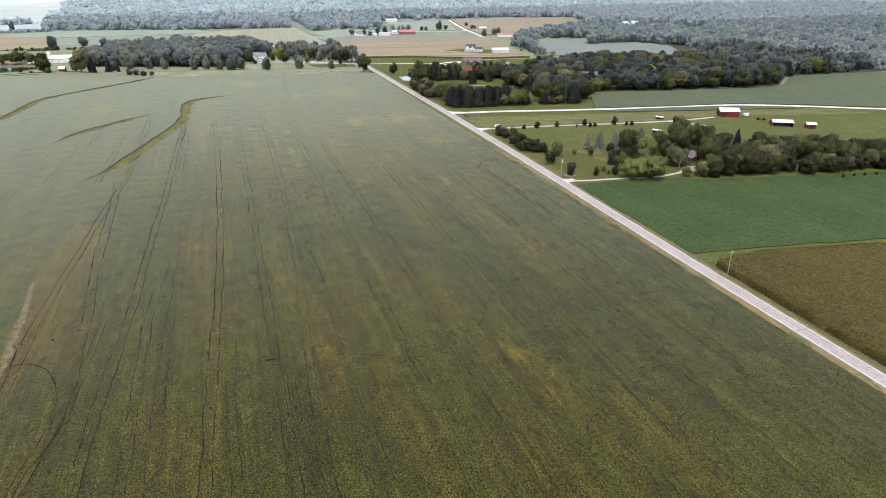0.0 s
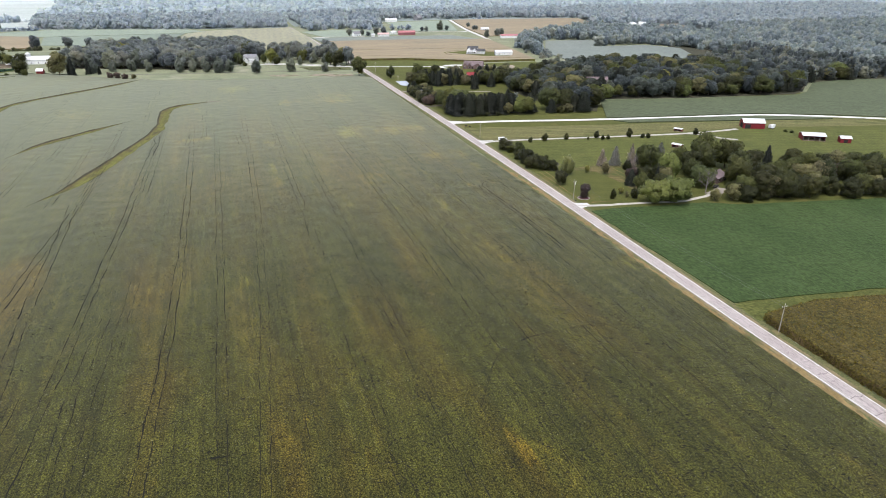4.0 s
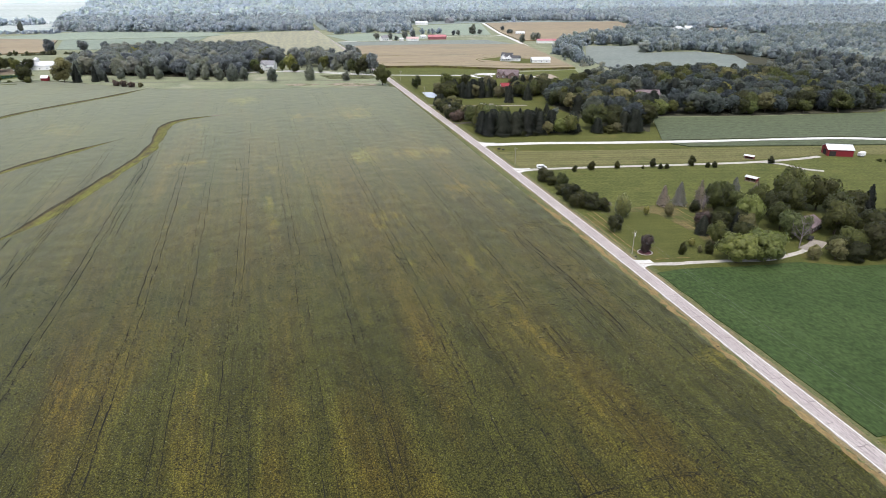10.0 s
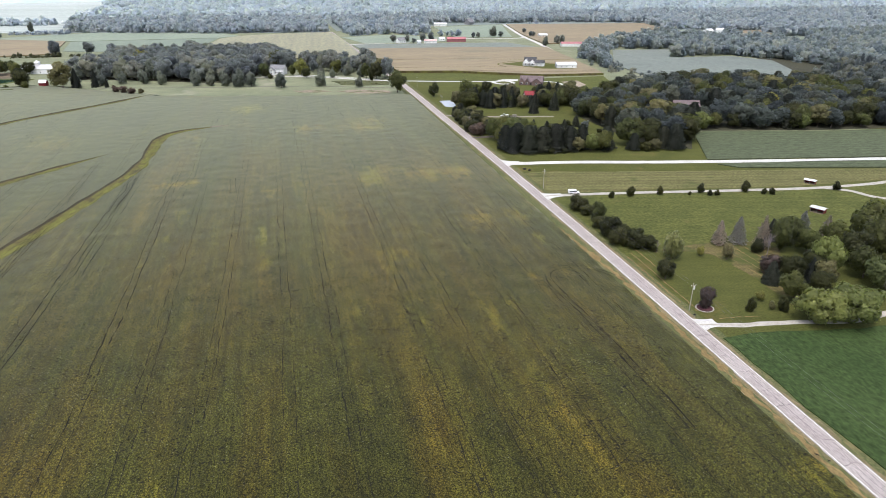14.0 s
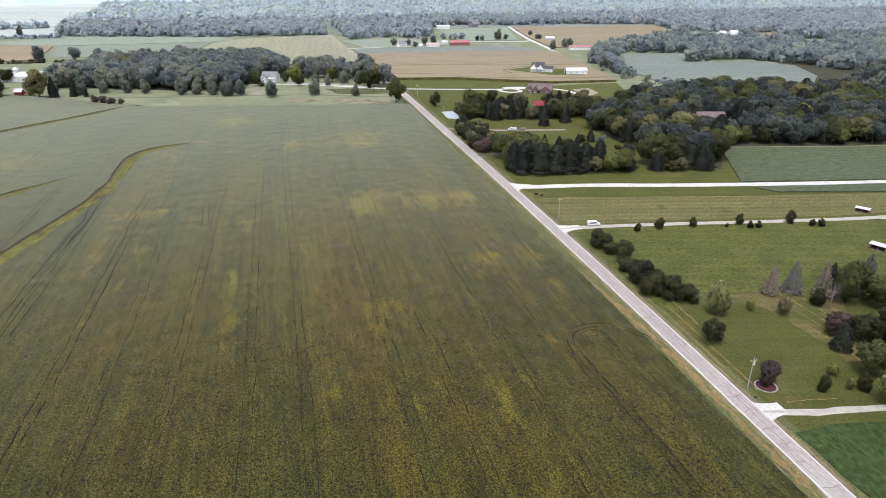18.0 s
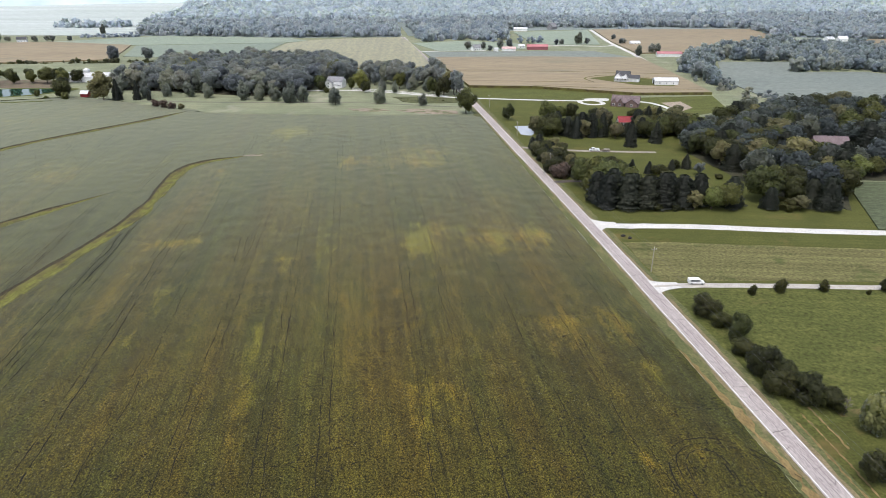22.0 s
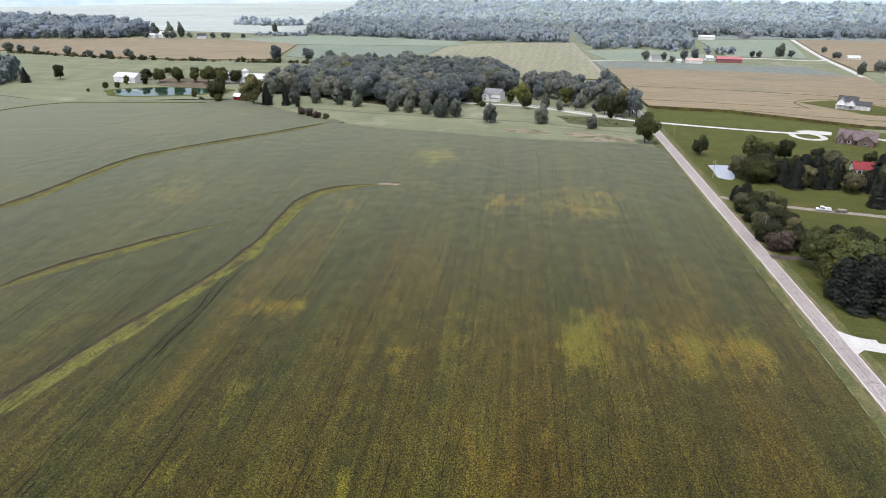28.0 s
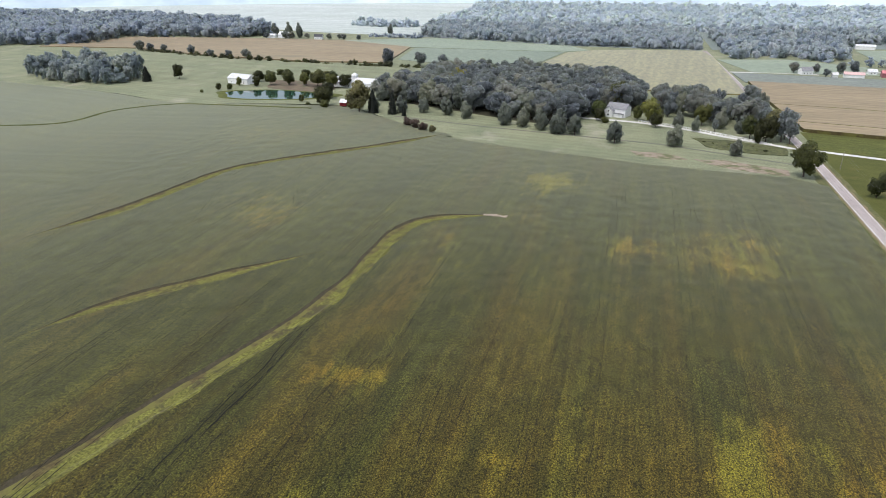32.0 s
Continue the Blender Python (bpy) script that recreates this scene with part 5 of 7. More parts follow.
L("house_lawn", [(5, 262), (6, 318), (40, 322), (110, 318), (160, 310), (250, 270), (250, 213), (172, 229), (75, 249), (60, 256), (30, 260), (15, 262.5)], 0.03, LAWN, "mown lawn round the house in the trees", "lawn")
L("pasture", [(6, 318.5), (6, 388), (15, 388), (46, 383.5), (90, 376), (130, 370), (180, 369), (300, 330), (300, 250), (160, 311), (110, 319), (40, 323)], 0.04, PASTURE, "green grazed pasture between the drive and the house", "pasture")
L("dry_lawn_strip", [(18, 324), (32.8, 324.6), (42, 325.6), (52.7, 322), (65, 322.5), (66, 314), (58, 304), (49, 291), (47, 279), (38, 270), (38.5, 278), (39.7, 288.7), (39.9, 299.3), (38.6, 307), (38, 315), (30, 320), (18, 321.5)], 0.07, two_tone("dry_mown_grass", (0.088, 0.072, 0.026), (0.125, 0.1, 0.04), 0.1, 1.5, 0.95, patch=((0.058, 0.066, 0.014), 0.09, 0.45), rows=((-12, 3.1, 0.12),), grain=(0.5, 1.5)), "dry tan strip of lawn along the pasture", "lawn", 0.05, None, 0.8)
cut_hay = thing("dry_clippings", 0, 0, 0, 0, "thin pale rows of dry clippings left on the mown lawn", "clippings", kind="stuff")
for i, line in enumerate((((6.6, 321), (6.2, 310), (5.8, 300), (5.4, 285)), ((9.4, 324), (9.2, 312), (8.6, 300), (8, 284), (7.6, 279)), ((54, 318), (53.4, 303), (52.6, 287)), ((58.5, 317), (58, 304)), ((42, 312), (43, 300), (43.5, 280)), ((46, 315), (46.4, 300), (45.6, 282)), ((49.8, 318), (49.6, 300), (48.4, 287)), ((11, 273.4), (18, 272.6), (24, 271.5)), ((12.6, 326), (12.4, 318), (12, 311)))):
    part_mesh("row", ribbon("row", line, [(0.2, 0.085), (0, 0.12), (-0.2, 0.085)], DRYGRASS, 0.8, 0.16, 40 + i), cut_hay)
L("hay_meadow", [(6.5, 394), (7, 428), (19, 427), (65, 417), (114, 406.5), (158, 399), (280, 372), (300, 345), (180, 375), (130, 376.5), (90, 382.5), (46, 390)], 0.05, HAY, "rough yellow-green hay meadow", "meadow", 0.05, None, 0.3)
L("mown_strip", [(7, 428.5), (9, 441), (40, 437), (75, 428.5), (118, 419.5), (110, 408), (65, 418), (19, 428)], 0.04, LAWN, "bright mown grass strip along the lane", "lawn")
L("soy_strip", [(113, 418), (120, 409.5), (158, 400.5), (265, 376), (262, 381), (222, 399.5), (171, 409.5)], 0.6, CROP_PLOT, "narrow strip of dark green crop beside the lane", "crop field", 0.6)
L("soy_plot", [(113, 427), (122, 425.5), (171, 416.5), (228, 406), (275, 386), (330, 355), (520, 340), (560, 470), (490, 492), (420, 505), (375, 500), (331, 464), (315, 457), (222, 469), (143, 486)], 0.6, CROP_PLOT, "grey-green soybean plot before the woods", "crop field", 0.6)
L("pine_lawn", [(4, 452), (4, 565), (14, 563), (40, 556), (120, 545), (120, 440), (110, 428), (75, 437), (40, 445)], 0.03, LAWN, "mown lawn round the pine row", "lawn")
L("north_lawn", [(4, 576), (4, 722), (45, 711), (85, 700), (130, 640), (130, 560), (75, 556), (40, 563)], 0.03, LAWN, "mown lawn with a few trees", "lawn")
L("hay_lot", [(4, 731), (6, 772), (60, 758), (134, 712), (195, 712), (178, 655), (140, 640), (128, 690), (104, 705), (45, 718)], 0.05, PASTURE, "bright green grass lot beside the brick house", "pasture")
L("gravel_pad", [(141, 689), (158, 692), (156, 668), (141, 656)], 0.12, plain("pale_tan_gravel", (0.28, 0.23, 0.18), 0.95, var=0.25), "bare tan gravel pad", "yard")
L("corn_plot", [(5, 776), (-1, 880), (-3, 972), (120, 960), (228, 935), (215, 835), (197, 716), (135, 722), (60, 765)], 2.2, CROP_TAN, "tan field of ripening corn", "crop field", 2.2, RILL)
L("house_clearing", [(120, 800), (150, 812), (192, 775), (180, 748), (150, 757)], 2.26, LAWN, "mown clearing in the corn round the white house", "lawn", 0.04)
L("blue_field", [(303, 901), (381, 890), (340, 818), (410, 812), (432, 768), (400, 700), (340, 640), (283, 640), (232, 693), (244, 784)], 0.6, CROP_FAR, "soybean field enclosed by woods, blued with painted haze", "crop field", 0.6)
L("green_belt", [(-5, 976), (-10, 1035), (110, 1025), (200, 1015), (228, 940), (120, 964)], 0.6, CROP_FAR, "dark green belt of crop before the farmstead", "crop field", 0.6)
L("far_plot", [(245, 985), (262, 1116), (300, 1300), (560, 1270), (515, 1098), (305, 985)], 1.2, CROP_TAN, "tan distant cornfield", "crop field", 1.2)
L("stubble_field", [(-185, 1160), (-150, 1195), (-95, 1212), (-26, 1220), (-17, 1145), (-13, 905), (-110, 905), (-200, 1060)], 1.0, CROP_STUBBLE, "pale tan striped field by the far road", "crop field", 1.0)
L("sage_field", [(-365, 1040), (-385, 1160), (-190, 1165), (-205, 1060), (-280, 1015)], 0.5, CROP_SAGE, "field behind the wood, greyed with painted haze", "crop field", 0.5)
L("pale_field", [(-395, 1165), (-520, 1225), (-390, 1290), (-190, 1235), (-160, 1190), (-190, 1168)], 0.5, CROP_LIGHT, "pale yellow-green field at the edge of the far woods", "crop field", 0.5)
L("tan_field", [(-880, 1040), (-850, 1180), (-650, 1212), (-515, 1218), (-392, 1162), (-368, 1010), (-461, 995), (-594, 1012), (-735, 1055)], 1.2, CROP_TAN, "long tan cornfield beyond the pond", "crop field", 1.2)
L("horse_pasture", [(-560, 800), (-720, 1040), (-594, 1005), (-461, 988), (-330, 980), (-300, 900), (-300, 800), (-420, 760)], 0.04, GRASS, "pale green pasture round the pond", "pasture")
L("north_grass", [(-9, 668), (-22, 668), (-89, 674), (-168, 690), (-209, 703), (-262, 745), (-262, 790), (-140, 745), (-80, 770), (-4, 765), (-4, 668)], 0.04, GRASS, "mown meadow before the wood", "grass")
L("bare_strip", [(-100, 700), (-88, 698), (-74, 694), (-68, 687), (-80, 685), (-96, 689)], 0.09, BARE, "dry bare tan patch on the meadow by the field", "bare soil", 0.07, None, 0.9)
L("bare_strip", [(-66, 690), (-47, 691), (-30, 684), (-20, 680), (-21, 669), (-40, 672), (-58, 681)], 0.09, BARE, "dry bare tan strip along the field's head", "bare soil", 0.07, None, 0.9)
L("rough_weeds", [(-64, 740), (-57, 719), (-31, 710), (-15, 711), (-13, 728), (-39, 738)], 0.3, two_tone("rank_weeds", (0.055, 0.062, 0.025), (0.095, 0.1, 0.04), 0.15, 1.0, 0.95, bump=1.0, bump_dist=0.4, patch=((0.045, 0.045, 0.02), 0.2, 0.54), grain=(0.4, 1.6)), "rough island of rank weeds on the meadow", "weeds", 0.28, None, 1.2)
L("scrub_patch", [(-432, 872), (-390, 874), (-352, 858), (-350, 826), (-384, 823), (-411, 832)], 0.1, two_tone("brown_scrub", (0.1, 0.075, 0.055), (0.16, 0.13, 0.085), 0.12, 0.8, 0.95, bump=1.0, bump_dist=0.4, patch=((0.09, 0.1, 0.05), 0.1, 0.55)), "brown scrubby patch between the pond and stable", "scrub", 0.08, None, 0.8)
L("far_prairie", [(-3000, 1500), (-1000, 1480), (-640, 1340), (-430, 1305), (-475, 1500), (-500, 1900), (-560, 2600), (-3000, 2600)], 0.3, CROP_PALE, "wide distant fields paled with painted haze", "crop field", 0.3)
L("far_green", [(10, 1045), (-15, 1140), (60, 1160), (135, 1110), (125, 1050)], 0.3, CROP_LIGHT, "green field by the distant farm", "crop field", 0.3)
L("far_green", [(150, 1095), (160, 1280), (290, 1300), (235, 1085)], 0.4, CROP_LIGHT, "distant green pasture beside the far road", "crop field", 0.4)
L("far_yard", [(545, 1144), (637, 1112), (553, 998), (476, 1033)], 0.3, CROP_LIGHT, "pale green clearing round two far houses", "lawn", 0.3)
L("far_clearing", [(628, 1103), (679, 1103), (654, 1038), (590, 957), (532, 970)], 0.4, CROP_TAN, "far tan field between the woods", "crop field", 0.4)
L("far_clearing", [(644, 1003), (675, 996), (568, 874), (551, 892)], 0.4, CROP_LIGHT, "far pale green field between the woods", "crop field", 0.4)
FAR_GAPS = [[(545, 1144), (637, 1112), (553, 998), (476, 1033)], [(628, 1103), (679, 1103), (654, 1038), (590, 957), (532, 970)], [(644, 1003), (675, 996), (568, 874), (551, 892)]]

def maize_leaves():
    """Leaves and tassels standing out of the maize near the road, thickest along its edges."""
    rng = np.random.default_rng(77)
    n = 50000
    x, y = 5.5 + 150 * rng.uniform(0, 1, n) ** 1.6, rng.uniform(-20, 166, n)
    keep = y < np.interp(x, [5, 28, 83, 160], [163, 165, 155, 139]) - 0.3
    top = np.stack([x, y, 2.3 + rng.uniform(-0.05, 0.4, n)], 1)[keep]
    m = 9000
    u = rng.uniform(-60, 162, m)
    west = np.stack([5.45 + rng.normal(0, 0.22, m), u, rng.uniform(0.1, 2.6, m)], 1)
    k = 5000
    v = rng.uniform(6, 150, k)
    north = np.stack([v, np.interp(v, [5, 28, 83, 160], [163, 165, 155, 139]) + rng.normal(0, 0.25, k), rng.uniform(0.1, 2.6, k)], 1)
    p = np.concatenate([top, west, north])
    nrm = np.concatenate([np.tile((0.0, 0, 1.0), (len(top), 1)), np.tile((-1.0, 0, 0.3), (m, 1)), np.tile((0.2, 1.0, 0.3), (k, 1))])
    w, f = leaves(p, nrm, 0.27, rng, 0.05, 0.4)
    me = mesh_of("maize_leaves", w, f, LEAF_MAIZE)
    return tagged(new("maize_leaves", me), "countless drying maize leaves and tassels along the field", "crop", kind="stuff")


maize_leaves()

# ---- pond ----
def pond():
    e = thing("pond", -388, 802, 0, 8, "calm dark green farm pond mirroring the sky", "water", kind="structure")
    rng = np.random.default_rng(2)
    n = 40
    a = np.linspace(0, 2 * math.pi, n, endpoint=False)
    r = 1 + 0.07 * np.sin(3 * a + 1) + 0.05 * np.sin(5 * a)
    ring = lambda s, z: [(math.cos(t) * 45 * k * s, math.sin(t) * 20 * k * s, z) for t, k in zip(a, r)]
    part_mesh("water_surface", mesh_of("water_surface", ring(1.0, 0.1), [tuple(range(n))], WATER), e)
    V = ring(0.98, 0.05) + ring(1.06, 0.35) + ring(1.2, 0.02)
    F = [(k * n + i, k * n + (i + 1) % n, (k + 1) * n + (i + 1) % n, (k + 1) * n + i)[::-1] for k in (0, 1) for i in range(n)]
    part_mesh("bank", mesh_of("bank", V, F, PASTURE), e, "grassy bank")


pond()


def small_pond():
    """A shallow pond with an uneven outline beside the road, its sky reflection painted pale."""
    e = thing("small_pond", 14, 612, 0, 0, "small pond beside the road, sky reflection painted pale", "water", kind="structure")
    out = [(-4, 13), (1, 14), (7, 13), (6, 3), (4, -8), (1, -13), (-2, -12), (-5, -9), (-4, 0)]
    part_mesh("water_surface", mesh_of("water_surface", [(x, y, 0.08) for x, y in out], [tuple(range(len(out)))[::-1]], WATER_PALE), e)
    n = len(out)
    V = [(x, y, 0.07) for x, y in out] + [(x * 1.12, y * 1.07, 0.3) for x, y in out] + [(x * 1.35, y * 1.16, 0.03) for x, y in out]
    F = [(k * n + i, k * n + (i + 1) % n, (k + 1) * n + (i + 1) % n, (k + 1) * n + i) for k in (0, 1) for i in range(n)]
    part_mesh("bank", mesh_of("bank", V, F, LAWN), e, "low grassy bank")


small_pond()

L("wood_floor", [(96, 474), (118, 449), (145, 490), (222, 473), (315, 461), (331, 468), (375, 506), (493, 498), (1500, 450), (1500, 1000), (600, 1000), (392, 745), (318, 665), (229, 688), (170, 640), (140, 600), (105, 575), (92, 548), (93, 520)], 0.1, FLOOR_SHADE, "wood floor with tree shade painted into its dark colour", "wood floor", 0.1)
L("wood_floor", [(-300, 805), (-262, 795), (-178, 760), (-140, 750), (-128, 805), (-100, 815), (-90, 850), (-110, 930), (-205, 955), (-280, 925)], 0.1, FLOOR_SHADE, "house wood floor with tree shade painted into its colour", "wood floor", 0.1)
L("wood_floor", [(-425, 1302), (-385, 1298), (-185, 1240), (-26, 1228), (-26, 2700), (-560, 2700), (-495, 1900), (-470, 1500)], 0.1, FARFLOOR, "far wood floor with pale haze painted in", "wood floor", 0.1)
L("wood_floor", [(-12, 1240), (-12, 2700), (2600, 2700), (2600, 1000), (620, 1002), (530, 1097), (572, 1282), (300, 1312), (150, 1302)], 0.1, FARFLOOR, "far wood floor with pale haze painted in", "wood floor", 0.1)

for i, pts in enumerate(([(2, 800), (60, 790), (118, 778)], [(0, 862), (90, 848), (206, 815)], [(118, 776), (118, 802), (150, 815), (196, 776)], [(60, 768), (134, 742), (196, 730)])):
    e = thing("corn_seam", 0, 0, 0, 0, "dark strip laid over the corn between two blocks", "seam", kind="structure")
    # the strip lies just above the corn's top
    part_mesh("gap", ribbon("gap", pts, [(0.9, 2.22), (0, 2.28), (-0.9, 2.22)], RILL, 4, 0.2, i), e)

# ---- woods ----
HOUSE_GAP = [(142, 504), (170, 500), (190, 530), (184, 556), (158, 552)]
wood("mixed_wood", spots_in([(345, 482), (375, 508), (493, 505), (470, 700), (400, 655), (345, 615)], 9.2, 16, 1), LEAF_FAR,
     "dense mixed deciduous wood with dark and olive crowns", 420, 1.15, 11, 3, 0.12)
wood("far_wood", spots_in([(493, 500), (560, 495), (660, 560), (1300, 1000), (600, 1000), (450, 830), (440, 775), (470, 700)], 11, 15, 2, holes=FAR_GAPS), LEAF_DEEP, "deep wood reaching into the distance, blued with painted haze", 230, 1.5, 9, 4)
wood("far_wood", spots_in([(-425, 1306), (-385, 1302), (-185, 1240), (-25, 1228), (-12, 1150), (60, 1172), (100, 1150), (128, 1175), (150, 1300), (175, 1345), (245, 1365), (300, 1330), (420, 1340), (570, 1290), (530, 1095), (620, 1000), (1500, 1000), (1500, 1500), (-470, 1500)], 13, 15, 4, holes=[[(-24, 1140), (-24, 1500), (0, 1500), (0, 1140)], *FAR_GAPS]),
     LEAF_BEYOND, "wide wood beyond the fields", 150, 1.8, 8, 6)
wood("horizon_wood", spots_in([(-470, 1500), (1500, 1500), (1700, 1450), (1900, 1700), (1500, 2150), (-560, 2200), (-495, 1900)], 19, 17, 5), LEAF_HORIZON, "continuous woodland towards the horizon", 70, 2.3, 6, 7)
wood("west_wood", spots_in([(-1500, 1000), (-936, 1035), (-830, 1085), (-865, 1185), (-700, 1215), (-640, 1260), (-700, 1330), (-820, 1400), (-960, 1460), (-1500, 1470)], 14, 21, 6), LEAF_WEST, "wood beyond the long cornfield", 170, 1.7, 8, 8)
wood("field_wood", spots_in([(225, 730), (240, 800), (300, 912), (385, 896), (342, 822), (412, 818), (440, 780), (600, 1000), (520, 1090), (330, 985), (300, 940), (280, 925), (222, 830)], 10.5, 14, 3, holes=FAR_GAPS), LEAF_DEEP, "belt of trees round the haze-blued field", 300, 1.3, 10, 5)
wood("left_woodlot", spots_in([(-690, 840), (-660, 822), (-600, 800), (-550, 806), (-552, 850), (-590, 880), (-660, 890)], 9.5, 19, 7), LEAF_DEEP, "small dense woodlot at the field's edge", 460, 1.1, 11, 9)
wood("hedgerow", spots_in([(-720, 1040), (-594, 1002), (-461, 985), (-330, 985), (-250, 985), (-250, 992), (-461, 994), (-594, 1010), (-720, 1050)], 9, 6, 10), LEAF_DARK, "dark hedgerow along the tan cornfield", 150, 1.5, 7, 12)
wood("farm_belt", spots_in([(105, 1095), (130, 1110), (165, 1117), (165, 1125), (120, 1112)], 8, 12, 11), LEAF_WEST, "trees behind the distant farm", 120, 1.3, 9, 13)
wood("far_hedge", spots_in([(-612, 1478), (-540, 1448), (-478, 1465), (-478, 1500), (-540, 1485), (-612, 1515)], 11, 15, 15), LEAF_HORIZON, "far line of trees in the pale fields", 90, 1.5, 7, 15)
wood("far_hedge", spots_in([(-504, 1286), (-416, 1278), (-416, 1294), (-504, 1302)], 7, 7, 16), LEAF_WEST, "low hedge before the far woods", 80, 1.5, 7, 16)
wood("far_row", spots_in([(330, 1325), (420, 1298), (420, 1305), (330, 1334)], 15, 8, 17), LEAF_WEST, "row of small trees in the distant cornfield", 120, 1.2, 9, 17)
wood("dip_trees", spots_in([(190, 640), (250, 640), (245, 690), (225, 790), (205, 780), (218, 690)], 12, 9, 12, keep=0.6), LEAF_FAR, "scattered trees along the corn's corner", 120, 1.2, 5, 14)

# ---- single trees ----
for x, y, h, w in ((-282, 762, 13, .75), (-262, 764, 13, .75), (-246, 768, 12, .75), (-228, 764, 14, .75), (-212, 758, 13, .75), (-182, 745, 16, .75), (-169, 742, 14, .75), (-157, 738, 15, .75), (-144, 729, 17, .75), (-134, 729, 14.5, .75), (-109, 714, 15, .75), (-75, 715, 14.5, .75), (-43, 703, 10.5, .75)):
    tree("pin", x, y, h, w * 1.2, "trees along the meadow", "on the meadow before the wood")
tree("yellow", -89, 779, 18, 0.85, where="beside the white house")
for k, x, y, h, w in (("dark", -85, 764, 11, .8), ("pin", -71, 768, 12, .85), ("pin", -61, 760, 11, .7), ("sparse", -49, 761, 9, .8), ("pin", -34, 760, 12, .8), ("dark", -27, 738, 13, .6), ("oak", -30, 748, 15, .8), ("dark", -22, 742, 18, .8), ("sparse", -13, 744, 19, .8), ("sparse", -9, 740, 21, .75), ("sparse", -10, 752, 20, .8), ("olive", -16, 756, 17, .8), ("pin", -45, 772, 15, .8), ("oak", -56, 778, 16, .8)):
    tree(k, x, y, h, w, "lane grove", "by the house lane")
tree("oak", -97, 784, 10, 0.8, where="beside the white house")
tree("dark", -122, 775, 10, 0.8, where="beside the white house")
tree("oak", -113, 816, 23, 0.65, where="behind the white house")
tree("bush", -118, 769, 5, 1.1, where="in front of the white house")
tree("maple", -124, 786, 13, 0.8, where="beside the white house")
tree("oak", -15, 670, 19, 0.85, where="at the roadside field corner")
tree("oak", 10, 644, 12, 0.75, where="on the lawn beside the road")
tree("tall", 33, 631, 15, 1.15, "trees on the north lawn", "on the north lawn")
rr = random.Random(12)


def plant(outline, gap, kinds, lo, hi, wide, group, where, seed, keep=1.0, holes=()):
    """Single trees on a loose lattice inside an outline."""
    for x, y, h, r in spots_in(outline, gap, 1.0, seed, keep=keep, holes=holes):
        h = rr.uniform(lo, hi)
        u, v = (82 - x) * 0.47 + (616 - y) * 0.88, (82 - x) * 0.88 - (616 - y) * 0.47
        if -9 < u < 45 and abs(v) < 8:
            h = max(2.5, min(h, 3.0 + 0.2 * u))
        tree(rr.choice(kinds), x, y, h, wide * rr.uniform(0.85, 1.15), group, where)


for x, y, k, h, w in ((46, 640, "oak", 11, .9), (53, 638, "dark", 13, .8), (64, 625, "dark", 12, .8), (72, 622, "spruce", 10, .8), (77, 632, "dark", 8, .9), (93, 635, "cedar", 5, 1.1), (95, 636, "oak", 8, .9), (58, 592, "spruce", 15, .9), (66, 566, "spruce", 14, .9), (84, 572, "spruce", 13, 1.0)):
    tree(k, x, y, h, w, "trees on the north lawn", "near the red-roofed house")
plant([(16, 606), (22, 594), (60, 584), (100, 576), (118, 580), (120, 612), (90, 622), (62, 610), (30, 612)], 7.2, ("pine", "dark", "dark", "spruce", "oak", "olive"), 10, 15, 1.0, "trees round the red-roofed house", "near the red-roofed house", 41)
plant([(7, 572), (16, 562), (26, 553), (24, 545), (18, 523), (8, 509), (5, 525), (5, 560)], 5.2, ("shrub", "pine", "olive", "dark", "shrub"), 6, 10, 0.95, "roadside thicket", "in the roadside thicket", 42)
for k, x, y, h, w in (("pine", 17, 469, 15, 1.1), ("pine", 23, 465, 16, 1.1), ("pine", 28, 471, 14, 1.1), ("pine", 31, 464, 15, 1.15), ("pine", 36, 470, 13, 1.1), ("pine", 39, 464, 16, 1.1), ("pine", 44, 470, 14, 1.1), ("pine", 47, 463, 15, 1.1), ("olive", 51, 459, 9, 0.9), ("pine", 55, 464, 15, 1.0),
                      ("maple", 59, 459, 12, 0.95), ("oak", 65, 458, 13, 1.05), ("pine", 69, 461, 14, 1.1), ("shrub", 35, 460, 4, 1.2), ("shrub", 43, 459, 3.5, 1.3), ("oak", 87, 465, 17, 1.15), ("oak", 94, 471, 16, 1.0), ("dark", 99, 462, 14, 1.0), ("pine", 108, 452, 15, 1.1), ("pine", 103, 456, 13, 1.0), ("pine", 84, 456, 10, 1.1), ("olive", 96, 452, 7, 1.2), ("shrub", 91, 453, 6, 1.2)):
    tree(k, x, y, h, w, "pine row by the lane", "north of the gravel lane")
for k, x, y, h, w in (("oak", 14.5, 497, 14.5, 1.0), ("oak", 17, 490, 16, 0.95), ("maple", 21.5, 486, 16.5, 0.9), ("oak", 26.5, 488, 15, 1.0), ("oak", 24, 496, 14.5, 1.0), ("oak", 31, 480, 14, 0.9), ("oak", 13.5, 482, 13, 0.85)):
    tree(k, x, y, h, w, "maples ending the pine row", "ending the pine row")
for k, x, y, h, w in (("pine", 12.5, 474, 14.5, 1.0), ("pine", 15, 467.5, 15, 1.05), ("pine", 20.5, 476, 15, 1.05)):
    tree(k, x, y, h, w, "pine row by the lane", "beside the road")
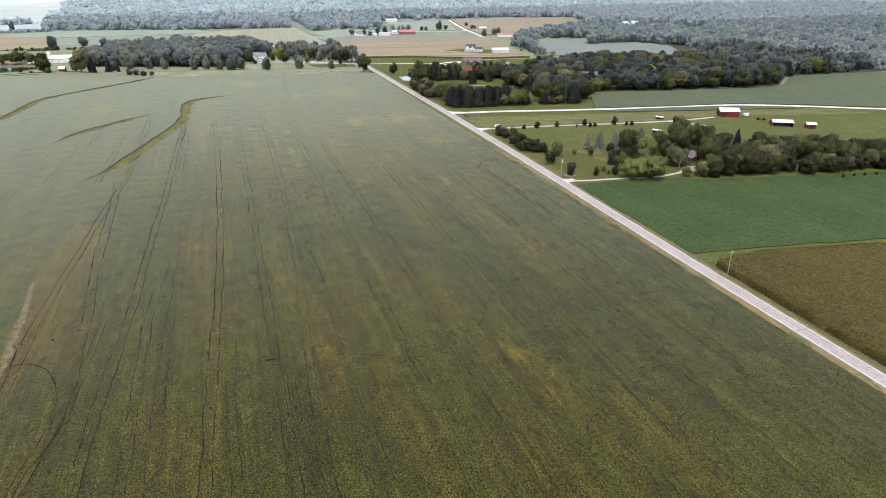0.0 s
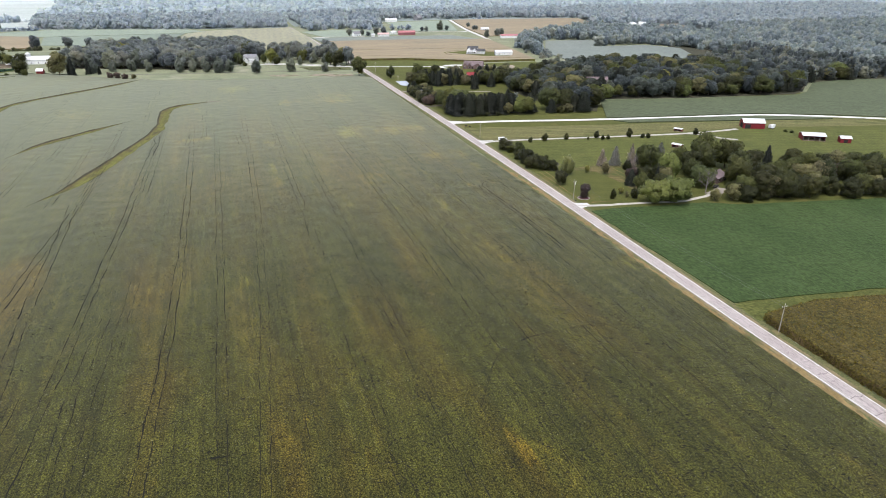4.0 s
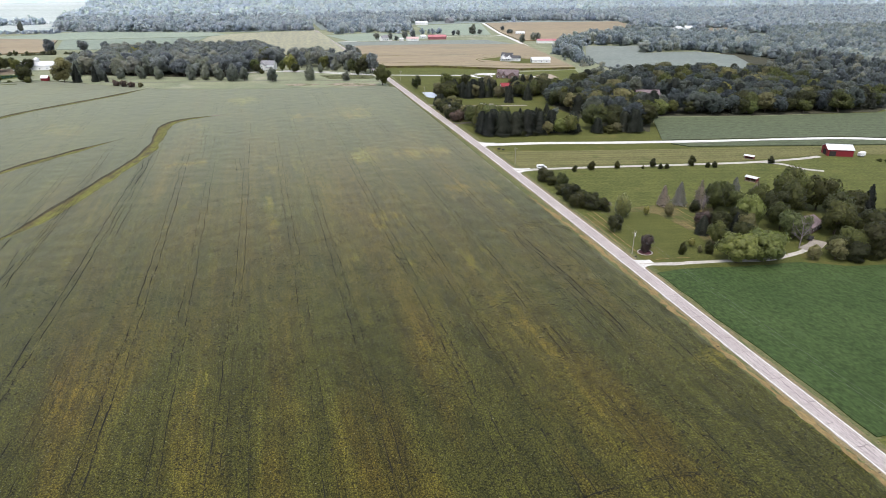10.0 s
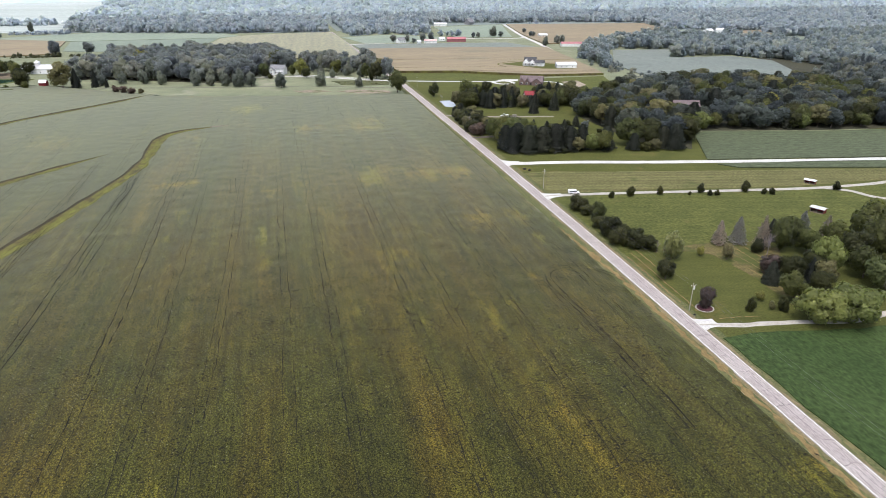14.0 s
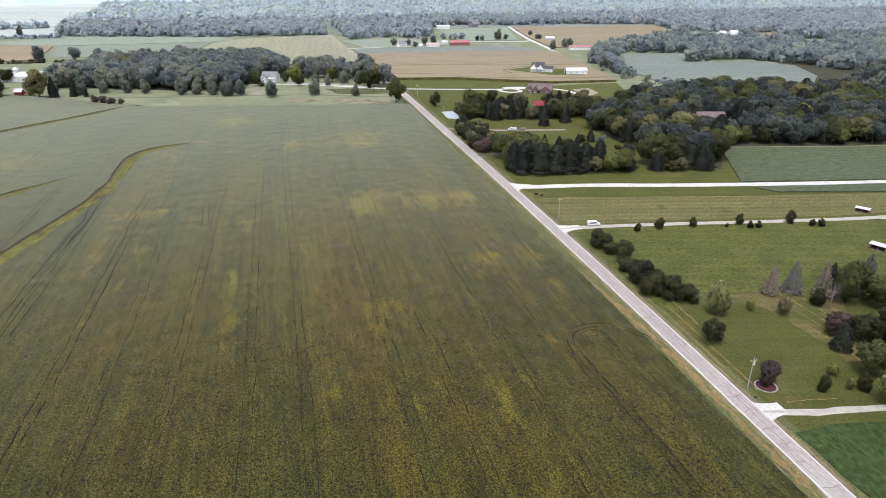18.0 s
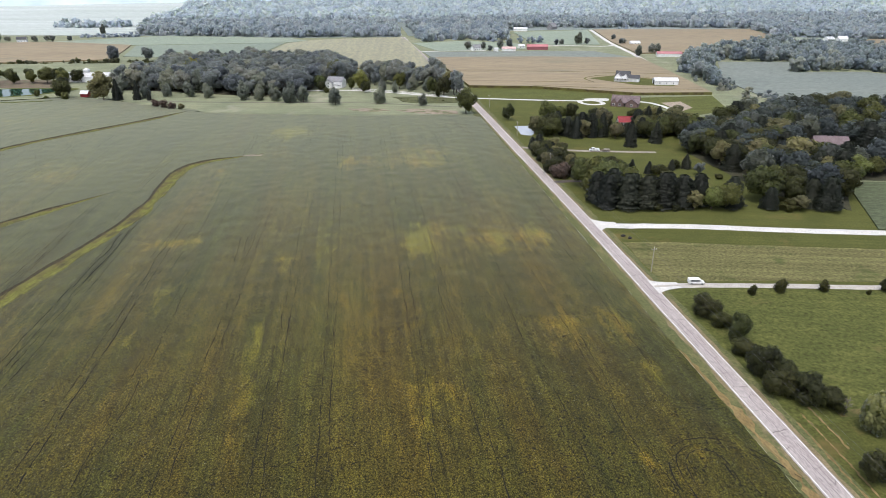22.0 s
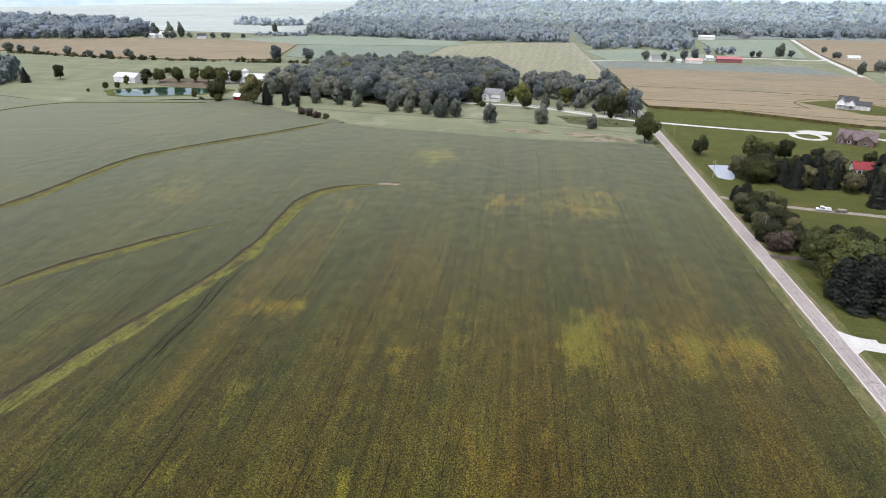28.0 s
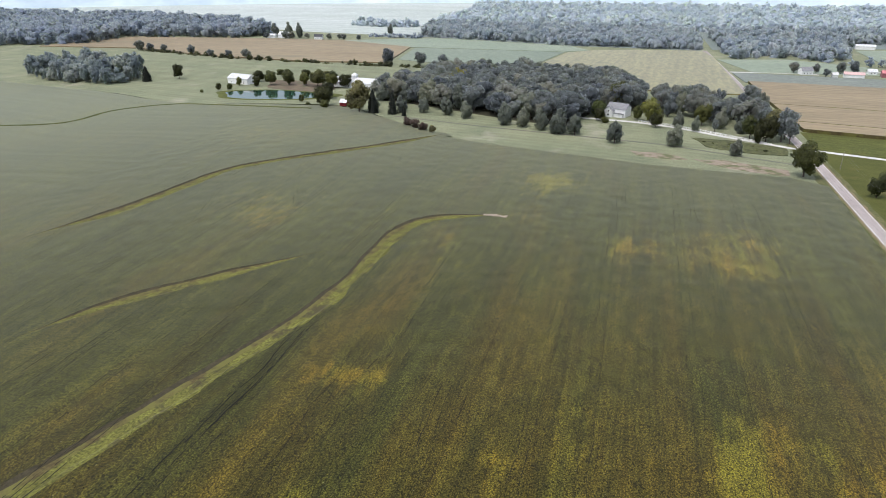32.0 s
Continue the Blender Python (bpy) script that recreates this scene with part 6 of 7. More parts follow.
for k, x, y, h, w in (("purple", 6.5, 511.5, 9.5, 0.95), ("purple", 12.5, 514, 8, 1.0), ("shrub", 15.5, 512.5, 9, 1.0), ("shrub", 21, 515, 9.8, 0.95), ("dark", 28, 516, 10.3, 0.9), ("shrub", 34.5, 515, 10, 0.95), ("shrub", 5.5, 521, 8.5, 0.9), ("shrub", 39.5, 517, 7.5, 1.0)):
    tree(k, x, y, h, w, "shrubs behind the maples", "between the maples and the thicket")
for k, x, y, h, w in (("spruce", 46, 516, 7, 1.2), ("spruce", 54, 513, 6.5, 1.3), ("shrub", 58, 511, 6, 1.3), ("cedar", 63, 517, 4, 1.2), ("spruce", 68, 517, 6, 1.2), ("cedar", 72, 520, 5.5, 1.2), ("spruce", 77, 519, 8, 1.2), ("sparse", 78, 507, 7, 1.1), ("spruce", 30, 511, 6, 1.3), ("shrub", 25, 512, 5, 1.2), ("spruce", 36, 512, 7, 1.2), ("olive", 57, 498, 6, 1.2), ("olive", 53, 488, 8, 1.0), ("shrub", 85, 500, 3, 1.5)):
    tree(k, x, y, h, w, "young evergreens on the pine lawn", "behind the pine row")
plant([(94, 520), (118, 500), (125, 540), (100, 560)], 9.0, ("oak", "dark", "olive", "dark"), 11, 15, 1.0, "wood margin trees", "at the edge of the wood", 45)
# the near edge of the mixed wood
plant([(120, 452), (145, 492), (222, 476), (315, 464), (331, 470), (375, 506), (440, 503), (440, 516), (370, 520), (325, 484), (312, 476), (225, 490), (140, 506), (112, 470)], 12, ("oak", "pine", "dark", "olive", "spruce", "tall", "maple", "pine", "dark", "oak"), 10, 17, 1.15, "front trees of the mixed wood", "at the front of the wood", 49)
plant([(99, 480), (118, 453), (145, 493), (222, 476), (315, 464), (331, 470), (345, 482), (345, 615), (318, 612), (240, 640), (170, 625), (140, 600), (105, 575), (93, 550), (94, 520)], 10.0, ("forest", "forest", "forest", "dark", "olive", "forest", "pine", "forest", "tall", "forest"), 11, 18, 1.12, "trees of the mixed wood", "in the mixed wood", 52, holes=[HOUSE_GAP])
tree("yellow", 228, 522, 17, 0.95, "trees of the mixed wood", "in the mixed wood")
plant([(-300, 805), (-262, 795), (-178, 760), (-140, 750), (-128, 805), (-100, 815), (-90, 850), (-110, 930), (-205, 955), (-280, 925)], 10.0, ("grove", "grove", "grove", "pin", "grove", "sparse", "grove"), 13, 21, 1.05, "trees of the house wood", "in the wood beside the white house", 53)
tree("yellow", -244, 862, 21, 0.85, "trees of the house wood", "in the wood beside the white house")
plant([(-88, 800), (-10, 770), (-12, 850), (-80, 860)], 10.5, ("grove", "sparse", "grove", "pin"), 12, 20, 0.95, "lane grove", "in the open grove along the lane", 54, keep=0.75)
# along the barn drive
for x, y, h in ((32, 382, 4.0), (42, 382.5, 5.6), (56, 381, 4.6), (69, 377, 2.2), (76, 378.5, 5.2), (77.5, 374, 3.4), (81, 373.5, 3.4), (97, 375, 6.2), (103.5, 370, 3.6), (107, 369, 4.0), (141, 367, 4.8)):
    tree("cedar", x, y, h, 1.2, "cedars along the barn drive", "beside the gravel barn drive")
# bushes by the road
for k, x, y, h, w in (("shrub", 10.5, 371, 8, 1.05), ("shrub", 11.5, 364, 5.5, 1.1), ("bush", 12.5, 357, 9, 0.72), ("shrub", 10, 340, 10.5, 0.75), ("shrub", 8.5, 332, 8, 1.0), ("shrub", 14, 328, 8.5, 1.05), ("shrub", 9.5, 349, 6, 1.1), ("shrub", 18, 325, 6.5, 1.0), ("shrub", 12.5, 336, 8, 1.0)):
    tree(k, x, y, h, w, "roadside bushes", "in the roadside thicket")
plant([(112, 262), (150, 252), (205, 242), (208, 258), (150, 278), (132, 292), (116, 280)], 9.5, ("oak", "dark", "dark", "oak", "olive"), 10, 14, 1.05, "trees round the house in the grove", "in the house grove", 46)
plant([(70, 257), (92, 250), (146, 239), (206, 229), (206, 236), (146, 247), (94, 259), (72, 263)], 5.5, ("shrub", "dark", "shrub", "olive", "oak"), 8, 11.5, 1.0, "shrubs along the field", "in the hedge by the field", 47)
tree("willow", 20.8, 315.5, 11.0, 0.78, where="on the house lawn")
tree("dark", 10, 301.5, 8.3, 0.8, where="near the road")
tree("yellow", 32.4, 315, 4.6, 0.75, where="small, on the house lawn")
tree("purple", 11.2, 280.6, 8.0, 0.62, where="in a flower bed")
tree("cedar", 23, 275, 6.2, 0.75, where="by the house drive")
tree("yellow", 30.5, 280.5, 3.6, 1.0, where="by the house drive")
tree("olive", 29.6, 273.9, 3.4, 0.7, where="by the house drive")
bare_tree(19, 322, 5, "beside the roadside bushes")
bare_tree(57, 310, 9, "on the house lawn")
bare_tree(69, 268, 12, "beside the maples")
for k, x, y, h, w in (("brown", 46, 323, 10, .95), ("blue", 53.7, 322.5, 11, .95), ("brown", 60, 317, 13, .75), ("blue", 81, 321, 11.5, .9), ("brown", 93, 321, 8.5, 1.0), ("spruce", 68, 322, 9, .9), ("olive", 40, 310, 6.5, .75), ("purple", 48, 298, 8.3, .95), ("spruce", 42.3, 290, 8.4, 1.15), ("dark", 52, 292, 9.2, 1.0), ("shrub", 55, 313, 6.5, .75), ("cedar", 33, 273, 6.2, .9),
                      ("maple", 37.5, 263.5, 13, 1.1), ("maple", 47, 262, 14, 1.15), ("oak", 41, 278, 11, .95), ("maple", 74, 277, 13, .95), ("maple", 65, 292, 15, .75), ("oak", 64, 312, 13.5, .7), ("oak", 72, 316, 13, .8), ("spruce", 56, 288, 9, .8), ("dark", 52, 279, 9, 1), ("olive", 58, 284, 10, .8), ("olive", 74, 256, 8, 1.1), ("olive", 66, 258, 6, 1),
                      ("oak", 99, 306, 19, .95), ("dark", 108, 301, 18, .9), ("oak", 92, 298, 16, .8), ("oak", 93, 276, 15, 1.0), ("oak", 101, 283, 15, .9), ("dark", 90, 256, 14, 1.05), ("dark", 98, 252, 13, 1.0), ("shrub", 80, 254, 8, 1.1), ("dark", 106, 258, 13, 1.0),
                      ("oak", 76, 286, 12, 1.0), ("dark", 82, 296, 14, 1.0), ("oak", 84, 308, 12, 1.0), ("dark", 112, 288, 14, 1.1), ("oak", 114, 274, 12, 1.1), ("dark", 103, 268, 13, 1.1), ("olive", 54, 270, 7, 1.0), ("dark", 60, 292, 10, 1.0), ("oak", 72, 308, 11, 1.0), ("spruce", 130, 295, 12, .8), ("oak", 120, 258, 9, 1.1), ("dark", 148, 276, 13, 1), ("purple", 142, 268, 11, 1.0), ("dark", 152, 262, 12, 1), ("oak", 166, 252, 12, 1), ("dark", 178, 256, 13, 1), ("oak", 190, 248, 13, 1), ("dark", 202, 246, 13, 1)):
    tree(k, x, y, h, w, "trees round the house in the grove", "in the house grove")
for x, y, h in ((142, 231, 2.4), (149, 230.5, 2.1), (155, 229.5, 2.4), (162, 228.5, 2.2), (168, 227.5, 2.2)):
    tree("cedar", x, y, h, 1.0, "young cedars along the field", "in a row by the field")
for x, y, h in ((202, 355, 1.8), (206, 354, 1.5), (204, 352, 1.6)):
    tree("bush", x, y, h, 1.6, "overgrown mound", "on an overgrown mound")
# by the pond
for k, x, y, h, w in (("dark", -328, 771, 16, 1.0), ("bush", -323, 764, 7, .9), ("olive", -291, 755, 22, .95), ("spruce", -281, 757, 17, .75), ("spruce", -266, 757, 15.5, .7), ("spruce", -256, 753, 8, .8), ("dark", -262, 768, 10, .8), ("bush", -340, 770, 3, 1.2), ("dark", -337, 800, 14, .9), ("purple", -243, 724, 7, .9), ("purple", -236, 719, 7, .9), ("purple", -229, 714, 6.5, .9), ("olive", -221, 708, 5.5, 1.0),
                      ("dark", -518, 853, 15, .8), ("oak", -415, 845, 14, .9), ("oak", -400, 850, 14, .9), ("oak", -385, 852, 12, .9), ("dark", -424, 835, 10, .9), ("oak", -440, 833, 8, .8), ("oak", -355, 845, 14, .9), ("dark", -345, 850, 14, .9), ("bush", -447, 812, 6, .8), ("bush", -438, 815, 6, .8), ("bush", -352, 783, 6, .8), ("bush", -452, 795, 3, 1),
                      ("oak", -371, 849, 16, 1.1), ("oak", -367, 868, 13, 1.1), ("dark", -407, 896, 8, 1.3), ("oak", -432, 893, 8, 1.3), ("oak", -418, 880, 9, 1.3), ("dark", -436, 860, 11, 1.1), ("oak", -390, 890, 8, 1.3), ("olive", -380, 885, 8, 1.3), ("tall", -275, 842, 8, 1), ("tall", -262, 838, 8, 1), ("tall", -250, 832, 9, 1), ("grove", -325, 1000, 17, .9), ("grove", -362, 1000, 18, .9), ("grove", -300, 1000, 14, 1), ("grove", -681, 1040, 9, 1), ("grove", -627, 1022, 12, 1), ("grove", -593, 1012, 9, 1.1), ("grove", -566, 1008, 10, 1), ("grove", -539, 1004, 12, 1.1), ("grove", -718, 1041, 13, 1.2), ("grove", -702, 1040, 10, 1.2), ("spruce", -537, 832, 14, 1.0)):
    tree(k, x, y, h, w, "trees round the pond", "by the farm pond" if y < 900 else "on the far hedgerow")
for k, x, y, h in (("grove", 49, 1053, 12), ("grove", 69, 1055, 10), ("grove", 73, 1032, 9), ("grove", 92, 1058, 12), ("grove", 106, 1068, 12), ("pin", 210, 1102, 17), ("grove", 218, 1092, 10), ("grove", 182, 1088, 9), ("grove", 176, 1092, 8), ("grove", 274, 1142, 9), ("grove", 264, 1087, 9), ("grove", 270, 1090, 8), ("pin", 239, 966, 14), ("grove", 264, 987, 12), ("grove", 272, 990, 12)):
    tree(k, x, y, h, 0.9, "trees at the distant farms", "at the distant farm")


for k, x, y, h, w in (("grove", -612, 1226, 12, 1.1), ("grove", -642, 1222, 10, 1.1), ("grove", -600, 1222, 11, 1.2), ("pin", -640, 1246, 22, .8), ("pin", -618, 1250, 24, .7), ("pin", -600, 1248, 23, .7), ("grove", -580, 1236, 9, 1.2), ("grove", -545, 1236, 9, 1.2), ("grove", -530, 1240, 8, 1.2), ("grove", -520, 1232, 10, 1), ("grove", -498, 1236, 8, 1.1), ("pin", -485, 1334, 17, .7)):
    tree(k, x, y, h, w, "trees at the far-left farm", "at the distant white barn")


# ---- buildings ----
def window(parent, x, y, z, w, h, face):
    """A framed window set in a wall; face is 'x' or 'y', the axis of its normal."""
    s = 0.06
    if face == "y":
        f = part("window", box(bmesh.new(), x - w / 2, x + w / 2, y - s, y + s, z, z + h), WHITE, parent)
        part("pane", boxed(x - w / 2 + 0.12, x + w / 2 - 0.12, y - s - 0.02, y + s + 0.02, z + 0.12, z + h - 0.12), GLASS, f)
    else:
        f = part("window", box(bmesh.new(), x - s, x + s, y - w / 2, y + w / 2, z, z + h), WHITE, parent)
        part("pane", boxed(x - s - 0.02, x + s + 0.02, y - w / 2 + 0.12, y + w / 2 - 0.12, z + 0.12, z + h - 0.12), GLASS, f)
    return f


def gable(name, x, y, turn, length, width, eave, rise, wall, roof, label, category="house", windows=0, doors=(), over=0.4, base=0.0, group=""):
    """A gabled building along its own x axis, with walls, a roof of two slopes, windows and doors."""
    e = thing(name, x, y, base, turn, label, category, group)
    bm = bmesh.new()
    prism(bm, [(-width / 2, 0), (width / 2, 0), (width / 2, eave), (0, eave + rise), (-width / 2, eave)], -length / 2, length / 2)
    bm.transform(Matrix.Rotation(radians(90), 4, "Z"))
    part("wall", bm, wall, e)
    k = rise / (width / 2)
    for s in (1, -1):
        bm = bmesh.new()
        prism(bm, [(0, eave + rise + 0.05), (s * (width / 2 + over), eave - over * k + 0.05), (s * (width / 2 + over), eave - over * k + 0.2), (0, eave + rise + 0.2)], -length / 2 - over, length / 2 + over)
        bm.transform(Matrix.Rotation(radians(90), 4, "Z"))
        part("roof", bm, roof, e)
    part("ridge", boxed(-length / 2 - over, length / 2 + over, -0.2, 0.2, eave + rise + 0.12, eave + rise + 0.26), roof, e)
    for i in range(windows):
        px = -length / 2 + (i + 0.7) * length / (windows + 0.4)
        for s in (1, -1):
            window(e, px, s * width / 2, min(0.9, eave * 0.35), 1.0, 1.3, "y")
    # Doors are closed dark slabs; the shade inside a doorway is painted on.
    for px, face, w, h in doors:
        if face in ("front", "back"):
            s = -1 if face == "front" else 1
            part("door", boxed(px - w / 2, px + w / 2, s * width / 2 - 0.06, s * width / 2 + 0.06, 0, h), DARK, e, "dark slab painted as a shaded open doorway")
        else:
            s = -1 if face == "left" else 1
            part("door", boxed(s * length / 2 - 0.06, s * length / 2 + 0.06, px - w / 2, px + w / 2, 0, h), DARK, e, "dark slab painted as a shaded open doorway")
    return e


gable("red_barn", 191, 373, -25, 13.5, 9, 3.8, 1.9, RED, METAL_ROOF, "red steel barn with a pale metal roof", "barn", 0, ((-4, "front", 3.4, 2.8), (0, "left", 4, 3)))
def open_shed(name, x, y, turn, length, width, eave, rise, label, category="shed"):
    """A roof on posts with a back wall and two end walls, open along its front."""
    e = thing(name, x, y, 0, turn, label, category)
    part("back_wall", boxed(-length / 2, length / 2, width / 2 - 0.12, width / 2, 0, eave), RED, e)
    for s in (-1, 1):
        part("end_wall", boxed(s * length / 2 - 0.06, s * length / 2 + 0.06, -width / 2, width / 2 - 0.13, 0, eave), RED, e)
    for px in np.linspace(-length / 2 + 0.15, length / 2 - 0.15, max(3, int(length / 2.6))):
        part("post", boxed(px - 0.08, px + 0.08, -width / 2, -width / 2 + 0.16, 0, eave), WOODPOLE, e)
    part("dirt_floor", boxed(-length / 2 + 0.1, length / 2 - 0.1, -width / 2 - 0.8, width / 2 - 0.2, 0.02, 0.08), SOIL, e)
    k = rise / (width / 2)
    for s in (1, -1):
        bm = bmesh.new()
        prism(bm, [(0, eave + rise + 0.05), (s * (width / 2 + 0.4), eave - 0.4 * k + 0.05), (s * (width / 2 + 0.4), eave - 0.4 * k + 0.17), (0, eave + rise + 0.17)], -length / 2 - 0.4, length / 2 + 0.4)
        bm.transform(Matrix.Rotation(radians(90), 4, "Z"))
        part("roof", bm, METAL_ROOF, e)
    return e


open_shed("open_barn", 203, 335, -30, 13, 9, 3.0, 1.2, "open-fronted red barn with a pale metal roof", "barn")
gable("red_shed", 216, 323, -30, 6, 5, 2.8, 1.0, RED, METAL_ROOF, "small red shed with a pale roof", "shed", 0, ((0, "front", 2, 2),))
open_shed("run_in_shed", 110, 344, -64, 5.4, 3.2, 1.9, 0.45, "small open red run-in shed in the pasture")
open_shed("run_in_shed", 137, 379, -56, 4.8, 2.6, 1.6, 0.4, "low open red run-in shed beside the barn drive")
gable("grove_house", 87, 284, 25, 10, 8, 2.7, 2.0, BRICK, SHINGLE, "low brick house with a brown shingle roof under the trees", "house", 3, ((4, "front", 3, 2.2),))
gable("grey_roof_house", 172, 262, -15, 14, 9, 2.8, 2.0, WHITE, SHINGLE_GREY, "house with a grey roof among the trees", "house", 3)
gable("wood_house", 169, 536, -15, 18, 10, 6, 4, BRICK, SHINGLE, "brown-roofed house hidden in the wood", "house", 3)
gable("red_roof_house", 84, 618, -10, 11, 8, 3.2, 2.8, WHITE, SHINGLE_RED, "house with a red roof among the trees", "house", 3)
e = gable("brick_house", 110, 684, -28, 20, 12, 2.8, 4.4, BRICK, SHINGLE, "large brick house with a steep brown shingle roof", "house", 4, ((0, "front", 1.2, 2.2),))
for px, w in ((-8, 4.4), (-3.4, 3.6), (5, 8)):
    bm = bmesh.new()
    prism(bm, [(px - w / 2, 0), (px + w / 2, 0), (px + w / 2, 3.2), (px, 6.0), (px - w / 2, 3.2)], -8.2, 0)
    part("wing", bm, BRICK, e)
    for s in (1, -1):
        bm = bmesh.new()
        prism(bm, [(px, 6.05), (px + s * (w / 2 + 0.3), 2.95), (px + s * (w / 2 + 0.3), 3.1), (px, 6.2)], -8.5, 0)
        part("wing_roof", bm, SHINGLE, e)
    window(e, px, -8.2, 0.9, 1.6, 1.5, "y")
e = gable("white_house", 147, 784, -30, 12, 8, 4.6, 3.4, WHITE, SHINGLE_DARK, "white two-storey farmhouse with charcoal roofs in the corn", "house", 3, base=2.3)
for px, w, d in ((-3.4, 5.0, -7.5), (3.0, 3.6, -6.0)):
    bm = bmesh.new()
    prism(bm, [(px - w / 2, 0), (px + w / 2, 0), (px + w / 2, 4.2), (px, 4.2 + w * 0.55), (px - w / 2, 4.2)], d, 0)
    part("wing", bm, WHITE, e)
    for q in (1, -1):
        bm = bmesh.new()
        prism(bm, [(px, 4.25 + w * 0.55), (px + q * (w / 2 + 0.3), 3.95), (px + q * (w / 2 + 0.3), 4.1), (px, 4.4 + w * 0.55)], d - 0.3, 0)
        part("wing_roof", bm, SHINGLE_GREY, e)
    window(e, px, d, 0.9, 1.2, 1.4, "y")
part("porch", boxed(-6.4, 6, -9.6, -7.6, 0.0, 0.4), CONCRETE, e)
part("porch_roof", boxed(-6.6, 6.2, -9.8, -6.0, 2.7, 2.9), METAL_ROOF, e)
for px in (-6.2, -3, 0.5, 5.8):
    part("porch_post", boxed(px - 0.1, px + 0.1, -9.6, -9.4, 0.4, 2.7), WHITE, e)
part("garage", boxed(6, 15, -7, 1, 0, 3.2), WHITE, e)
bm = bmesh.new()
prism(bm, [(-7.4, 3.2), (1.4, 3.2), (1.4, 3.35), (-3.0, 5.8), (-7.4, 3.35)], -15.3, -5.7)
bm.transform(Matrix.Rotation(radians(90), 4, "Z"))
bm.transform(Matrix.Diagonal((1, 1, 1, 1)))
part("garage_roof", bm, SHINGLE_DARK, e)
for px in (8.3, 12.2):
    part("garage_door", boxed(px - 1.3, px + 1.3, -7.06, -6.98, 0, 2.3), METAL_ROOF, e)
gable("pole_shed", 176, 759, -10, 20, 10, 3.4, 2.0, WHITE, METAL_ROOF, "long white pole shed with a pale roof", "shed", 3, ((0, "left", 4, 3),), base=2.25)
e = gable("lawn_house", -110, 796, -22, 14, 10, 5.6, 3.2, WHITE, SHINGLE_GREY, "white two-storey house with a grey roof before the wood", "house", 3, ((0, "front", 1.4, 2.2),))
bm = bmesh.new()
prism(bm, [(-7, 0), (-1, 0), (-1, 4.6), (-4, 7.2), (-7, 4.6)], -8.5, -4)
part("wing", bm, WHITE, e)
for s in (1, -1):
    bm = bmesh.new()
    prism(bm, [(-4, 7.25), (-4 + s * 3.4, 4.3), (-4 + s * 3.4, 4.45), (-4, 7.4)], -8.9, -3)
    part("wing_roof", bm, SHINGLE_GREY, e)
window(e, -4, -8.5, 0.9, 1.4, 1.4, "y")
window(e, -4, -8.5, 3.6, 1.2, 1.3, "y")
part("porch", boxed(-0.8, 6, -7.2, -4.9, 0, 2.6, bevel=0.05), WHITE, e)
part("porch_roof", boxed(-1.0, 6.4, -7.6, -4.9, 2.6, 2.8), SHINGLE_GREY, e)
gable("white_barn", -446, 848, -12, 24, 13, 5, 3, WHITE, METAL_ROOF, "white barn with a pale roof behind the pond", "barn", 3)
e = gable("long_stable", -331, 857, -8, 58, 15, 4.6, 3.2, WHITE, METAL_ROOF, "long white stable with a pale roof and a cupola", "barn", 8, ((0, "right", 4, 3.6),))
part("cupola", boxed(-10, -6, -2, 2, 7.4, 10), WHITE, e)
bm = bmesh.new()
bmesh.ops.create_cone(bm, cap_ends=True, segments=4, radius1=3.6, radius2=0.05, depth=2.2, matrix=Matrix.Translation((-8, 0, 11.1)) @ Matrix.Rotation(radians(45), 4, "Z"))
part("cupola_roof", bm, METAL_ROOF, e)
gable("red_pump_house", -312, 776, -10, 6, 5, 2.8, 2.0, RED, METAL_ROOF, "small red shed by the pond", "shed", 0)
gable("distant_red_barn", 137, 1046, -8, 26, 11, 4, 2, plain("dull_red_steel", (0.26, 0.1, 0.11), 0.6), plain("rose_steel_roof", (0.42, 0.16, 0.17), 0.6), "long red barn at the distant farm", "barn")
gable("distant_shed", 98, 1037, -8, 17, 9, 3, 1.8, WHITE, plain("pink_steel_roof", (0.52, 0.36, 0.34), 0.6), "pale shed with a pinkish roof at the distant farm", "shed")
gable("distant_house", 58, 1046, 20, 11, 8, 4, 3, WHITE, SHINGLE_GREY, "white house at the distant farm", "house", 3)
gable("distant_cottage", 120, 1062, 5, 8, 6, 3, 2, WHITE, METAL_ROOF, "small white house behind the red barn", "house", 2)
gable("small_white_shed", 81, 1034, 10, 5, 4, 2.6, 1.6, WHITE, METAL_ROOF, "small white shed between the farm trees", "shed")
gable("road_house", 281, 1080, -5, 13, 8, 3, 2, WHITE, METAL_ROOF, "low white house by the distant road", "house", 3)
gable("distant_long_barn", 272, 957, -14, 28, 10, 3.6, 1.8, WHITE, plain("dull_rose_roof", (0.38, 0.17, 0.18), 0.7), "long low barn with a pinkish red roof", "barn")
gable("distant_white_barn", 176, 1300, -8, 22, 10, 4, 2, WHITE, METAL_ROOF, "white barn by the far woods", "barn")
gable("far_cottage", 563, 1078, 20, 14, 9, 4, 3, WHITE, METAL_ROOF, "white house in a far clearing", "house", 3)
gable("far_cottage", 586, 1082, -15, 12, 9, 4, 3, WHITE, METAL_ROOF, "low white house in a far clearing", "house", 2)
gable("far_barn", 236, 1323, 40, 14, 11, 5, 5, SHINGLE_GREY, SHINGLE_GREY, "tall grey barn with a pitched roof", "barn")
gable("far_left_barn", -618, 1236, -10, 18, 11, 5, 4, WHITE, METAL_ROOF, "white barn before the west wood", "barn", 3)
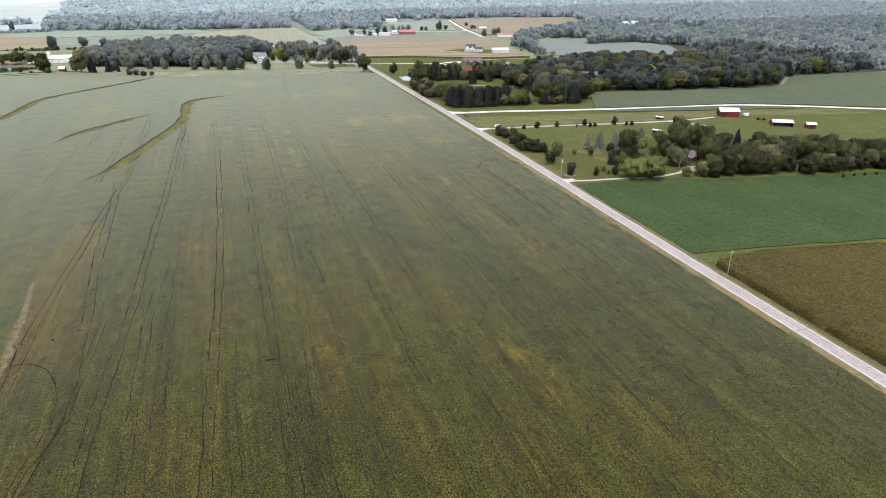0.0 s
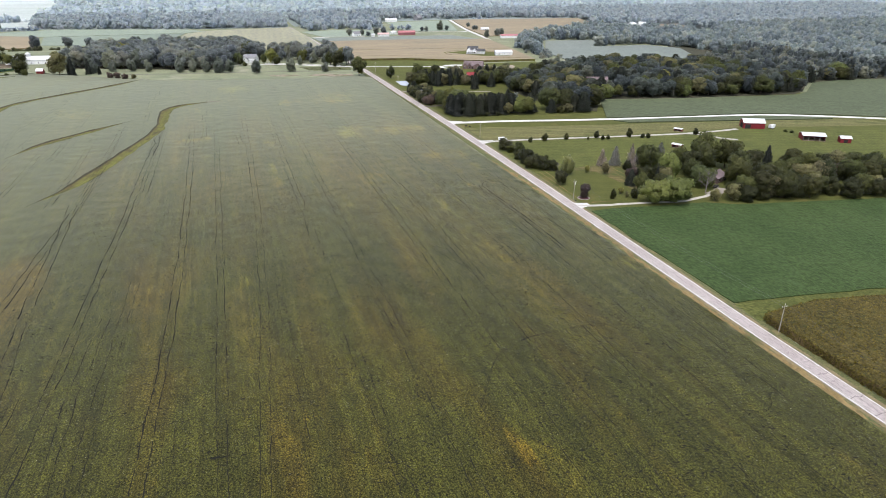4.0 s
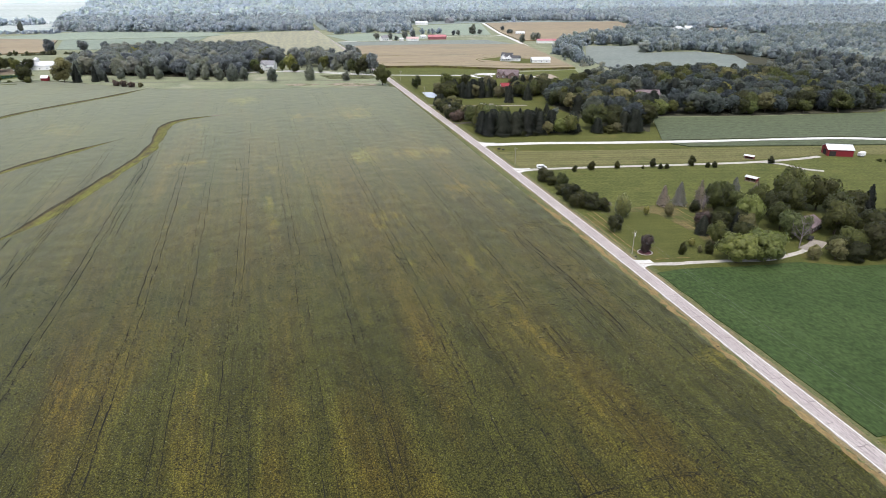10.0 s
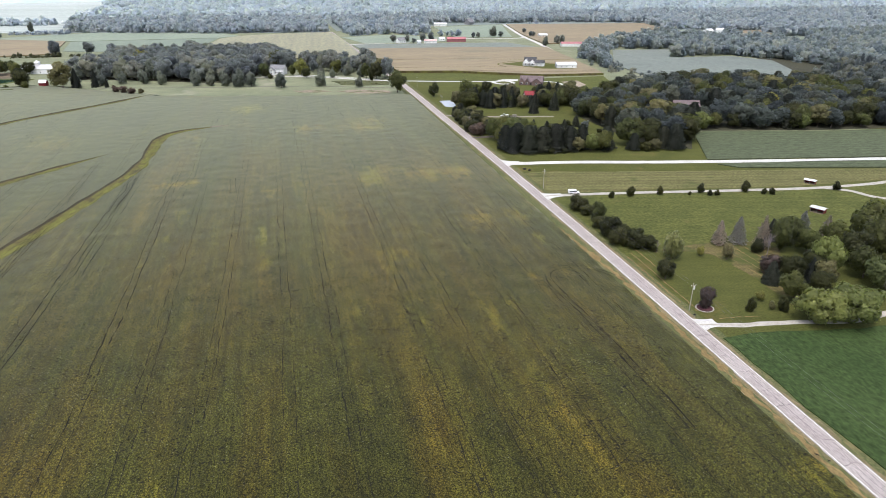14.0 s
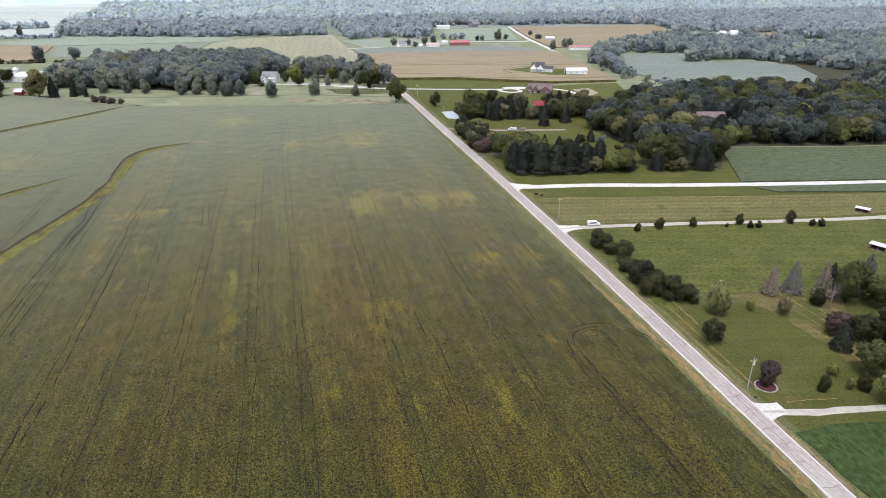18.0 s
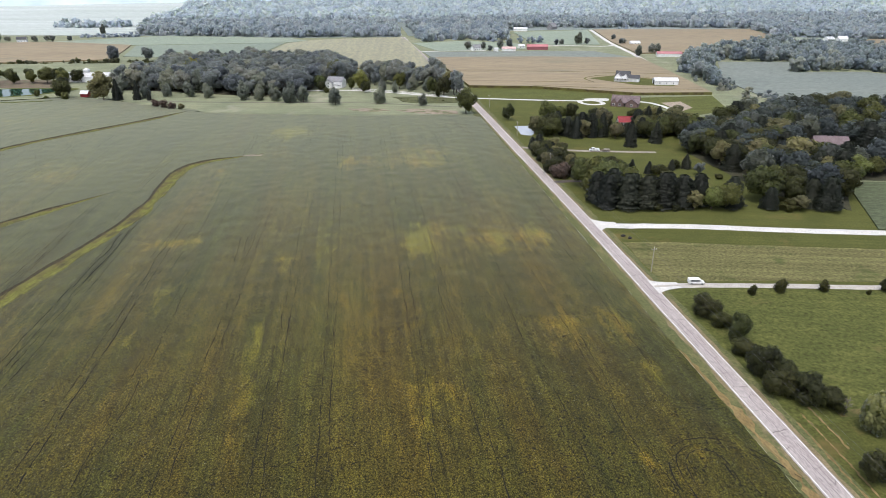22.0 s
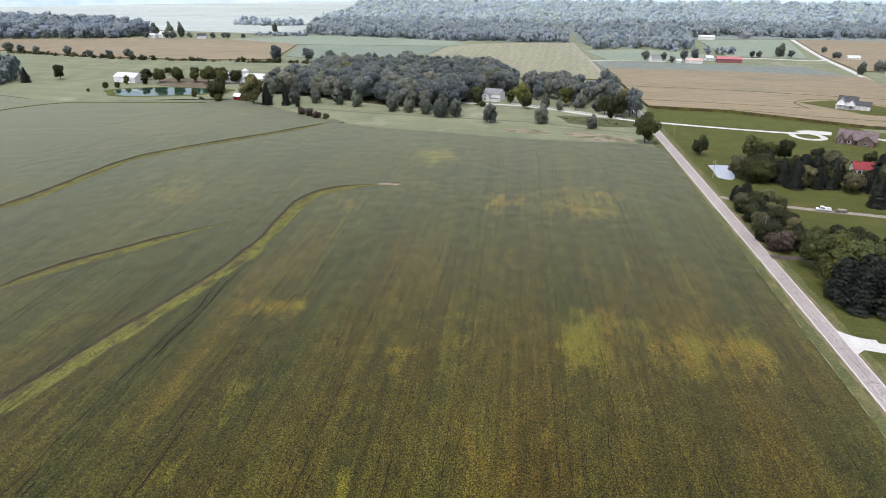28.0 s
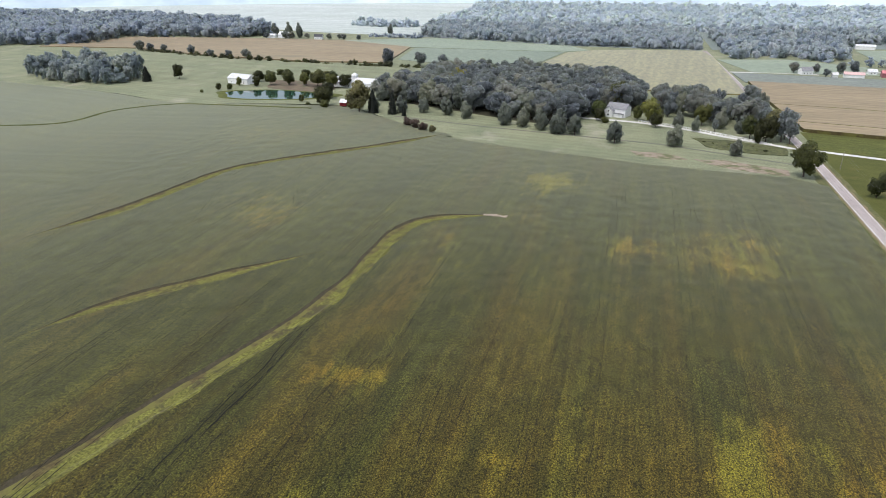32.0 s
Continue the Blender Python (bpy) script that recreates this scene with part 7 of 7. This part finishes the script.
gable("far_left_shed", -636, 1232, -10, 14, 9, 4, 2, WHITE, METAL_ROOF, "low shed beside the white barn", "shed")
gable("far_left_house", -560, 1232, 15, 12, 9, 4, 3, WHITE, SHINGLE_DARK, "dark-roofed house by the far lane", "house", 3)


# ---- poles and wires ----
def pole(x, y, h=9.2):
    e = thing("utility_pole", x, y, 0, 0, "weathered wooden utility pole with a crossarm beside the road", "utility pole", "roadside power line")
    part("post", tube(bmesh.new(), (0, 0, -0.5), (0, 0, h), 0.17, 0.11, 10), WOODPOLE, e)
    part("crossarm", boxed(-0.9, 0.9, -0.06, 0.06, h - 0.8, h - 0.66), WOODPOLE, e)
    for k in (-0.8, 0.0, 0.8):
        part("insulator", tube(bmesh.new(), (k, 0, h - 0.66 if k else h), (k, 0, h - 0.4 if k else h + 0.25), 0.06, 0.04, 8), WHITE, e)
    return e


POLES = [(6.4, -86), (6.0, 34), (4.9, 156), (5.2, 280), (6.7, 402), (5.2, 524), (6.0, 600), (6.0, 690)]
for i, (x, y) in enumerate(POLES):
    p = pole(x, y)
    if i == 3:
        part("transformer", tube(bmesh.new(), (0.35, 0, 7.2), (0.35, 0, 8.2), 0.24, 0.24, 12), METAL_ROOF, p, "grey transformer can")
for a, b in zip(POLES[:-1], POLES[1:]):
    for k in (-0.8, 0.8):
        bm = bmesh.new()
        pts = [Vector((a[0] + (b[0] - a[0]) * u + k, a[1] + (b[1] - a[1]) * u, 8.85 - 4 * u * (1 - u) * 1.6)) for u in np.linspace(0, 1, 9)]
        for q, r in zip(pts[:-1], pts[1:]):
            tube(bm, q, r, 0.018, 0.018, 4)
        me = bpy.data.meshes.new("power_cable")
        bm.to_mesh(me)
        bm.free()
        me.materials.append(WIRE)
        tagged(new("power_cable", me), "thin grey power cable between the poles", "cable", "roadside power line")


# ---- vehicles ----
def wheel(parent, x, y, r=0.36, w=0.24):
    t = part("wheel", tube(bmesh.new(), (x, y - w / 2, r), (x, y + w / 2, r), r, r, 16), BLACK, parent)
    part("rim", tube(bmesh.new(), (x, y - w / 2 - 0.01, r), (x, y + w / 2 + 0.01, r), r * 0.55, r * 0.55, 12), METAL_ROOF, t)


def van(x, y, turn, label):
    e = thing("van", x, y, 0.12, turn, label, "van")
    bm = bmesh.new()
    prism(bm, [(-2.6, 0.45), (2.5, 0.45), (2.6, 0.95), (1.75, 1.15), (1.1, 1.95), (-2.5, 2.0), (-2.65, 1.8)], -0.95, 0.95)
    bmesh.ops.bevel(bm, geom=list(bm.edges), offset=0.08, segments=2, affect="EDGES")
    part("body", bm, WHITE, e)
    bm = bmesh.new()
    prism(bm, [(1.2, 1.78), (1.72, 1.17), (1.76, 1.2), (1.25, 1.82)], -0.8, 0.8)
    part("windscreen", bm, GLASS, e)
    for s in (-1, 1):
        part("side_window", boxed(-2.2, 1.0, s * 0.955 - 0.01, s * 0.955 + 0.01, 1.25, 1.75), GLASS, e)
        part("headlight", boxed(2.52, 2.62, s * 0.7 - 0.15, s * 0.7 + 0.15, 0.75, 0.92), METAL_ROOF, e)
        for px in (-1.7, 1.65):
            wheel(e, px, s * 0.85)
    part("bumper", boxed(2.5, 2.68, -0.9, 0.9, 0.4, 0.62), DARK, e)
    return e


van(17.5, 391.2, -8, "white van with dark windows on the barn drive's mouth")


def truck(x, y, turn):
    e = thing("utility_truck", x, y, 0.1, turn, "white work truck parked on the brown drive", "truck")
    bm = bmesh.new()
    prism(bm, [(-2.9, 0.6), (2.9, 0.6), (2.95, 1.1), (1.9, 1.25), (1.4, 2.0), (-0.2, 2.0), (-0.3, 1.3), (-2.9, 1.3)], -0.98, 0.98)
    bmesh.ops.bevel(bm, geom=list(bm.edges), offset=0.07, segments=2, affect="EDGES")
    part("body", bm, WHITE, e)
    bm = bmesh.new()
    prism(bm, [(1.5, 1.88), (1.9, 1.3), (1.95, 1.33), (1.55, 1.92)], -0.82, 0.82)
    part("windscreen", bm, GLASS, e)
    for s in (-1, 1):
        part("side_window", boxed(-0.1, 1.3, s * 0.985 - 0.01, s * 0.985 + 0.01, 1.35, 1.85), GLASS, e)
        part("toolbox", boxed(-2.8, -0.4, s * 0.8 - 0.18, s * 0.8 + 0.18, 1.3, 1.65), WHITE, e)
        for px in (-1.9, 1.9):
            wheel(e, px, s * 0.88, 0.4)
    return e


truck(41, 557.8, 168)
tr = thing("flatbed_trailer", 47.5, 556.6, 0.1, 168, "loaded brown flatbed trailer behind the work truck", "trailer")
part("bed", boxed(-2.4, 2.4, -1.05, 1.05, 0.65, 0.8), SOIL, tr)
part("load", boxed(-2.0, 1.2, -0.8, 0.8, 0.8, 1.5, bevel=0.12), WOODPOLE, tr)
part("tongue", boxed(2.4, 3.6, -0.06, 0.06, 0.6, 0.7), DARK, tr)
for px in (-0.6, 0.4):
    for s in (-1, 1):
        wheel(tr, px, s * 1.0, 0.34, 0.2)


def trailer_box(x, y, turn):
    e = thing("stock_trailer", x, y, 0.05, turn, "small white horse trailer parked by the red barn", "trailer")
    part("body", boxed(-2.2, 2.2, -1.05, 1.05, 0.5, 2.5, bevel=0.12), WHITE, e)
    part("door", boxed(-2.24, -2.18, -0.8, 0.8, 0.6, 2.2), METAL_ROOF, e)
    for px in (-0.5, 0.4):
        for s in (-1, 1):
            wheel(e, px, s * 1.0, 0.34, 0.2)


trailer_box(201, 366, 10)


def car(x, y, turn):
    e = thing("car", x, y, 0.05, turn, "dark car parked on the gravel by the grove house", "car")
    bm = bmesh.new()
    prism(bm, [(-2.2, 0.4), (2.2, 0.4), (2.25, 0.75), (1.2, 0.9), (0.6, 1.4), (-1.2, 1.4), (-1.8, 0.95), (-2.25, 0.85)], -0.88, 0.88)
    bmesh.ops.bevel(bm, geom=list(bm.edges), offset=0.06, segments=2, affect="EDGES")
    part("body", bm, DARK, e)
    for s in (-1, 1):
        part("side_window", boxed(-1.1, 0.5, s * 0.885 - 0.01, s * 0.885 + 0.01, 0.95, 1.3), GLASS, e)
        for px in (-1.35, 1.4):
            wheel(e, px, s * 0.8, 0.32)


car(80, 274, 35)

# ---- small things ----
EDGING = plain("weathered_edging_stone", (0.3, 0.28, 0.26), 0.9, var=0.3)
bed = thing("flower_bed", 10.6, 280, 0.02, 0, "round mulched flower bed with a pale stone ring", "flower bed")
bm = bmesh.new()
bmesh.ops.create_circle(bm, cap_ends=True, segments=28, radius=2.5, matrix=Matrix.Translation((0, 0, 0.1)))
part("mulch", bm, plain("red_mulch", (0.06, 0.022, 0.026), 0.95, var=0.4), bed)
for i in range(34):
    a = i / 34 * 6.283
    part("edging_stone", box(bmesh.new(), math.cos(a) * 2.6 - 0.22, math.cos(a) * 2.6 + 0.22, math.sin(a) * 2.6 - 0.18, math.sin(a) * 2.6 + 0.18, 0, 0.22, 0.05), EDGING, bed)
mb = thing("mailbox", 3.9, 275.5, 0, 0, "black mailbox on a short post by the drive", "mailbox")
part("post", boxed(-0.06, 0.06, -0.06, 0.06, 0, 1.0), WOODPOLE, mb)
part("box", boxed(-0.35, 0.35, -0.2, 0.2, 1.0, 1.4, bevel=0.06), DARK, mb)
fence = thing("rail_fence", 0, 0, 0, 0, "white rail fence along the house lane", "fence")
fl = smoothed([(-20, 734), (-39, 748), (-71, 769), (-96, 779)], 3.0)
for a in fl:
    part("post", boxed(a[0] - 0.08, a[0] + 0.08, a[1] - 0.08, a[1] + 0.08, 0, 1.2), WHITE, fence)
for a, b in zip(fl[:-1], fl[1:]):
    for z in (0.45, 0.8, 1.1):
        bm = bmesh.new()
        tube(bm, (a[0], a[1], z), (b[0], b[1], z), 0.06, 0.06, 6)
        part("rail", bm, WHITE, fence)

for i, (x, y, k) in enumerate(((9.2, 434, 1.0), (11, 431.6, 0.9))):
    bm = bmesh.new()
    bmesh.ops.create_icosphere(bm, subdivisions=2, radius=0.8 * k, matrix=Matrix.Diagonal((1.3, 0.9, 0.7, 1)))
    for v in bm.verts:
        v.co += Vector(noise.noise_vector(v.co * 1.7 + Vector((i * 5, 0, 0)))) * 0.18
    b = thing("boulder", x, y, 0.3, 30 * i, "dark low boulder on the mown strip", "boulder", "boulders by the lane")
    part("stone", bm, DARK, b)
plant([(-60, 726), (-40, 714), (-18, 712), (-18, 722), (-38, 734), (-56, 734)], 9, ("bush", "shrub"), 0.9, 1.6, 1.5, "brushy island on the meadow", "low, on the meadow", 48)


# ---- the hazy distance ----
def distance():
    # Haze is painted on this backdrop wall, which glows faintly by itself.
    m, n, l, p = material("painted_haze_glow")
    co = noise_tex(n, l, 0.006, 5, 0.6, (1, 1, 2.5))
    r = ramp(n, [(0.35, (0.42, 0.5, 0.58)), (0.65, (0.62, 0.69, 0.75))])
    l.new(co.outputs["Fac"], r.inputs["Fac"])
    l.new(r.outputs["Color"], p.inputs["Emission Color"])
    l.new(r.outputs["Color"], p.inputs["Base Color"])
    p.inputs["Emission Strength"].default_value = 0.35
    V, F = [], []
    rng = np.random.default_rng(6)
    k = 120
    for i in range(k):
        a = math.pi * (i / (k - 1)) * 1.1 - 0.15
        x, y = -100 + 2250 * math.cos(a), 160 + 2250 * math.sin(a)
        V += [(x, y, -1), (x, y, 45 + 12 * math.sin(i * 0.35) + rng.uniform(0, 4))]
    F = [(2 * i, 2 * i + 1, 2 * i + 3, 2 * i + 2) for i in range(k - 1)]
    tagged(new("backdrop", mesh_of("backdrop", V, F, m)), "backdrop wall of distant hills painted with glowing blue haze", "backdrop", kind="structure")


distance()
